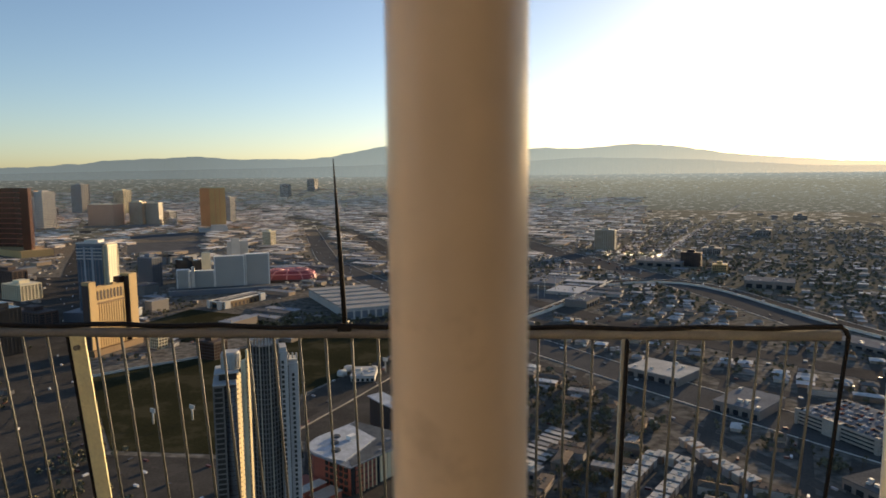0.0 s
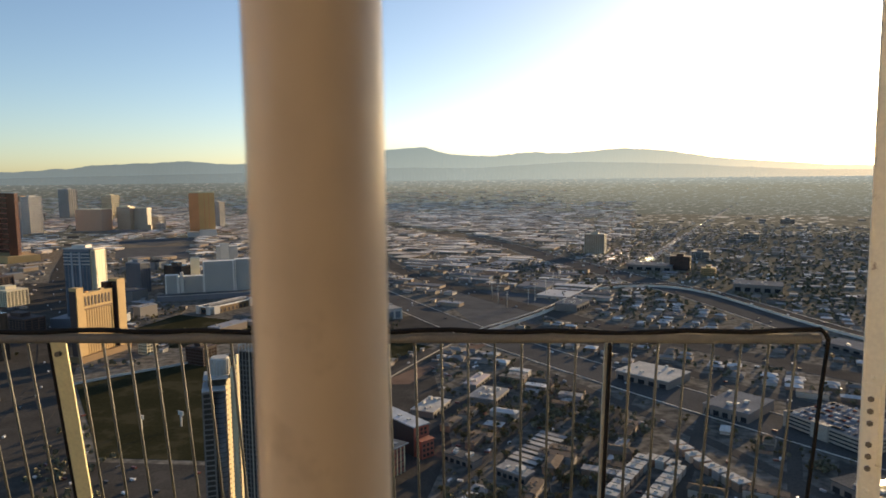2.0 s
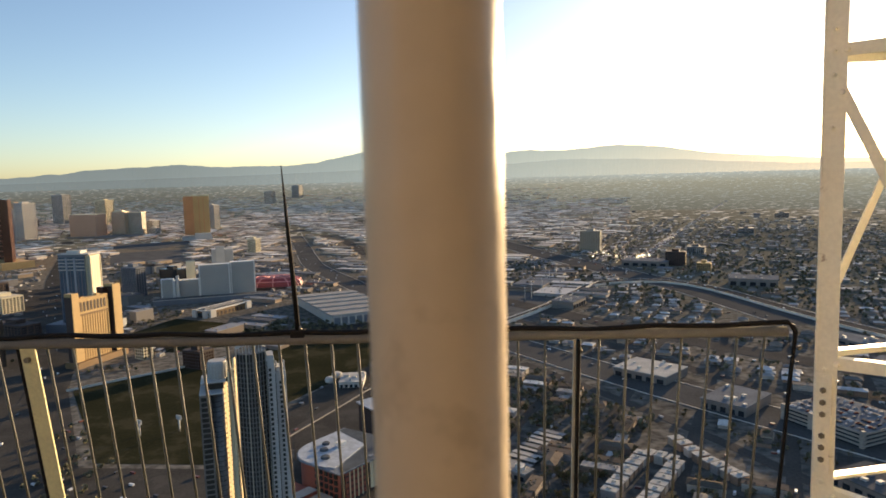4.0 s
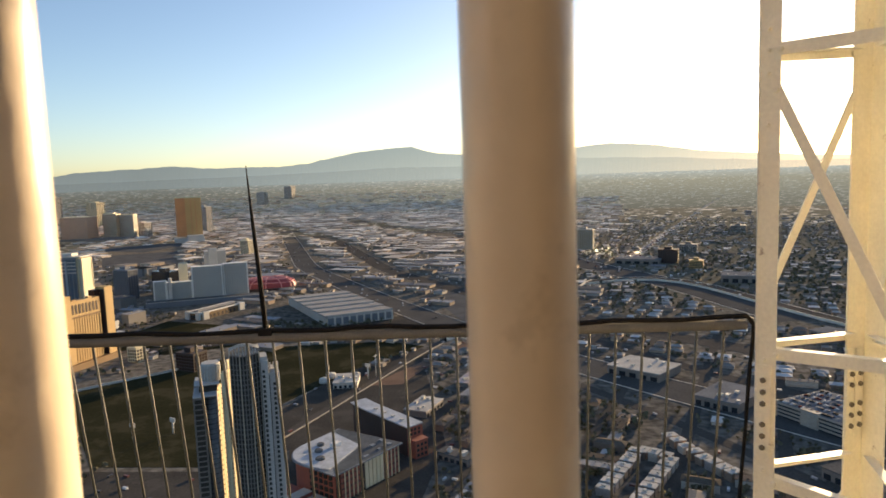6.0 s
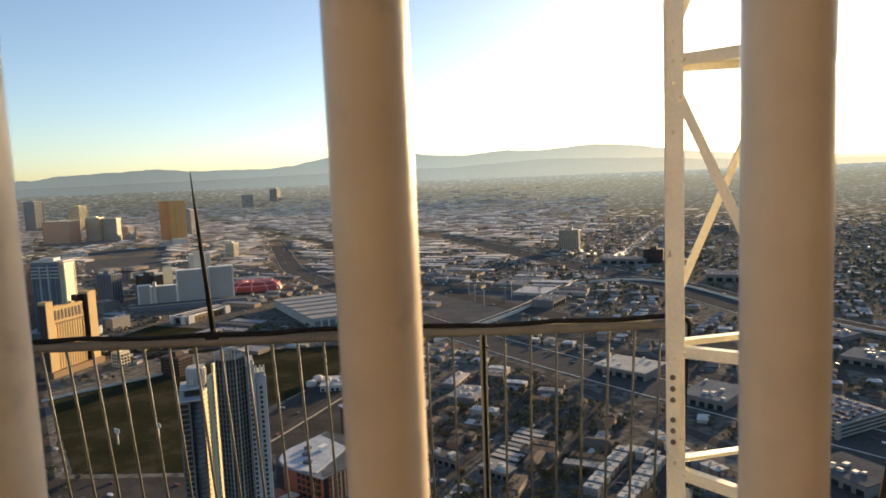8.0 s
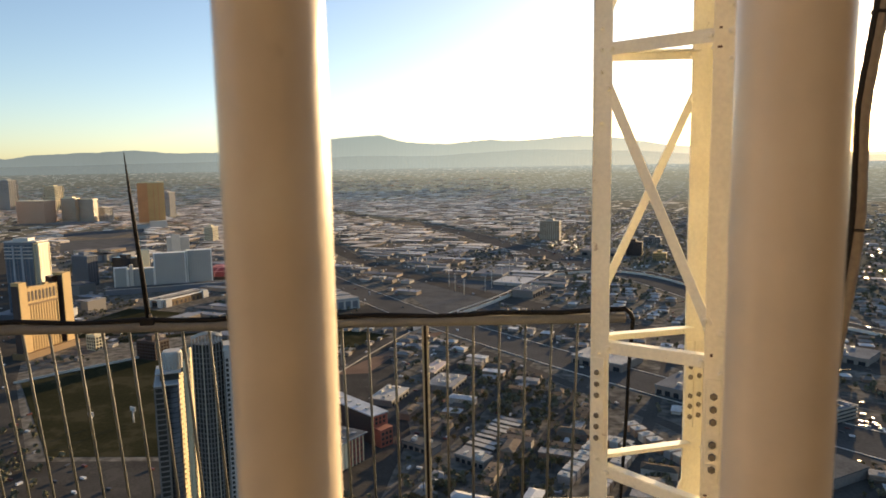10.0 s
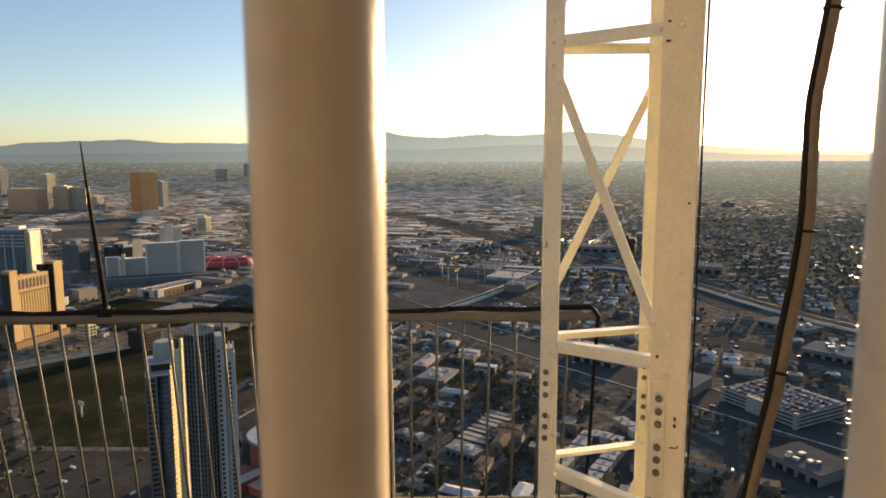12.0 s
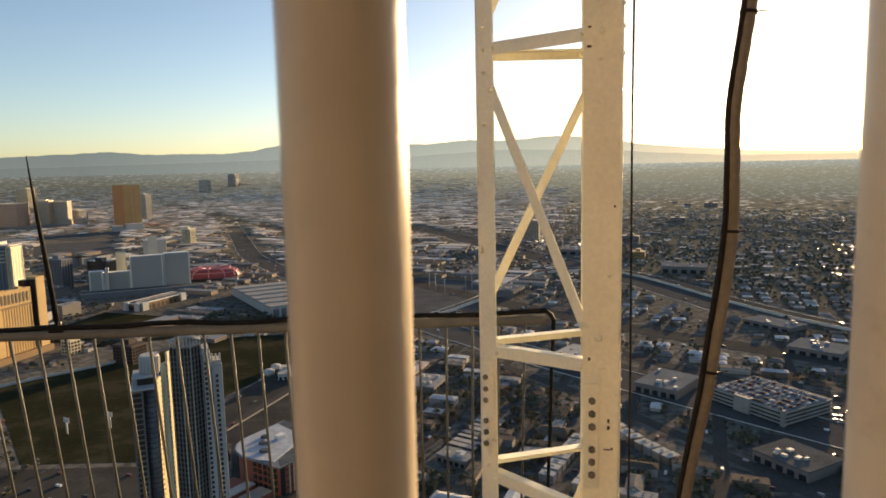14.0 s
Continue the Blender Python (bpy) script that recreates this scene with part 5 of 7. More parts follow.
def gold_tower():
    e = place_thing("gold_glass_tower", -1175, 2840, 24, "tall slab tower of shining gold glass", radius=110)
    for x0, x1, y0, y1, m in ((-18, 44, -22, 24, "gold_glass"), (-57, -18.5, -14, 22, "copper_glass")):
        fr, co = bmesh.new(), bmesh.new()
        tower(fr, co, x0, x1, y0, y1, 22, 180, 14, 6.2, 1.2, 0.6, 1.6, 5)
        b = part("wing", co, M[m], e, "gold mirror glass")
        part("facade_frame", fr, M[m], b)
        solid("crown", (x0 - 1.5, x1 + 1.5, y0 - 1.5, y1 + 1.5, 185, 191), M["cream_wall"], b, "pale roof crown", 1.0)
    for x in (2, 20):
        solid("groove", (x, x + 2.6, -24.4, -22.5, 24, 178), M["copper_glass"], e, "dark copper groove up the front")
    solid("podium", (-70, 50, -70, 20, 0, 16), M["grey_wall"], e, "grey podium block")
    solid("podium", (-20, 46, -72, -20, 0, 28), M["white_wall"], e, "white podium front")


def bronze_tower():
    e = place_thing("bronze_glass_hotel", -1440, 1990, -GRID - 8, "tall curved hotel of dark bronze red glass", radius=140)
    bm = bmesh.new()
    n = 14
    pts = []
    for r in (170, 148):
        arc = [(r * math.sin(radians(-42 + 84 * i / n)), r * math.cos(radians(-42 + 84 * i / n)) - 150) for i in range(n + 1)]
        pts += arc if r == 170 else arc[::-1]
    lo = [bm.verts.new((x, y, 0)) for x, y in pts]
    hi = [bm.verts.new((x, y, 205)) for x, y in pts]
    m = len(pts)
    for i in range(m):
        bm.faces.new((lo[i], lo[(i + 1) % m], hi[(i + 1) % m], hi[i]))
    for i in range(n):
        bm.faces.new((hi[i], hi[i + 1], hi[m - 2 - i], hi[m - 1 - i]))
    bmesh.ops.recalc_face_normals(bm, faces=bm.faces)
    b = part("body", bm, M["bronze_glass"], e)
    for z in range(14, 205, 16):
        fr = bmesh.new()
        for i in range(n):
            (x0, y0), (x1, y1) = pts[m - 1 - i], pts[m - 2 - i]
            bar(fr, (x0, y0, z), (x1, y1, z), 2.0, 2.0)
        bmesh.ops.remove_doubles(fr, verts=fr.verts, dist=0.3)
        part("floor_band", fr, M["red_wall"], b, "copper red floor band")
    solid("podium", (-120, 130, -60, 30, 0, 20), M["tan_wall"], e)


def peach_hotel():
    e = place_thing("peach_hotel", -1740, 3030, -5, "broad peach and sand hotel with three wings", radius=190)
    for x0, x1, y0, y1, h, m, label in ((-130, 0, 0, 79, 105, "shaded_peach_wall", "peach facade with shade put into its colour"), (20, 86, 92, 130, 112, "fawn_wall", "fawn facade"), (88, 156, 118, 156, 106, "fin", "sand grey facade")):
        fr, co = bmesh.new(), bmesh.new()
        tower(fr, co, x0, x1, y0, y1, 0, h, 7, 6, 0.4, 4.4, 3.4, 4)
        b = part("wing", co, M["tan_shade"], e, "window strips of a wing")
        part("facade_frame", fr, M[m], b, label)
        solid("roof_edge", (x0 - 1.5, x1 + 1.5, y0 - 1.5, y1 + 1.5, h + 4, h + 6), M["cream_wall"], b, "pale roof edge")
    solid("roof_house", (30, 70, 100, 122, 118, 123), M["cream_wall"], e, "cream roof house")
    solid("podium", (-140, 190, -30, 88, 0, 9), M["shop_wall"], e, "low brown podium")


def simple_tower(x, y, w, d, h, wall, glass, turn, label):
    e = place_thing("high_rise", x, y, turn, label, radius=max(w, d) * 0.8)
    fr, co = bmesh.new(), bmesh.new()
    tower(fr, co, -w / 2, w / 2, -d / 2, d / 2, 0, h, max(3.5, h / 22), max(4, w / 9), 0.5, max(1.2, h / 60), max(1.0, w / 30), 3)
    b = part("body", co, M[glass], e, "window glass")
    part("facade_frame", fr, M[wall], b, "floor bands and piers")
    solid("roof_house", (-w / 5, w / 6, -d / 4, d / 4, h + 3, h + 9), M[wall], e)


def red_hall():
    """The red and cream building with two roofs."""
    e = place_thing("red_loft_building", -80, 520, 0, "red and cream lofts with pale flat roofs", radius=48)
    # back block
    L, W = 82.0, 15.0
    m = Matrix.Translation((-28, 76, 0)) @ Matrix.Rotation(math.atan2(-61, 56), 4, "Z")
    # back block: shade on its sunless wall is put into the dark brown
    bm = bmesh.new()
    box(bm, 0, L, 0, W, 0, 25, m)
    b = part("back_block", bm, M["brown_wall"], e, "back block painted dark brown for its shaded wall")
    bm = bmesh.new()
    box(bm, L + 0.05, L + 0.6, -0.4, W + 0.4, 0, 25.2, m)
    part("end_wall", bm, M["red_wall"], b, "red end wall")
    # white roof that sweeps up at its far end
    bm = bmesh.new()
    n = 10
    rows = []
    for i in range(n + 1):
        x = -2 + (L + 3) * i / n
        z = 25.2 + 1.3 * max(0.0, 1 - i / 3.5) ** 2
        rows.append([bm.verts.new(m @ Vector(p)) for p in ((x, -1, z), (x, W + 1, z), (x, W + 1, z + 1), (x, -1, z + 1))])
    for ra, rb in zip(rows, rows[1:]):
        for k in range(4):
            bm.faces.new((ra[k], ra[(k + 1) % 4], rb[(k + 1) % 4], rb[k]))
    bm.faces.new(rows[0])
    bm.faces.new(rows[-1])
    bmesh.ops.recalc_face_normals(bm, faces=bm.faces)
    part("roof", bm, M["sheet_roof"], b, "pale blue grey flat roof with an upswept end")
    for k in range(4):
        bm = bmesh.new()
        x = 26 + k * 13
        box(bm, x, x + 3, 5, 8, 26.2, 27.4, m)
        part("roof_unit", bm, M["white_wall"], b)
    bm = bmesh.new()
    box(bm, L + 0.6, L + 9, 1, 14, 0, 15, m)
    part("annex", bm, M["red_wall"], b, "low red annex")
    bm = bmesh.new()
    box(bm, L + 0.4, L + 9.4, 0.6, 14.4, 15.02, 15.6, m)
    part("annex_roof", bm, M["red_wall"], b)
    for x, zs in ((L + 0.6, (17.5, 21.0)), (L + 9.0, (2.0, 6.2, 10.4))):
        for z in zs:
            for k in range(3):
                bm = bmesh.new()
                y = 2.4 + k * 4.0
                box(bm, x - 0.2, x + 0.12, y, y + 2.4, z, z + 2.4, m)
                part("window", bm, M["condo_glass"], b, "dark window")
    # front block with a rounded end, roof a little lower
    d = Vector((0.596, 0.803))
    m2 = Matrix(((d.x, -d.y, 0, -17), (d.y, d.x, 0, -69), (0, 0, 1, 0), (0, 0, 0, 1)))
    h = 22.5
    pts = [(0, 0), (72, 0), (65, 66), (28, 64)] + [(26 + 27 * math.cos(radians(a)), 37 + 27 * math.sin(radians(a))) for a in range(100, 181, 10)]

    def prism(outline, z0, z1):
        q = bmesh.new()
        lo = [q.verts.new(m2 @ Vector((x, y, z0))) for x, y in outline]
        hi = [q.verts.new(m2 @ Vector((x, y, z1))) for x, y in outline]
        q.faces.new(hi)
        q.faces.new(lo)
        for i in range(len(outline)):
            j = (i + 1) % len(outline)
            q.faces.new((lo[i], lo[j], hi[j], hi[i]))
        bmesh.ops.recalc_face_normals(q, faces=q.faces)
        return q

    f = part("front_block", prism([(3 + x * 0.93, 3 + y * 0.92) for x, y in pts], 0, h), M["red_wall"], e, "red stucco walls")
    part("roof", prism(pts, h + 0.02, h + 0.9), M["slate_roof"], f, "blue grey roof with pale patches")
    part("roof_section", prism([(2, 1), (71, 1), (65, 64), (58, 64), (50, 24), (8, 10)], h + 0.92, h + 1.05), M["felt_roof"], f, "dark felted part of the roof")
    part("roof_section", prism([(5, 11), (49, 25), (56, 63.4), (28, 63)] + [(26 + 26 * math.cos(radians(a)), 37 + 26 * math.sin(radians(a))) for a in range(100, 181, 10)] + [(0.6, 24)], h + 0.92, h + 1.5), M["sheet_roof"], f, "pale blue sheet part of the roof")
    for x, y, r in ((13, 30, 3.6), (22, 42, 3.2), (31, 50, 3.0)):
        bm = bmesh.new()
        c = m2 @ Vector((x, y, h + 1.4))
        tube(bm, [c, c + Vector((0, 0, 1.3)), c + Vector((0, 0, 2.0))], [r, r, r * 0.7], 20)
        part("roof_light", bm, M["felt_roof"], f, "round dull grey roof light")
    bm = bmesh.new()
    box(bm, 33, 40, 36, 41, h + 1.5, h + 4.6, m2)
    part("roof_house", bm, M["edge_paint"], f, "white roof house")
    # tall panels in red, cream and dark glass along the street front; the dark ones paint shade
    for k in range(16):
        x = 3.2 + k * 4.1
        tone, label = (("dark_glass", "tall dark panel painting shade"), ("red_wall", "red panel"), ("cream_wall", "tall cream panel"))[0 if k in (0, 6) else 2 if 6 < k < 12 else 1]
        bm = bmesh.new()
        box(bm, x, x + 3.3, 2.0, 2.95, 0.8, h - (0.6 if k > 6 else 1.5), m2)
        p = part("wall_panel", bm, M[tone], f, label)
        if tone == "red_wall":
            bm = bmesh.new()
            box(bm, x + 3.3, x + 4.0, 1.4, 2.9, 0, h - 0.4, m2)
            part("pilaster", bm, M["cream_wall"], f, "slim cream pilaster")
            for z in (4.5, 9.0, 13.5, 18.0):
                bm = bmesh.new()
                box(bm, x + 0.2, x + 3.1, 1.9, 2.05, z, z + 1.1, m2)
                part("window_band", bm, M["brown_wall"], p, "dark window band")
    for z in (3.0, 8.0, 13.0, 17.5):
        for k in range(5):
            bm = bmesh.new()
            y = 6 + k * 5.2
            box(bm, 1.6, 3.3, y, y + 2.8, z, z + 3.0, m2)
            part("window", bm, M["condo_glass"], f, "dark recessed window")
    rr = random.Random(5)
    for k in range(7):
        bm = bmesh.new()
        x, y = rr.uniform(30, 64), rr.uniform(4, 16)
        box(bm, x, x + rr.uniform(2, 5), y, y + rr.uniform(2, 4), h + 1.05, h + rr.uniform(1.6, 2.6), m2)
        part("roof_unit", bm, M["slate_roof"], f, "dull grey roof unit")
    # low terraces before the rounded end
    for x0, x1, y0, y1, z, tone in ((-22, -3, 6, 18, 6.0, "kerb"), (-26, -4, 22, 30, 7.5, "white_roof"), (-18, -2, 33, 48, 5.0, "red_wall")):
        bm = bmesh.new()
        box(bm, x0, x1, y0, y1, 0, z, m2)
        t_ = part("terrace", bm, M["red_wall"], e, "low red terrace wing")
        bm = bmesh.new()
        box(bm, x0 - 0.5, x1 + 0.5, y0 - 0.5, y1 + 0.5, z + 0.02, z + 0.6, m2)
        part("terrace_roof", bm, M[tone], t_)


def white_store(x, y, w, d, h, turn, label, top="", wall="shop_wall"):
    e = place_thing("store_building", x, y, turn, label, radius=max(w, d) * 0.7)
    solid("wall", (-w / 2, w / 2, -d / 2, d / 2, 0, h), M[wall], e, "plain block walls")
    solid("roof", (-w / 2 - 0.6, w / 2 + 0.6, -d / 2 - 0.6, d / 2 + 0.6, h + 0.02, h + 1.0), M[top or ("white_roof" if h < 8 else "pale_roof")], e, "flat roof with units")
    roof_gear(e, -w / 2, w / 2, -d / 2, d / 2, h + 1, 6, int(abs(x) + h), "white_wall")
    for i in range(5):
        xx = -w / 2 + w * (i + 0.2) / 5
        solid("shop_front", (xx, xx + w * 0.12, -d / 2 - 0.3, -d / 2 + 0.2, 0.5, h * 0.6), M["dark_glass"], e)


def garage():
    e = place_thing("parking_garage", 283, 613, -65, "pale concrete parking garage with dark core standing for shaded decks", "garage", radius=10)
    for dx in (12, 40, 66):
        for dy in (12, 38, 56):
            block(283 + dx * 0.423 + dy * 0.906, 613 - dx * 0.906 + dy * 0.423, 18)
    rr = random.Random(9)
    h, levels = 14.6, 4
    # solid dark core between parapets paints the shade inside the decks
    core = solid("core", (1, 79, 1, 65, 0, h - 1.6), M["dark_glass"], e, "dark core standing for shaded decks")
    for i in range(levels):
        z = 1.7 + i * 3.4
        solid("deck_band", (0, 80, 0, 66, z, z + 1.7), M["kerb"], core, "pale deck parapet")
    solid("blank_wall", (28, 45, -0.8, 6, -0.3, h + 0.3), M["kerb"], core, "blank pale wall of the stair tower", 0.1)
    for x in (0.8, 77):
        solid("stair_core", (x - 1.2, x + 2.2, -0.5, 3, -0.3, h + 0.2), M["kerb"], core, "pale stair core")
    solid("roof_deck", (0.8, 79.2, 0.8, 65.2, 13.6, 13.68), M["pale_roof"], core, "grey roof deck")
    for row in range(6):
        x = 3.0
        while x < 76:
            if rr.random() < 0.62:
                y = 3 + row * 10.6
                bm = bmesh.new()
                box(bm, x, x + 1.8, y, y + 4.3, 13.72, 14.6)
                box(bm, x + 0.15, x + 1.65, y + 1, y + 3.3, 14.6, 15.15)
                part("parked_car", bm, M["garage_car"], core)
            x += 2.8
    white_store(286, 470, 46, 40, 8, -65, "dull grey flat roofed store by the garage", "lot")


condo_tower()
hotel_gold()
blue_condo()
circus_hotel()
adventure_dome()
convention_shed()
gold_tower()
bronze_tower()
peach_hotel()
red_hall()
garage()
for spec in (
    (365, 2062, 60, 26, 57, "fin", "tan_shade", -GRID, "slab hotel tower of dull sand stucco"),
    (-2330, 7700, 100, 80, 140, "white_wall", "dark_glass", -10, "distant grey hotel tower"),
    (-2680, 10300, 130, 110, 190, "grey_wall", "dark_glass", -20, "distant dark hotel tower"),
    (-1356, 3454, 70, 40, 125, "grey_wall", "dark_glass", -GRID, "dark glass tower beside the gold one"),
    (-2050, 3000, 60, 60, 170, "white_wall", "blue_glass", -GRID, "white topped hotel tower"),
    (-2000, 2780, 90, 40, 150, "grey_wall", "blue_glass", -GRID, "grey glass hotel tower"),
    (-2450, 3500, 120, 50, 160, "peach_wall", "bronze_glass", -GRID, "peach hotel block in the distance"),
    (-2750, 4400, 110, 60, 190, "grey_wall", "dark_glass", -GRID, "distant grey tower block"),
    (-2400, 4300, 100, 60, 150, "cream_wall", "dark_glass", -GRID, "distant cream tower block"),
    # blocks in shade get dark walls: their shade is put into colour
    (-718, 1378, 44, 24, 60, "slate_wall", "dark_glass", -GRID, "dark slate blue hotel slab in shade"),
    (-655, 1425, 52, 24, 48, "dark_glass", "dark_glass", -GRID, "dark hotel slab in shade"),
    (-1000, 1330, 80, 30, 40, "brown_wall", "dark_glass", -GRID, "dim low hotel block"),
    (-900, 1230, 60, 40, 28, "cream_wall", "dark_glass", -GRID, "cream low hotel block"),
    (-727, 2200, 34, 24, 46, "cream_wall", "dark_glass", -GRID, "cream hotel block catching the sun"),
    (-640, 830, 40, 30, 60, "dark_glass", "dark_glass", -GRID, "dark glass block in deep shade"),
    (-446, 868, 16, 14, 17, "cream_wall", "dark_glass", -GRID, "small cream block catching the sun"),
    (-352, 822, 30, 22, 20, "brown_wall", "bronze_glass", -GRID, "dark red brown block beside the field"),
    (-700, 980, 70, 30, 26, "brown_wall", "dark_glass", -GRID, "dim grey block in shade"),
    (508, 1680, 46, 26, 32, "brown_wall", "dark_glass", -GRID, "dark brown office block beside the avenue"),
    (542, 1577, 30, 24, 16, "tan_wall", "dark_glass", -GRID, "small sunlit tan block"),
    (640, 1930, 46, 30, 16, "shop_wall", "dark_glass", -GRID, "brown office block among trees"),
    (1010, 2500, 50, 40, 18, "shop_wall", "dark_glass", -GRID, "pale office block among trees"),
    (1500, 3300, 60, 40, 20, "shop_wall", "dark_glass", -GRID, "brown office block among trees"),
):
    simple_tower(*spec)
mid = random.Random(77)
for i in range(22):
    a, dd = radians(mid.uniform(-38, -24)), mid.uniform(3500, 5600)
    x, y = dd * math.sin(a), dd * math.cos(a)
    if any((x - bx) ** 2 + (y - by) ** 2 < (br + 60) ** 2 for bx, by, br in BLOCKED):
        continue
    wall = mid.choice(("cream_wall", "grey_wall", "peach_wall", "white_wall", "shop_wall"))
    simple_tower(x, y, mid.uniform(40, 110), mid.uniform(24, 50), mid.uniform(24, 70), wall, "dark_glass", -GRID + mid.choice((0, 90)), "mid rise hotel block out in the valley")


arcade_hall()
block(-430, 1050, 50)
for spot in ((-500, 1020, 45), (-495, 1100, 45), (-415, 1115, 40), (-442, 765, 45), (-385, 790, 40), (-400, 835, 40), (-345, 885, 45), (-530, 735, 55), (-600, 800, 60), (-680, 885, 60)):
    block(*spot)
white_store(-140, 743, 27, 36, 6, 4, "small white building beside the vacant field", "white_roof", "white_wall")
white_store(201, 757, 64, 52, 9, -43, "white flat roofed store near the tower", "white_roof")
white_store(257, 652, 44, 58, 9, -45, "grey flat roofed store near the garage", "pale_roof")
white_store(0, 738, 42, 15, 5, 68, "long low shop with a pale pink roof", "pale_pink")
white_store(-46, 648, 40, 24, 6, 68, "low shop with a bright white roof", "white_roof")
white_store(12, 686, 40, 30, 6, 66, "grey roofed shop behind the lofts", "grey_roof")
white_store(-12, 526, 31, 12, 6, -37, "long dark roofed flats beside the street", "lot")
white_store(29, 499, 27, 12, 6, -38, "grey roofed flats beside the street", "grey_roof")


def tank(x, y, r):
    """A round white tank with a domed top."""
    e = place_thing("storage_tank", x, y, 0, "round white tank with a domed top", "tank", "tanks beside the field", r + 2)
    bm = bmesh.new()
    tube(bm, [(0, 0, -0.3), (0, 0, 4.5)], r, 20)
    part("shell", bm, M["white_wall"], e)
    bm = bmesh.new()
    tube(bm, [(0, 0, 4.5), (0, 0, 5.6), (0, 0, 6.2), (0, 0, 6.5)], [r, r * 0.8, r * 0.5, r * 0.1], 20)
    part("dome", bm, M["white_wall"], e)


tank(-163, 767, 6)
tank(-167, 748, 6)
white_store(482, 756, 58, 48, 8, -48, "grey flat roofed depot behind the garage", "pale_roof")
white_store(500, 890, 70, 40, 6, -62, "grey flat roofed depot beside the ramp", "pale_roof")
white_store(570, 1370, 90, 60, 14, -GRID, "white store among trees")
white_store(170, 1180, 60, 40, 12, 60, "white store by the raised road")
white_store(440, 1700, 110, 60, 12, -GRID, "broad white store beside the avenue")


def pylon(x, y, h):
    """A white T-shaped sign post."""
    e = place_thing("sign_post", x, y, -30, "white T shaped post standing in the field", "sign post", "posts in the field", 6)
    bm = bmesh.new()
    tube(bm, [(0, 0, 0), (0, 0, h)], 0.9, 8)
    part("post", bm, M["white_wall"], e)
    solid("head", (-3.5, 3.5, -0.6, 0.6, h, h + 4), M["white_wall"], e, "white head board", 0.1)


pylon(-313, 590, 11)
pylon(-280, 601, 11)
pylon(-118, 760, 14)


# ---------------------------------------------------------------- the city: houses, sheds, trees
def near_road(x, y, extra=0.0):
    for pts, half in KEEP_OUT:
        for i in range(0, len(pts) - 1):
            ax, ay = pts[i]
            bx, by = pts[i + 1]
            if abs(x - ax) > 400 + half and abs(y - ay) > 400 + half:
                continue
            dx, dy = bx - ax, by - ay
            q = max(0, min(1, ((x - ax) * dx + (y - ay) * dy) / (dx * dx + dy * dy)))
            if math.hypot(x - ax - q * dx, y - ay - q * dy) < half + extra:
                return True
    return False


def inside(p, x, y):
    c = False
    for (x0, y0), (x1, y1) in zip(p, p[1:] + p[:1]):
        if (y0 > y) != (y1 > y) and x < (x1 - x0) * (y - y0) / (y1 - y0) + x0:
            c = not c
    return c


def free(x, y, r):
    if any((x - bx) ** 2 + (y - by) ** 2 < (br + r) ** 2 for bx, by, br in BLOCKED):
        return False
    if inside(FIELD, x, y) or inside(RESORT, x, y) or inside(LOFT_LOT, x, y) or inside(STATION, x, y) or inside(HALL_LOT, x, y):
        return False
    return not near_road(x, y, r)


def apartment_mesh(w, d, h, kind, seed):
    """Walls with window and door recesses, and a roof of its own: flat with a parapet, or hipped."""
    r = random.Random(seed)
    bw, br = bmesh.new(), bmesh.new()
    box(bw, -w / 2, w / 2, -d / 2, d / 2, 0, h)
    storeys = 2 if h > 5 else 1
    for s in range(storeys):
        z = 1.0 + s * h / storeys
        n = max(2, int(w / 4))
        for i in range(n):
            x = -w / 2 + w * (i + 0.5) / n
            for side in (-1, 1):
                box(bw, x - 0.8, x + 0.8, side * d / 2 - 0.12, side * d / 2 + 0.12, z, z + 1.3)
    if storeys == 2:
        box(bw, -w / 2, w / 2, -d / 2 - 1.3, -d / 2, h / 2 - 0.1, h / 2 + 0.15)
    if kind == 0:
        box(br, -w / 2 - 0.4, w / 2 + 0.4, -d / 2 - 0.4, d / 2 + 0.4, h, h + 0.5)
        for i in range(r.randint(2, 5)):
            x, y = r.uniform(-w / 2 + 1.5, w / 2 - 1.5), r.uniform(-d / 2 + 1.5, d / 2 - 1.5)
            box(br, x - 0.8, x + 0.8, y - 0.7, y + 0.7, h + 0.5, h + 1.5)
    else:
        e = 0.7
        rise = 1.9
        base = [(-w / 2 - e, -d / 2 - e, h), (w / 2 + e, -d / 2 - e, h), (w / 2 + e, d / 2 + e, h), (-w / 2 - e, d / 2 + e, h)]
        ridge_ = [(-w / 2 + d * 0.4, 0, h + rise), (w / 2 - d * 0.4, 0, h + rise)]
        v = [br.verts.new(c) for c in base + ridge_]
        for f in ((0, 1, 5, 4), (1, 2, 5), (2, 3, 4, 5), (3, 0, 4), (3, 2, 1, 0)):
            br.faces.new([v[k] for k in f])
    out = []
    for nm, b, mt in (("wall", bw, M["home_wall"]), ("roof", br, M["home_roof"])):
        me = bpy.data.meshes.new(nm)
        b.to_mesh(me)
        b.free()
        me.materials.append(mt)
        out.append(me)
    return out


poly("corner_lot", [(178, 700), (205, 745), (245, 728), (222, 682)], M["asphalt"], "dark asphalt parking lot between stores", 0.14)


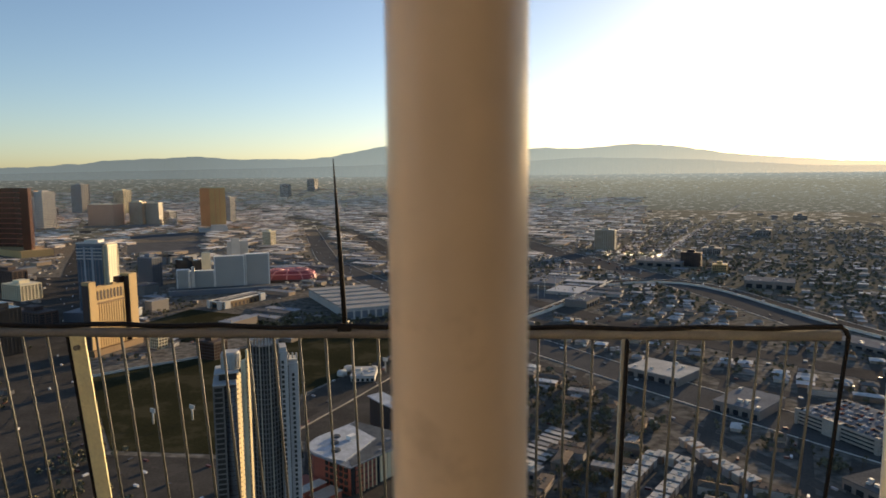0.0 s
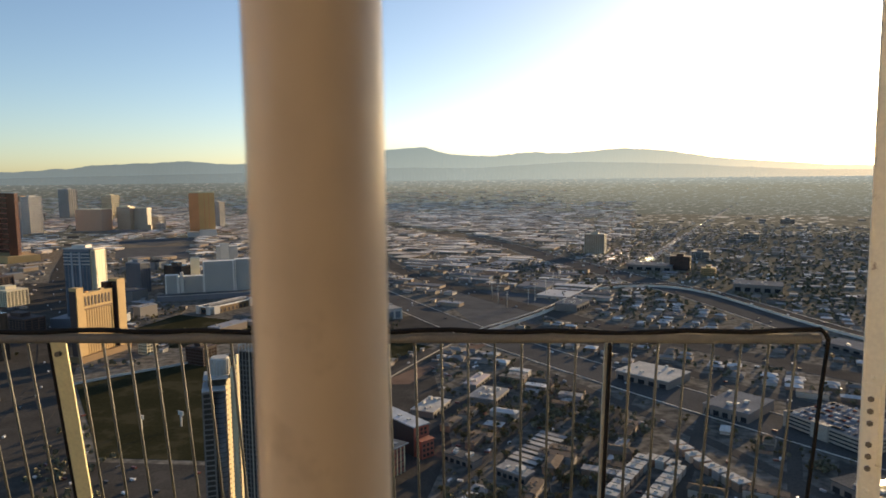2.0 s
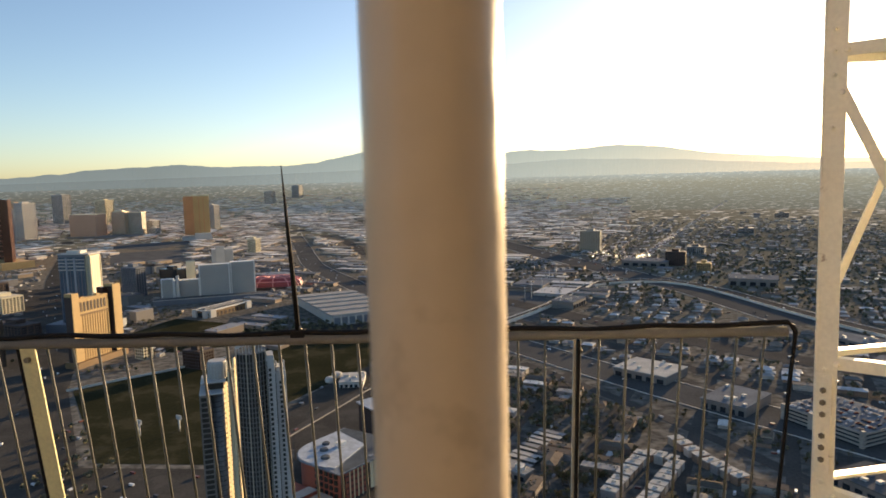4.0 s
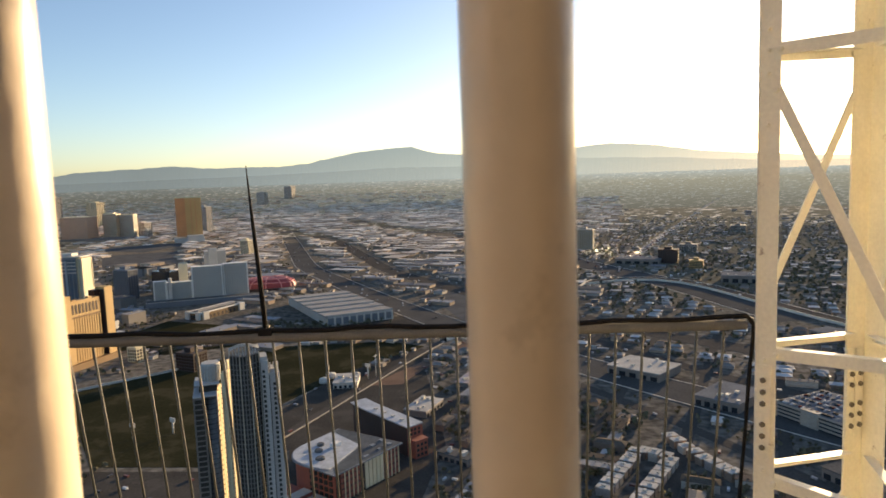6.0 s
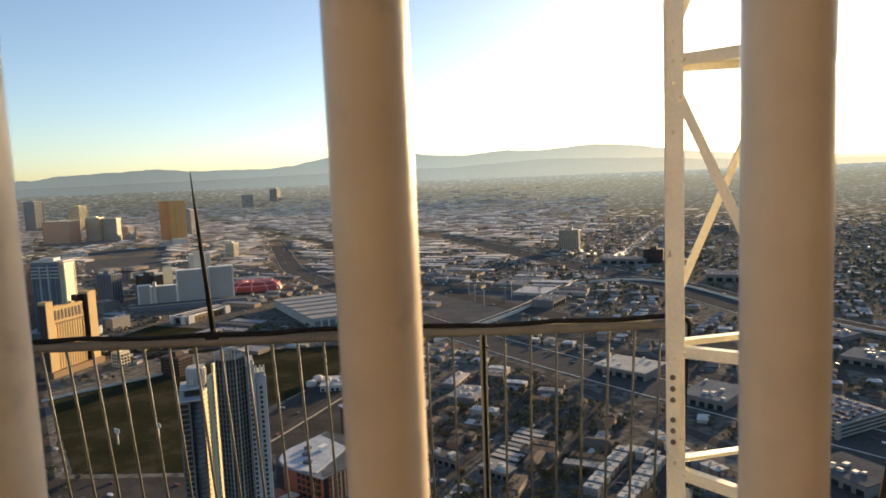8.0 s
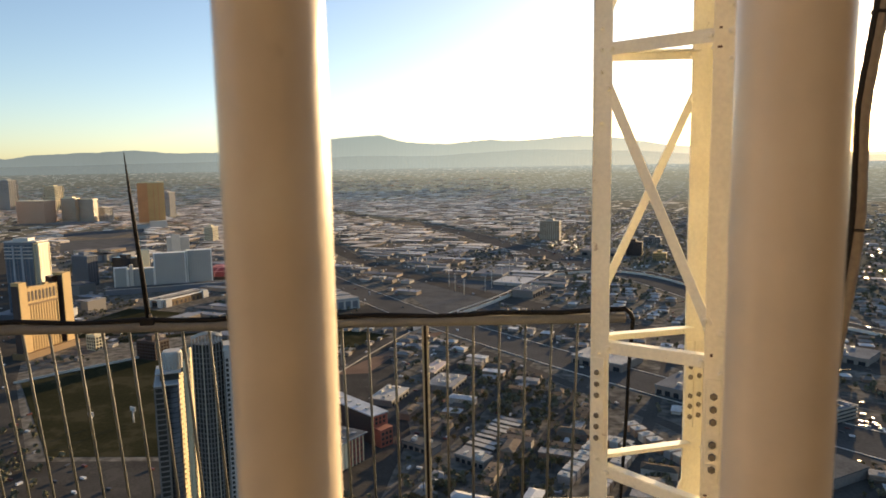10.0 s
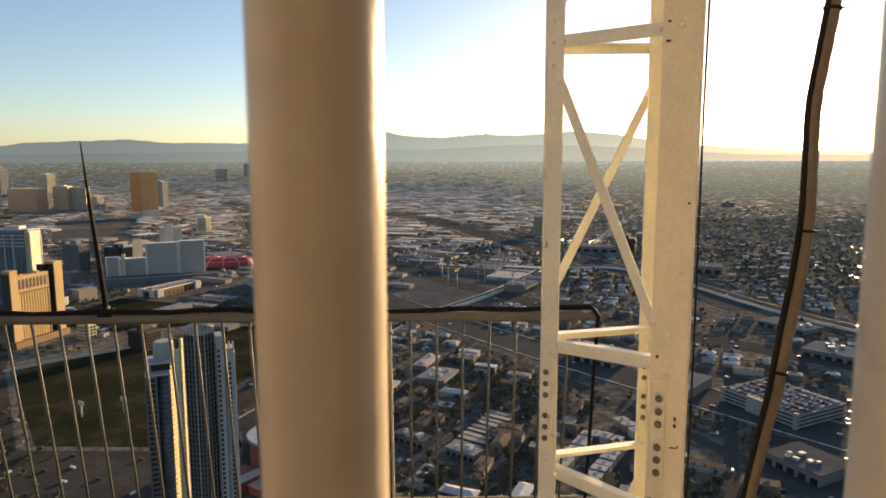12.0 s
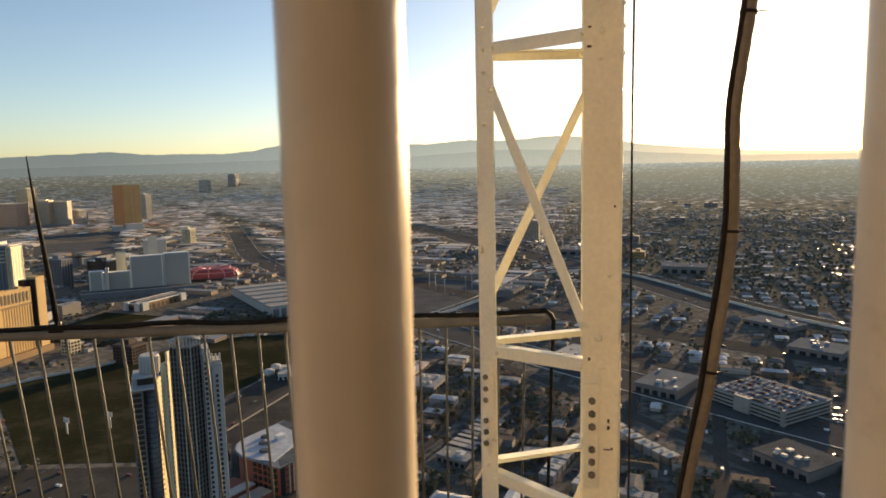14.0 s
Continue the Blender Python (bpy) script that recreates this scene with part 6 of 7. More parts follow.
def courtyard_flats(points, label):
    """White roofed flats in a chain round a planted court."""
    x0, y0 = points[0]
    e = place_thing("courtyard_flats", x0, y0, 0, label, "apartments", radius=8)
    n = 0
    r = random.Random(int(x0))
    for (ax, ay), (bx, by) in zip(points, points[1:]):
        l = math.hypot(bx - ax, by - ay)
        k = max(1, round(l / 11))
        for i in range(k):
            q = (i + 0.5) / k
            cx, cy = ax + (bx - ax) * q, ay + (by - ay) * q
            m = Matrix.Translation((cx - x0, cy - y0, 0)) @ Matrix.Rotation(math.atan2(by - ay, bx - ax), 4, "Z")
            h = 6.0 + 0.5 * (i % 2)
            bm = bmesh.new()
            box(bm, -3.7, 3.7, -5.5, 5.5, -0.3, h, m)
            w = part("unit", bm, M["home_wall"], e)
            bm = bmesh.new()
            box(bm, -4.0, 4.0, -5.8, 5.8, h + 0.01, h + 0.7, m)
            box(bm, -1 + r.uniform(-2, 2), 1, -1, 1 + r.uniform(0, 2), h + 0.7, h + 1.9, m)
            part("roof", bm, M["white_roof"], w, "white flat roof")
            block(cx, cy, 9)


courtyard_flats([(92, 458), (136, 529), (158, 512), (112, 440)], "two storey flats with white roofs round a planted court")
courtyard_flats([(168, 562), (180, 515), (196, 478)], "chain of white roofed flats on a slanting street")
for i in range(9):
    x, y = 33 + 4.3 * i, 516 + 7.9 * i
    e = place_thing("carport", x, y, -36, "long narrow white carport roof on posts", "carport", "rows of carports", 9)
    wide = 2.9 if i % 3 else 2.1
    solid("roof", (-13, 13, -wide, wide, 3.0 + 0.3 * (i % 2), 3.35 + 0.3 * (i % 2)), M["white_roof" if i % 4 else "grey_roof"], e)
    for px in (-11, -4, 4, 11):
        solid("post", (px - 0.15, px + 0.15, -0.15, 0.15, -0.3, 3.0), M["kerb"], e)

rnd = random.Random(11)
HOMES = [apartment_mesh(*a, seed=i) for i, a in enumerate(((24, 10, 6.0, 0), (20, 9, 5.6, 0), (26, 11, 6.4, 1), (15, 9, 3.4, 1), (13, 10, 3.3, 1), (30, 9, 6.2, 0), (17, 11, 3.6, 0)))]
tree_spots = []
STREET_U = -211.0
for k in range(-3, 9):
    u = STREET_U + 76 * k
    ends = [(u * NORTH.x + v * WEST.x, u * NORTH.y + v * WEST.y) for v in (330, 640, 1050)]
    if k in (-3, -2):
        continue
    strip("street", ends, 11, M["asphalt"], "asphalt street between rows of houses", 0.18)
for i in range(2600):
    az, d = rnd.uniform(-12, 40), rnd.uniform(400, 1250)
    x, y = d * math.sin(radians(az)), d * math.cos(radians(az))
    if free(x, y, 1) and (math.sin(x / 37) + math.sin(y / 53 + x / 90) > -0.4):
        tree_spots.append((x, y, rnd.uniform(1.8, 4.2)))
for i in range(420):
    x, y = rnd.uniform(-600, -180), rnd.uniform(950, 1260)
    if free(x, y, 2) and math.sin(x / 29) + math.sin(y / 41) > -0.3:
        tree_spots.append((x, y, rnd.uniform(2.6, 4.6)))
for i in range(150):
    x, y = rnd.uniform(-75, 110), rnd.uniform(425, 760)
    if free(x, y, 1.5):
        tree_spots.insert(0, (x, y, rnd.uniform(3.4, 6.4)))
for i in range(3000):
    az, d = rnd.uniform(-30, 9), 1000 * 2.6 ** rnd.random()
    x, y = d * math.sin(radians(az)), d * math.cos(radians(az))
    if math.sin(x / 83) + math.sin(y / 119 + x / 70) > 0.1 and free(x, y, 2):
        tree_spots.append((x, y, rnd.uniform(2.4, 4.6)))
for k in range(-1, 9):
    for row, du in enumerate((20, 56)):
        for iv in range(20, 58):
            u, v = STREET_U + 76 * k + du + rnd.uniform(-2, 2), iv * 15.5 + rnd.uniform(-1.5, 1.5)
            x, y = u * NORTH.x + v * WEST.x, u * NORTH.y + v * WEST.y
            d, az = math.hypot(x, y), math.degrees(math.atan2(x, y))
            if not (395 < d < 800 and -14 < az < 39):
                continue
            kind = rnd.randrange(7)
            if not free(x, y, 9):
                continue
            if rnd.random() < 0.25 or math.hypot(x - 85, y - 615) < 42:
                for q in range(5):
                    tree_spots.append((x + rnd.uniform(-9, 9), y + rnd.uniform(-9, 9), rnd.uniform(2.6, 5.5)))
                continue
            for q in range(rnd.choice((2, 3, 4, 5))):
                tree_spots.append((x + rnd.uniform(-18, 18), y + rnd.uniform(-12, 12), rnd.uniform(2.6, 5.5)))
            if d > 780:
                continue
            e = new("apartment_house", HOMES[kind][0])
            e.matrix_basis = pose(x, y, -0.2, 0, 0, -GRID + rnd.uniform(-1.5, 1.5) + rnd.choice((0, 180, 0, 180, 90)))
            flat = kind in (0, 1, 5, 6)
            tagged(e, "small stucco apartment house with a %s roof" % ("flat pale" if flat else "low hipped"), "house", "houses below the tower")
            ro = new("roof", HOMES[kind][1])
            ro.parent = e


class Boxes:
    """Many simple buildings gathered into one mesh: walls and roof slabs are separate islands."""

    def __init__(self):
        self.v, self.f, self.m = [], [], []

    def add(self, x, y, w, d, h, turn, roof=True):
        c, s = math.cos(turn), math.sin(turn)

        def put(w, d, z0, z1, mi):
            b = len(self.v)
            for z in (z0, z1):
                for i, j in ((-1, -1), (1, -1), (1, 1), (-1, 1)):
                    px, py = i * w / 2, j * d / 2
                    self.v.append(valley(x + px * c - py * s, y + px * s + py * c, z)[0][:])
            self.f += [(b + 4, b + 5, b + 6, b + 7), (b, b + 1, b + 5, b + 4), (b + 1, b + 2, b + 6, b + 5), (b + 2, b + 3, b + 7, b + 6), (b + 3, b, b + 4, b + 7)]
            self.m += [mi] * 5

        put(w, d, -3, h, 0)
        if roof:
            put(w + 1.0, d + 1.0, h + 0.05, h + 0.9, 1)

    def finish(self, name, mats, label, category):
        me = bpy.data.meshes.new(name)
        me.from_pydata(self.v, [], self.f)
        for m in mats:
            me.materials.append(m)
        me.polygons.foreach_set("material_index", self.m)
        tagged(mesh_ob(name, me, None), label, category, kind="stuff")


sheds, homes, far_town, outer = Boxes(), Boxes(), Boxes(), Boxes()
TURN = -radians(GRID)


def unit_mesh(name, lo, hi, material):
    bm = bmesh.new()
    box(bm, -0.5, 0.5, -0.5, 0.5, lo, hi)
    me = bpy.data.meshes.new(name)
    bm.to_mesh(me)
    bm.free()
    me.materials.append(material)
    return me


WALLS, ROOF, UNIT = unit_mesh("wall", -0.3, 1.0, M["yard_wall"]), unit_mesh("roof", 0, 1, M["yard_roof"]), unit_mesh("roof_unit", 0, 1, M["kerb"])
shops = 0


def shop(x, y, w, d, h, turn):
    """A warehouse or shop: walls, an overhanging flat roof and a few roof units."""
    global shops
    shops += 1
    e = empty("warehouse", x, y, 0, math.degrees(turn))
    tagged(e, "flat roofed block warehouse in a row of sheds" if w * d > 700 else "small flat roofed block shop", "warehouse", "warehouses by the freeway")
    for me, s, at in ((WALLS, (w, d, h), (0, 0, 0)), (ROOF, (w + 1, d + 1, 0.8), (0, 0, h + 0.05))):
        o = new(me.name.split(".")[0], me)
        o.parent, o.scale, o.location = e, s, at
    for i in range(rnd.randrange(1, 4)):
        o = new("roof_unit", UNIT)
        o.parent, o.scale = e, (rnd.uniform(1.5, 4), rnd.uniform(1.5, 4), rnd.uniform(0.8, 2))
        o.location = (rnd.uniform(-0.4, 0.4) * w, rnd.uniform(-0.4, 0.4) * d, h + 0.85)


HOME_WALLS, HOME_ROOF = unit_mesh("wall", -0.3, 1.0, M["home_wall"]), None


def hip_mesh():
    """A low hipped roof over a unit square."""
    bm = bmesh.new()
    v = [bm.verts.new(p) for p in ((-0.54, -0.55, 0), (0.54, -0.55, 0), (0.54, 0.55, 0), (-0.54, 0.55, 0), (-0.2, 0, 1), (0.2, 0, 1))]
    for f in ((0, 1, 5, 4), (1, 2, 5), (2, 3, 4, 5), (3, 0, 4), (3, 2, 1, 0)):
        bm.faces.new([v[k] for k in f])
    me = bpy.data.meshes.new("roof")
    bm.to_mesh(me)
    bm.free()
    me.materials.append(M["house_roof"])
    return me


HOME_ROOF = hip_mesh()
cottages = 0


def put_home(x, y, w, d, h, turn):
    global cottages
    if math.hypot(x, y) > 1300 or cottages >= 295:
        homes.add(x, y, w, d, h, turn)
        return
    cottages += 1
    e = empty("suburban_house", x, y, 0, math.degrees(turn))
    tagged(e, "low stucco house with a hipped shingle roof", "house", "houses of the suburb")
    for me, s, at in ((HOME_WALLS, (w, d, h), (0, 0, 0)), (HOME_ROOF, (w, d, 1.8), (0, 0, h))):
        o = new(me.name.split(".")[0], me)
        o.parent, o.scale, o.location = e, s, at


def put_shed(far, x, y, w, d, h, turn):
    if math.hypot(x, y) < 1900 and shops < 295:
        shop(x, y, w, d, h, turn)
    else:
        far.add(x, y, w, d, h, turn)



def zone(x, y, d, az):
    if d < 800 and az > -14:
        return ""
    if -19 < az < 8 + 3 * math.sin(d / 170) + 2 * math.sin(d / 61) and 1000 < d < 4600:
        return "industry"
    if az <= -14 and d < 4200:
        return "strip"
    if d > 4200:
        return "far"
    return "homes"


# sheds: big flat roofs in rows between service streets
for iu in range(-50, 60):
    for iv in range(6, 90):
        u = iu * 70 + (iu // 3) * 16 + rnd.uniform(-5, 5)
        v = iv * 84 + (iu % 5) * 18 + rnd.uniform(-6, 6)
        x, y = u * NORTH.x + v * WEST.x, u * NORTH.y + v * WEST.y
        d, az = math.hypot(x, y), math.degrees(math.atan2(x, y))
        if abs(az) > 44:
            continue
        z = zone(x, y, d, az)
        if z == "industry" and rnd.random() < 0.93:
            kind = rnd.random()
            far_out = 1.0 if d < 2200 else 1.3
            if kind < 0.14:
                parts_ = [(0, rnd.uniform(-6, 6), rnd.uniform(52, 70), rnd.uniform(48, 72))]
            elif kind < 0.62:
                k = rnd.choice((2, 2, 3))
                parts_ = [(rnd.uniform(-8, 8), (i - (k - 1) / 2) * 84 / k, rnd.uniform(50, 88) * far_out, 84 / k * rnd.uniform(0.38, 0.72)) for i in range(k)]
            elif kind < 0.76:
                parts_ = [(rnd.uniform(-10, 10), sy * 21, rnd.uniform(40, 86), rnd.uniform(14, 22)) for sy in (-1, 1)]
            elif kind < 0.90:
                parts_ = [(sx * 18, sy * 20 + rnd.uniform(-4, 4), rnd.uniform(18, 30), rnd.uniform(12, 30)) for sx in (-1, 1) for sy in (-1, 1)]
            else:
                parts_ = []
            for du, dv, w, dd in parts_:
                px, py = x + du * NORTH.x + dv * WEST.x, y + du * NORTH.y + dv * WEST.y
                if free(px, py, 12):
                    put_shed(outer if d > 1800 + rnd.uniform(-300, 300) else sheds, px, py, w, dd, rnd.uniform(4.5, 7.5) if d < 1700 else rnd.uniform(2.5, 5), TURN + rnd.choice((0, 0, 0.05, -0.06)))
                    for _ in range(rnd.randrange(5) if 1400 < d < 1700 else 0):
                        sheds.add(px + rnd.uniform(-14, 14), py + rnd.uniform(-14, 14), rnd.uniform(3, 7), rnd.uniform(3, 7), rnd.uniform(10.2, 12.5), TURN, roof=False)
        elif z == "strip" and rnd.random() < 0.62:
            for _ in range(2):
                px, py = x + rnd.uniform(-25, 25), y + rnd.uniform(-30, 30)
                w, dd = rnd.uniform(16, 46), rnd.uniform(18, 56)
                if free(px, py, 20):
                    put_shed(outer if d > 2000 else sheds, px, py, w, dd, rnd.choice((5, 6, 8, 10, 14, 20) if d < 2000 else (3, 4, 5, 8)), TURN)
        elif z == "homes" and rnd.random() < 0.09:
            if free(x, y, 24):
                put_shed(sheds, x, y, rnd.uniform(18, 38), rnd.uniform(14, 28), rnd.uniform(4, 7), TURN)
for i in range(2600):
    az, d = rnd.uniform(-40, 12), rnd.uniform(820, 2700)
    x, y = d * math.sin(radians(az)), d * math.cos(radians(az))
    if free(x, y, 4):
        sheds.add(x, y, rnd.uniform(3, 14), rnd.uniform(3, 10), rnd.uniform(2, 5), TURN + rnd.choice((0, 0.2)), roof=rnd.random() < 0.5)
for i in range(60):
    az, d = rnd.uniform(-42, -31), rnd.uniform(400, 900)
    x, y = d * math.sin(radians(az)), d * math.cos(radians(az))
    for q in range(6):
        px, py = x + rnd.uniform(-20, 20), y + rnd.uniform(-20, 20)
        if free(px, py, 2):
            tree_spots.append((px, py, rnd.uniform(2.5, 4.5)))
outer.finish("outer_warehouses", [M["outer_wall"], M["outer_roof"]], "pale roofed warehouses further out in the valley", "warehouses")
sheds.finish("warehouses", [M["shop_wall"], M["shop_roof"]], "rows of flat roofed warehouses and shops", "warehouses")

# trees on the lots before the exhibition hall and the hotels
for i in range(420):
    x, y = rnd.uniform(-420, -120), rnd.uniform(960, 1170)
    if inside(HALL_LOT, x, y) or free(x, y, 1):
        tree_spots.append((x, y, rnd.uniform(2.6, 5.2)))
for i in range(160):
    x, y = rnd.uniform(-720, -400), rnd.uniform(690, 960)
    if not inside(FIELD, x, y):
        tree_spots.append((x, y, rnd.uniform(2.6, 4.6)))

# homes among trees
iu_step, iv_step = 25, 19
for iu in range(-40, 230):
    for iv in range(18, 230):
        u, v = iu * iu_step + (iu // 2) * 14, iv * iv_step + (iv // 9) * 20
        x, y = u * NORTH.x + v * WEST.x, u * NORTH.y + v * WEST.y
        x, y = x + 14 * math.sin(y / 130) + 9 * math.sin(x / 61 + y / 77), y + 14 * math.sin(x / 110) + rnd.uniform(-5, 5)
        d, az = math.hypot(x, y), math.degrees(math.atan2(x, y))
        if abs(az) > 43 or d > (3300 if az > 7 else 4300) + rnd.uniform(-500, 300) or zone(x, y, d, az) != "homes":
            continue
        wood = max(0.0, min(1.0, (az - 9 + rnd.uniform(-5, 5)) / 9)) if d > 1300 else 0.0
        if rnd.random() < 0.09 + 0.09 * wood:
            if free(x, y, 4):
                tree_spots.append((x, y, rnd.uniform(3, 6)))
            continue
        if not free(x, y, 9):
            continue
        if rnd.random() < 0.45 * wood:
            continue
        put_home(x + rnd.uniform(-2, 2), y + rnd.uniform(-2, 2), rnd.uniform(11, 19), rnd.uniform(10, 16), rnd.uniform(2.8, 4.4), TURN)
        if rnd.random() < 0.5 + 0.35 * wood:
            tree_spots.append((x + rnd.uniform(-12, 12), y + rnd.uniform(-12, 12), rnd.uniform(2.6, 5.5)))
            if rnd.random() < 0.4 * wood:
                tree_spots.append((x + rnd.uniform(-14, 14), y + rnd.uniform(-14, 14), rnd.uniform(2.6, 5)))
for i in range(2500):
    az, d = rnd.uniform(6, 42) + rnd.uniform(-4, 4), 1250 * (3300 / 1250) ** rnd.random()
    x, y = d * math.sin(radians(az)), d * math.cos(radians(az))
    if free(x, y, 3):
        tree_spots.append((x, y, rnd.uniform(3, 6)))
homes.finish("suburb_houses", [M["shop_wall"], M["suburb_roof"]], "low suburban houses among trees", "houses")

# the far town thins out towards the hills
for i in range(5600):
    az = rnd.uniform(-42, 42)
    d = 4000 * (15000 / 4000) ** (rnd.random() ** 1.2)
    x, y = d * math.sin(radians(az)), d * math.cos(radians(az))
    q = d / 4200
    if az > 6 + rnd.uniform(-3, 3):
        continue
    if rnd.random() < (0.62 if az < 9 else 0.22):
        far_town.add(x, y, rnd.uniform(22, 64) * q ** 0.7, rnd.uniform(20, 56) * q ** 0.7, rnd.uniform(3, 8) * q ** 0.6, TURN)
    else:
        tree_spots.append((x, y, rnd.uniform(3, 6) * q ** 0.8))
far_town.finish("distant_town", [M["far_wall"], M["far_roof"]], "distant low town fading into the valley", "town")


# broad stores, yards and depots that stand out further away
broad = Boxes()
for i in range(1900):
    az = rnd.uniform(-40, 13)
    d = 2500 * (6500 / 2500) ** rnd.random()
    x, y = d * math.sin(radians(az)), d * math.cos(radians(az))
    q = (d / 2600) ** 0.8
    if free(x, y, 30):
        broad.add(x, y, rnd.uniform(18, 52) * q, rnd.uniform(16, 46) * q, rnd.uniform(5, 7) * q ** 0.5, TURN)
broad.finish("distant_depots", [M["far_wall"], M["broad_roof"]], "broad pale and dark roofed depots far out in the valley", "depots")


def tree_stuff(name, spots, leaves, label, seed):
    """Crowns of many leaf clumps: loose flat tufts spread through an uneven crown over a short trunk."""
    rs = np.random.RandomState(seed)
    verts, faces = [], []
    for x, y, r in spots:
        p, k = valley(x, y)
        r *= k
        n = leaves
        dirs = rs.normal(size=(n, 3))
        dirs /= np.linalg.norm(dirs, axis=1)[:, None]
        c = dirs * (r * 0.62 * rs.uniform(0.4, 1.0, (n, 1))) * np.array([1, 1, 0.85]) + np.array([p.x, p.y, p.z + r * 0.95])
        a = rs.normal(size=(n, 3))
        a /= np.linalg.norm(a, axis=1)[:, None]
        b = np.cross(a, rs.normal(size=(n, 3)))
        b /= np.linalg.norm(b, axis=1)[:, None]
        s = r * rs.uniform(0.25, 0.5, (n, 1))
        base = len(verts)
        quad = np.stack([c - a * s, c + b * s * 0.8, c + a * s, c - b * s * 0.8], 1).reshape(-1, 3)
        verts += quad.tolist()
        faces += [(base + 4 * i, base + 4 * i + 1, base + 4 * i + 2, base + 4 * i + 3) for i in range(n)]
    me = bpy.data.meshes.new(name)
    me.from_pydata(verts, [], faces)
    tagged(mesh_ob(name, me, M["hazy_leaf"]), label, "trees", kind="stuff")


def near_tree_meshes(seed, palm):
    r = random.Random(seed)
    bt, bc = bmesh.new(), bmesh.new()
    if palm:
        tube(bt, [(0, 0, 0), (0.1, 0.05, 4), (0.25, 0.1, 9)], [0.35, 0.25, 0.2], 6)
        for i in range(22):
            a, dr = r.uniform(0, 6.28), r.uniform(-0.9, 0.7)
            o = Vector((0.25, 0.1, 9))
            d = Vector((math.cos(a), math.sin(a), dr)).normalized()
            s = Vector((-d.y, d.x, 0)) * 0.35
            t1, t2 = o + d * 1.5 + Vector((0, 0, 0.1)), o + d * 2.9 + Vector((0, 0, -0.9))
            v = [bc.verts.new(q) for q in (o, t1 - s, t1 + s, t2)]
            bc.faces.new((v[0], v[1], v[3], v[2]))
    else:
        tube(bt, [(0, 0, 0), (0.1, 0, 1.6), (0.2, 0.1, 3.2)], [0.35, 0.28, 0.16], 6)
        for i in range(5):
            a = r.uniform(0, 6.28)
            tube(bt, [(0.1, 0, 1.8), (0.1 + 1.4 * math.cos(a), 1.4 * math.sin(a), 3.6)], [0.16, 0.06], 5)
        lobes = [Vector((r.uniform(-1.6, 1.6), r.uniform(-1.6, 1.6), r.uniform(3.2, 5.6))) for _ in range(8)]
        for i in range(150):
            c = r.choice(lobes) + Vector((r.gauss(0, 0.75), r.gauss(0, 0.75), r.gauss(0, 0.6)))
            a = Vector((r.gauss(0, 1), r.gauss(0, 1), r.gauss(0, 1))).normalized()
            b = a.cross(Vector((r.gauss(0, 1), r.gauss(0, 1), r.gauss(0, 1)))).normalized()
            s = r.uniform(0.3, 0.65)
            bc.faces.new([bc.verts.new(q) for q in (c - a * s, c + b * s, c + a * s, c - b * s)])
    res = []
    for nm, b, mt in (("trunk", bt, M["trunk"]), ("crown", bc, M["leaf"])):
        me = bpy.data.meshes.new(nm)
        b.to_mesh(me)
        b.free()
        me.materials.append(mt)
        res.append(me)
    return res


TREES = [near_tree_meshes(21 + i, i == 3) for i in range(4)]
placed = 0
rest = []
for x, y, r in tree_spots:
    d = math.hypot(x, y)
    if any((x - bx) ** 2 + (y - by) ** 2 < (br * 0.75) ** 2 for bx, by, br in BLOCKED) or (d < 3000 and near_road(x, y, 2)):
        continue
    if d < 720 and placed < 280:
        k = rnd.choice((0, 0, 1, 1, 2, 2, 3))
        e = empty("palm_tree" if k == 3 else "street_tree", x, y, -0.1, rnd.uniform(0, 360))
        s = r / 4.2
        e.scale = (s, s, s * rnd.uniform(0.85, 1.2))
        tagged(e, "slim palm with a tuft of drooping fronds" if k == 3 else "dusty green street tree between houses", "tree", "trees below the tower")
        for nm, me in zip(("trunk", "crown"), TREES[k]):
            o = new(nm, me)
            o.parent = e
        placed += 1
    else:
        rest.append((x, y, r))
tree_stuff("suburb_trees", [t for t in rest if math.hypot(t[0], t[1]) < 2000], 26, "dense dark green suburban trees", 1)
tree_stuff("distant_trees", [t for t in rest if math.hypot(t[0], t[1]) >= 2000], 10, "dark green trees spread over the far valley", 2)


# parked and driving cars, too small to tell apart
cars = Boxes()
for pts, wdt in ROADS:
    for (x0, y0), (x1, y1) in zip(pts, pts[1:]):
        if math.hypot(x0, y0) > 2600:
            continue
        for _ in range(2):
            if rnd.random() < 0.55:
                q, o = rnd.random(), rnd.choice((-0.3, -0.15, 0.15, 0.3)) * wdt
                dx, dy = x1 - x0, y1 - y0
                l = math.hypot(dx, dy)
                lift = 4.0 if wdt == 11 else 4.0 if wdt == 24 else 0.2
                cars.add(x0 + dx * q - dy / l * o, y0 + dy * q + dx / l * o, 4.6, 1.9, lift + 1.5, math.atan2(dy, dx), roof=False)
for i in range(900):
    x, y = rnd.uniform(-500, 420), rnd.uniform(400, 1500)
    if free(x, y, 3):
        cars.add(x, y, 4.6, 1.9, 1.5, TURN + rnd.choice((0, 1.57)), roof=False)
for i in range(500):
    q = rnd.random() ** 1.5
    x, y = 430 + 830 * q + rnd.gauss(0, 10), 1760 + 1890 * q + rnd.gauss(0, 5)
    cars.add(x, y, 5.2, 2.2, 1.8, TURN, roof=False)
for i in range(260):
    x, y = rnd.uniform(330, 450), rnd.uniform(1800, 2060)
    if free(x, y, 2):
        cars.add(x, y, 5.2, 2.2, 1.8, TURN, roof=False)
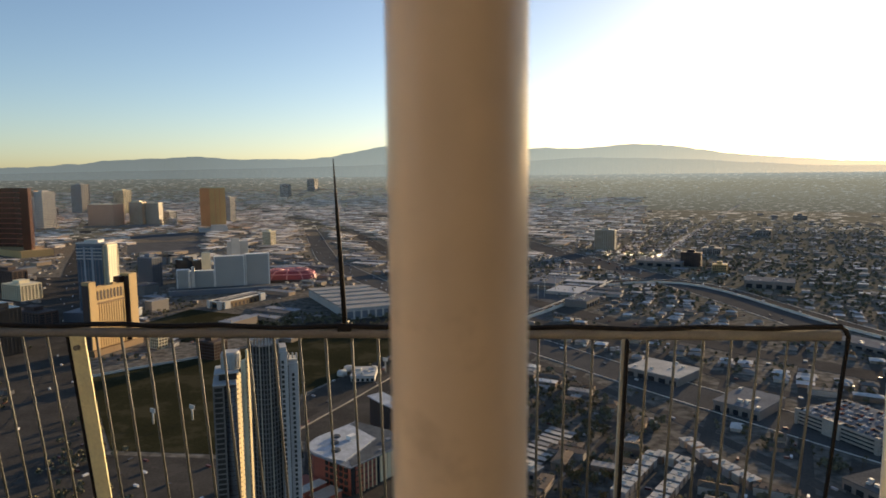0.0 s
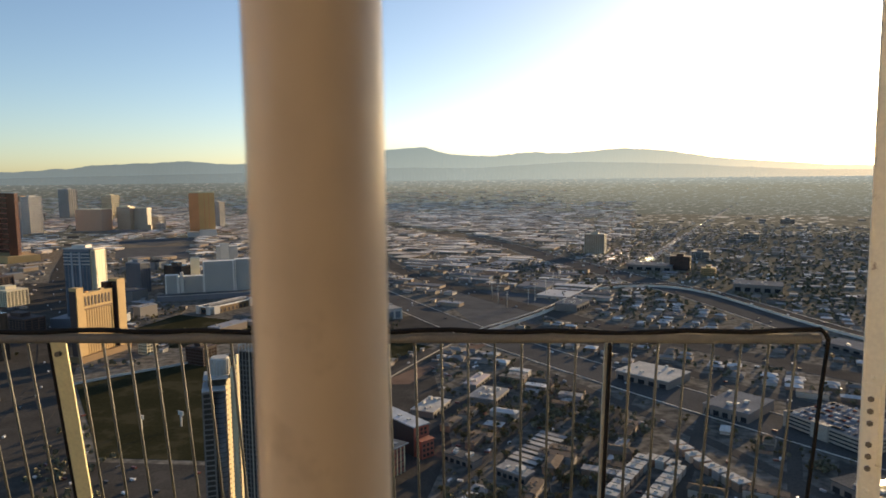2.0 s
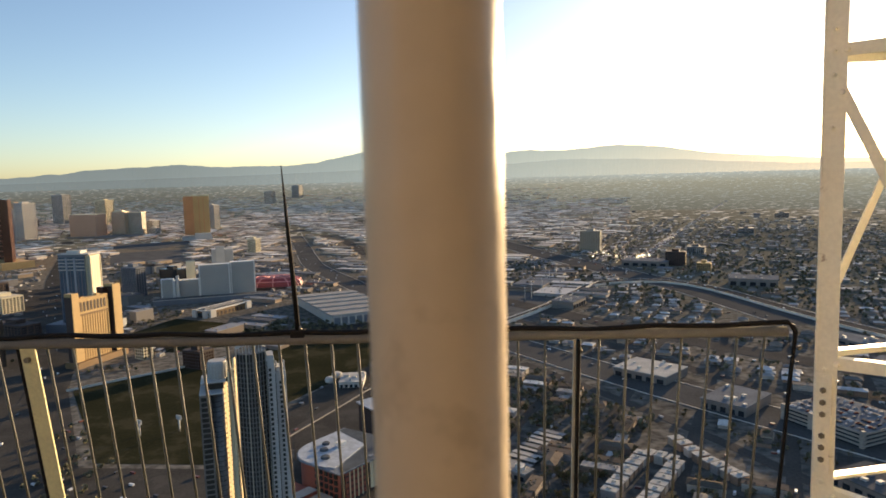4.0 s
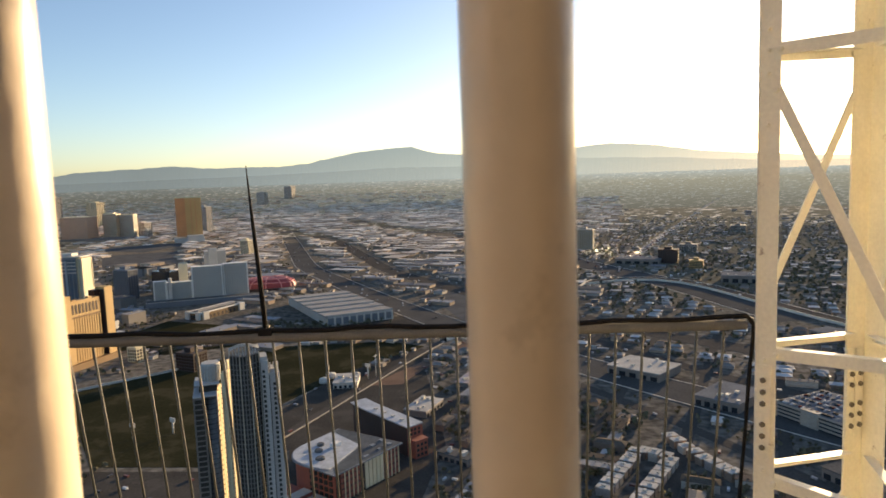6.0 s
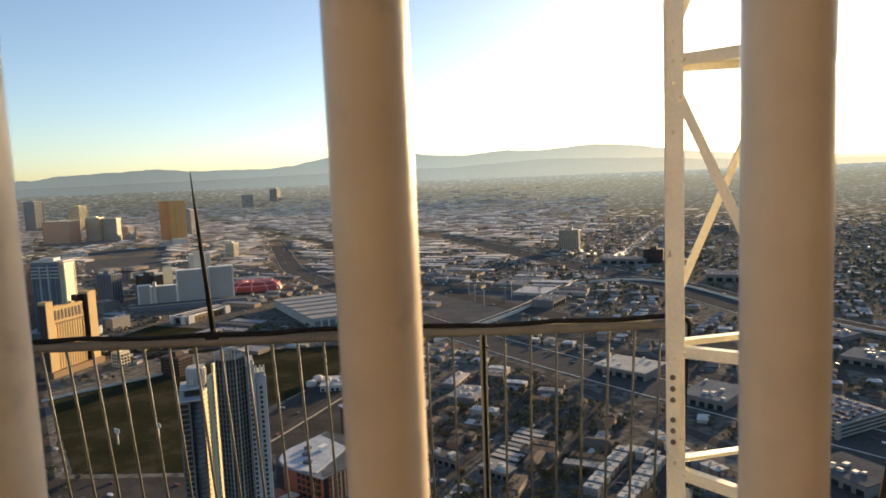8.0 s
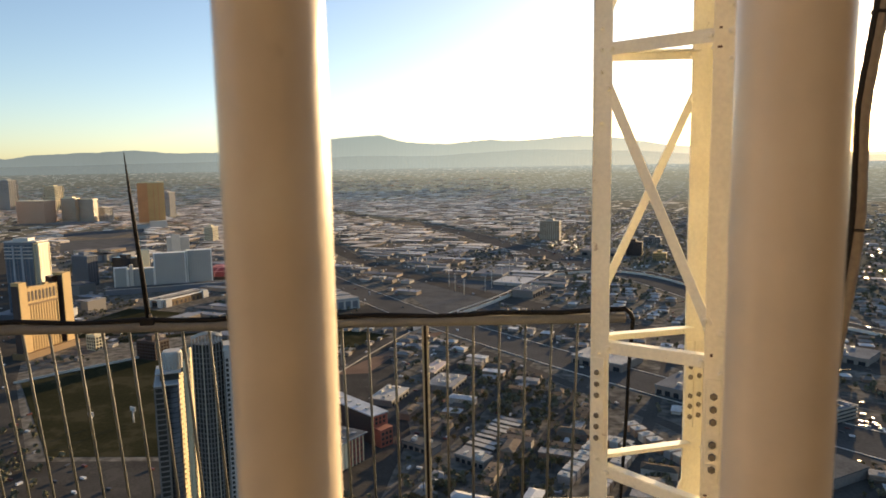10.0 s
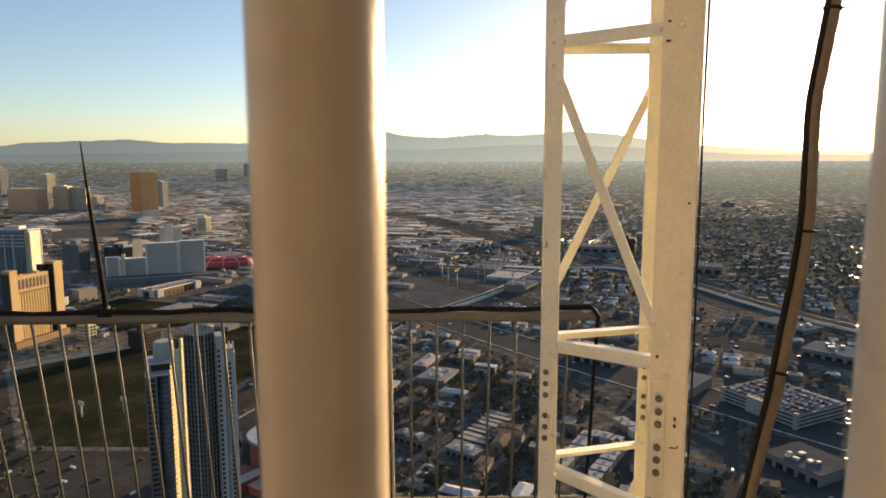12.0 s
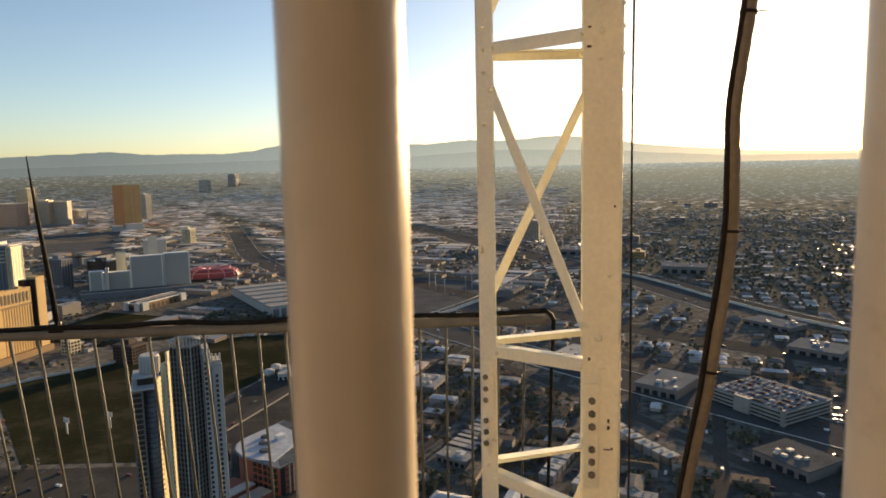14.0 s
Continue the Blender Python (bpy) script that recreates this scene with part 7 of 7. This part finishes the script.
# cars strewn regardless of streets, added to carry sun glints
for i in range(420):
    az, d = rnd.uniform(6, 40), 1500 * 2.1 ** rnd.random()
    cars.add(d * math.sin(radians(az)), d * math.cos(radians(az)), 5.0, 2.2, 3.6, TURN, roof=False)
for i in range(9):
    for k in range(14):
        if rnd.random() < 0.3:
            u, v = -40 + 6.2 * k, -30 + 7.4 * i
            cars.add(389 + u * 0.72 + v * 0.69, 535 - u * 0.69 * 0.6 + v * 0.5, 4.2, 1.7, 1.5, -0.75, roof=False)
for i in range(0, len(cars.v) - 8, 8):
    p = Vector(cars.v[i + 4])
    if p.y > 1600 and p.x > 250:
        # sloping panes and panels aimed to glint the sun at the camera; larger and closer aimed by the avenue
        yard = 330 < p.x < 500 and 1740 < p.y < 2080
        spread, size = (0.45, 1.5) if yard else (1.0, 1.0)
        nrm = (sun_way + (Vector((0, 0, EYE)) - p).normalized()).normalized() + spread * Vector((rnd.gauss(0, 0.42), rnd.gauss(0, 0.42), rnd.gauss(0, 0.25)))
        nrm = nrm.normalized()
        s = nrm.cross(Vector((0.3, 0.2, 1))).normalized()
        u = s.cross(nrm)
        b0 = len(cars.v)
        cars.v += [(p + s * sx * 0.85 * size + u * su * 0.55 * size + Vector((0, 0, 0.5)))[:] for sx, su in ((-1, -1), (1, -1), (1, 1), (-1, 1))]
        cars.f.append((b0, b0 + 1, b0 + 2, b0 + 3))
        cars.m.append(1)
cars.finish("cars", [M["car"], M["windscreen"]], "small parked and moving cars on the streets", "cars")


# power poles beside the tracks
for i, (x, y, h) in enumerate(((40, 1230, 34), (55, 1190, 30), (30, 1280, 36), (110, 1250, 34), (135, 1300, 34), (95, 1215, 30), (160, 1390, 34), (-110, 770, 26))):
    e = place_thing("power_pole", x, y, 20 + i * 7, "tall pale steel power pole with crossarms", "pole", "poles by the tracks", 3)
    bm = bmesh.new()
    tube(bm, [(0, 0, 0), (0, 0, h)], [0.8, 0.45], 6)
    part("mast", bm, M["white_wall"], e)
    for z in (h - 2, h - 7):
        bm = bmesh.new()
        box(bm, -4, 4, -0.3, 0.3, z, z + 0.6)
        part("crossarm", bm, M["white_wall"], e)
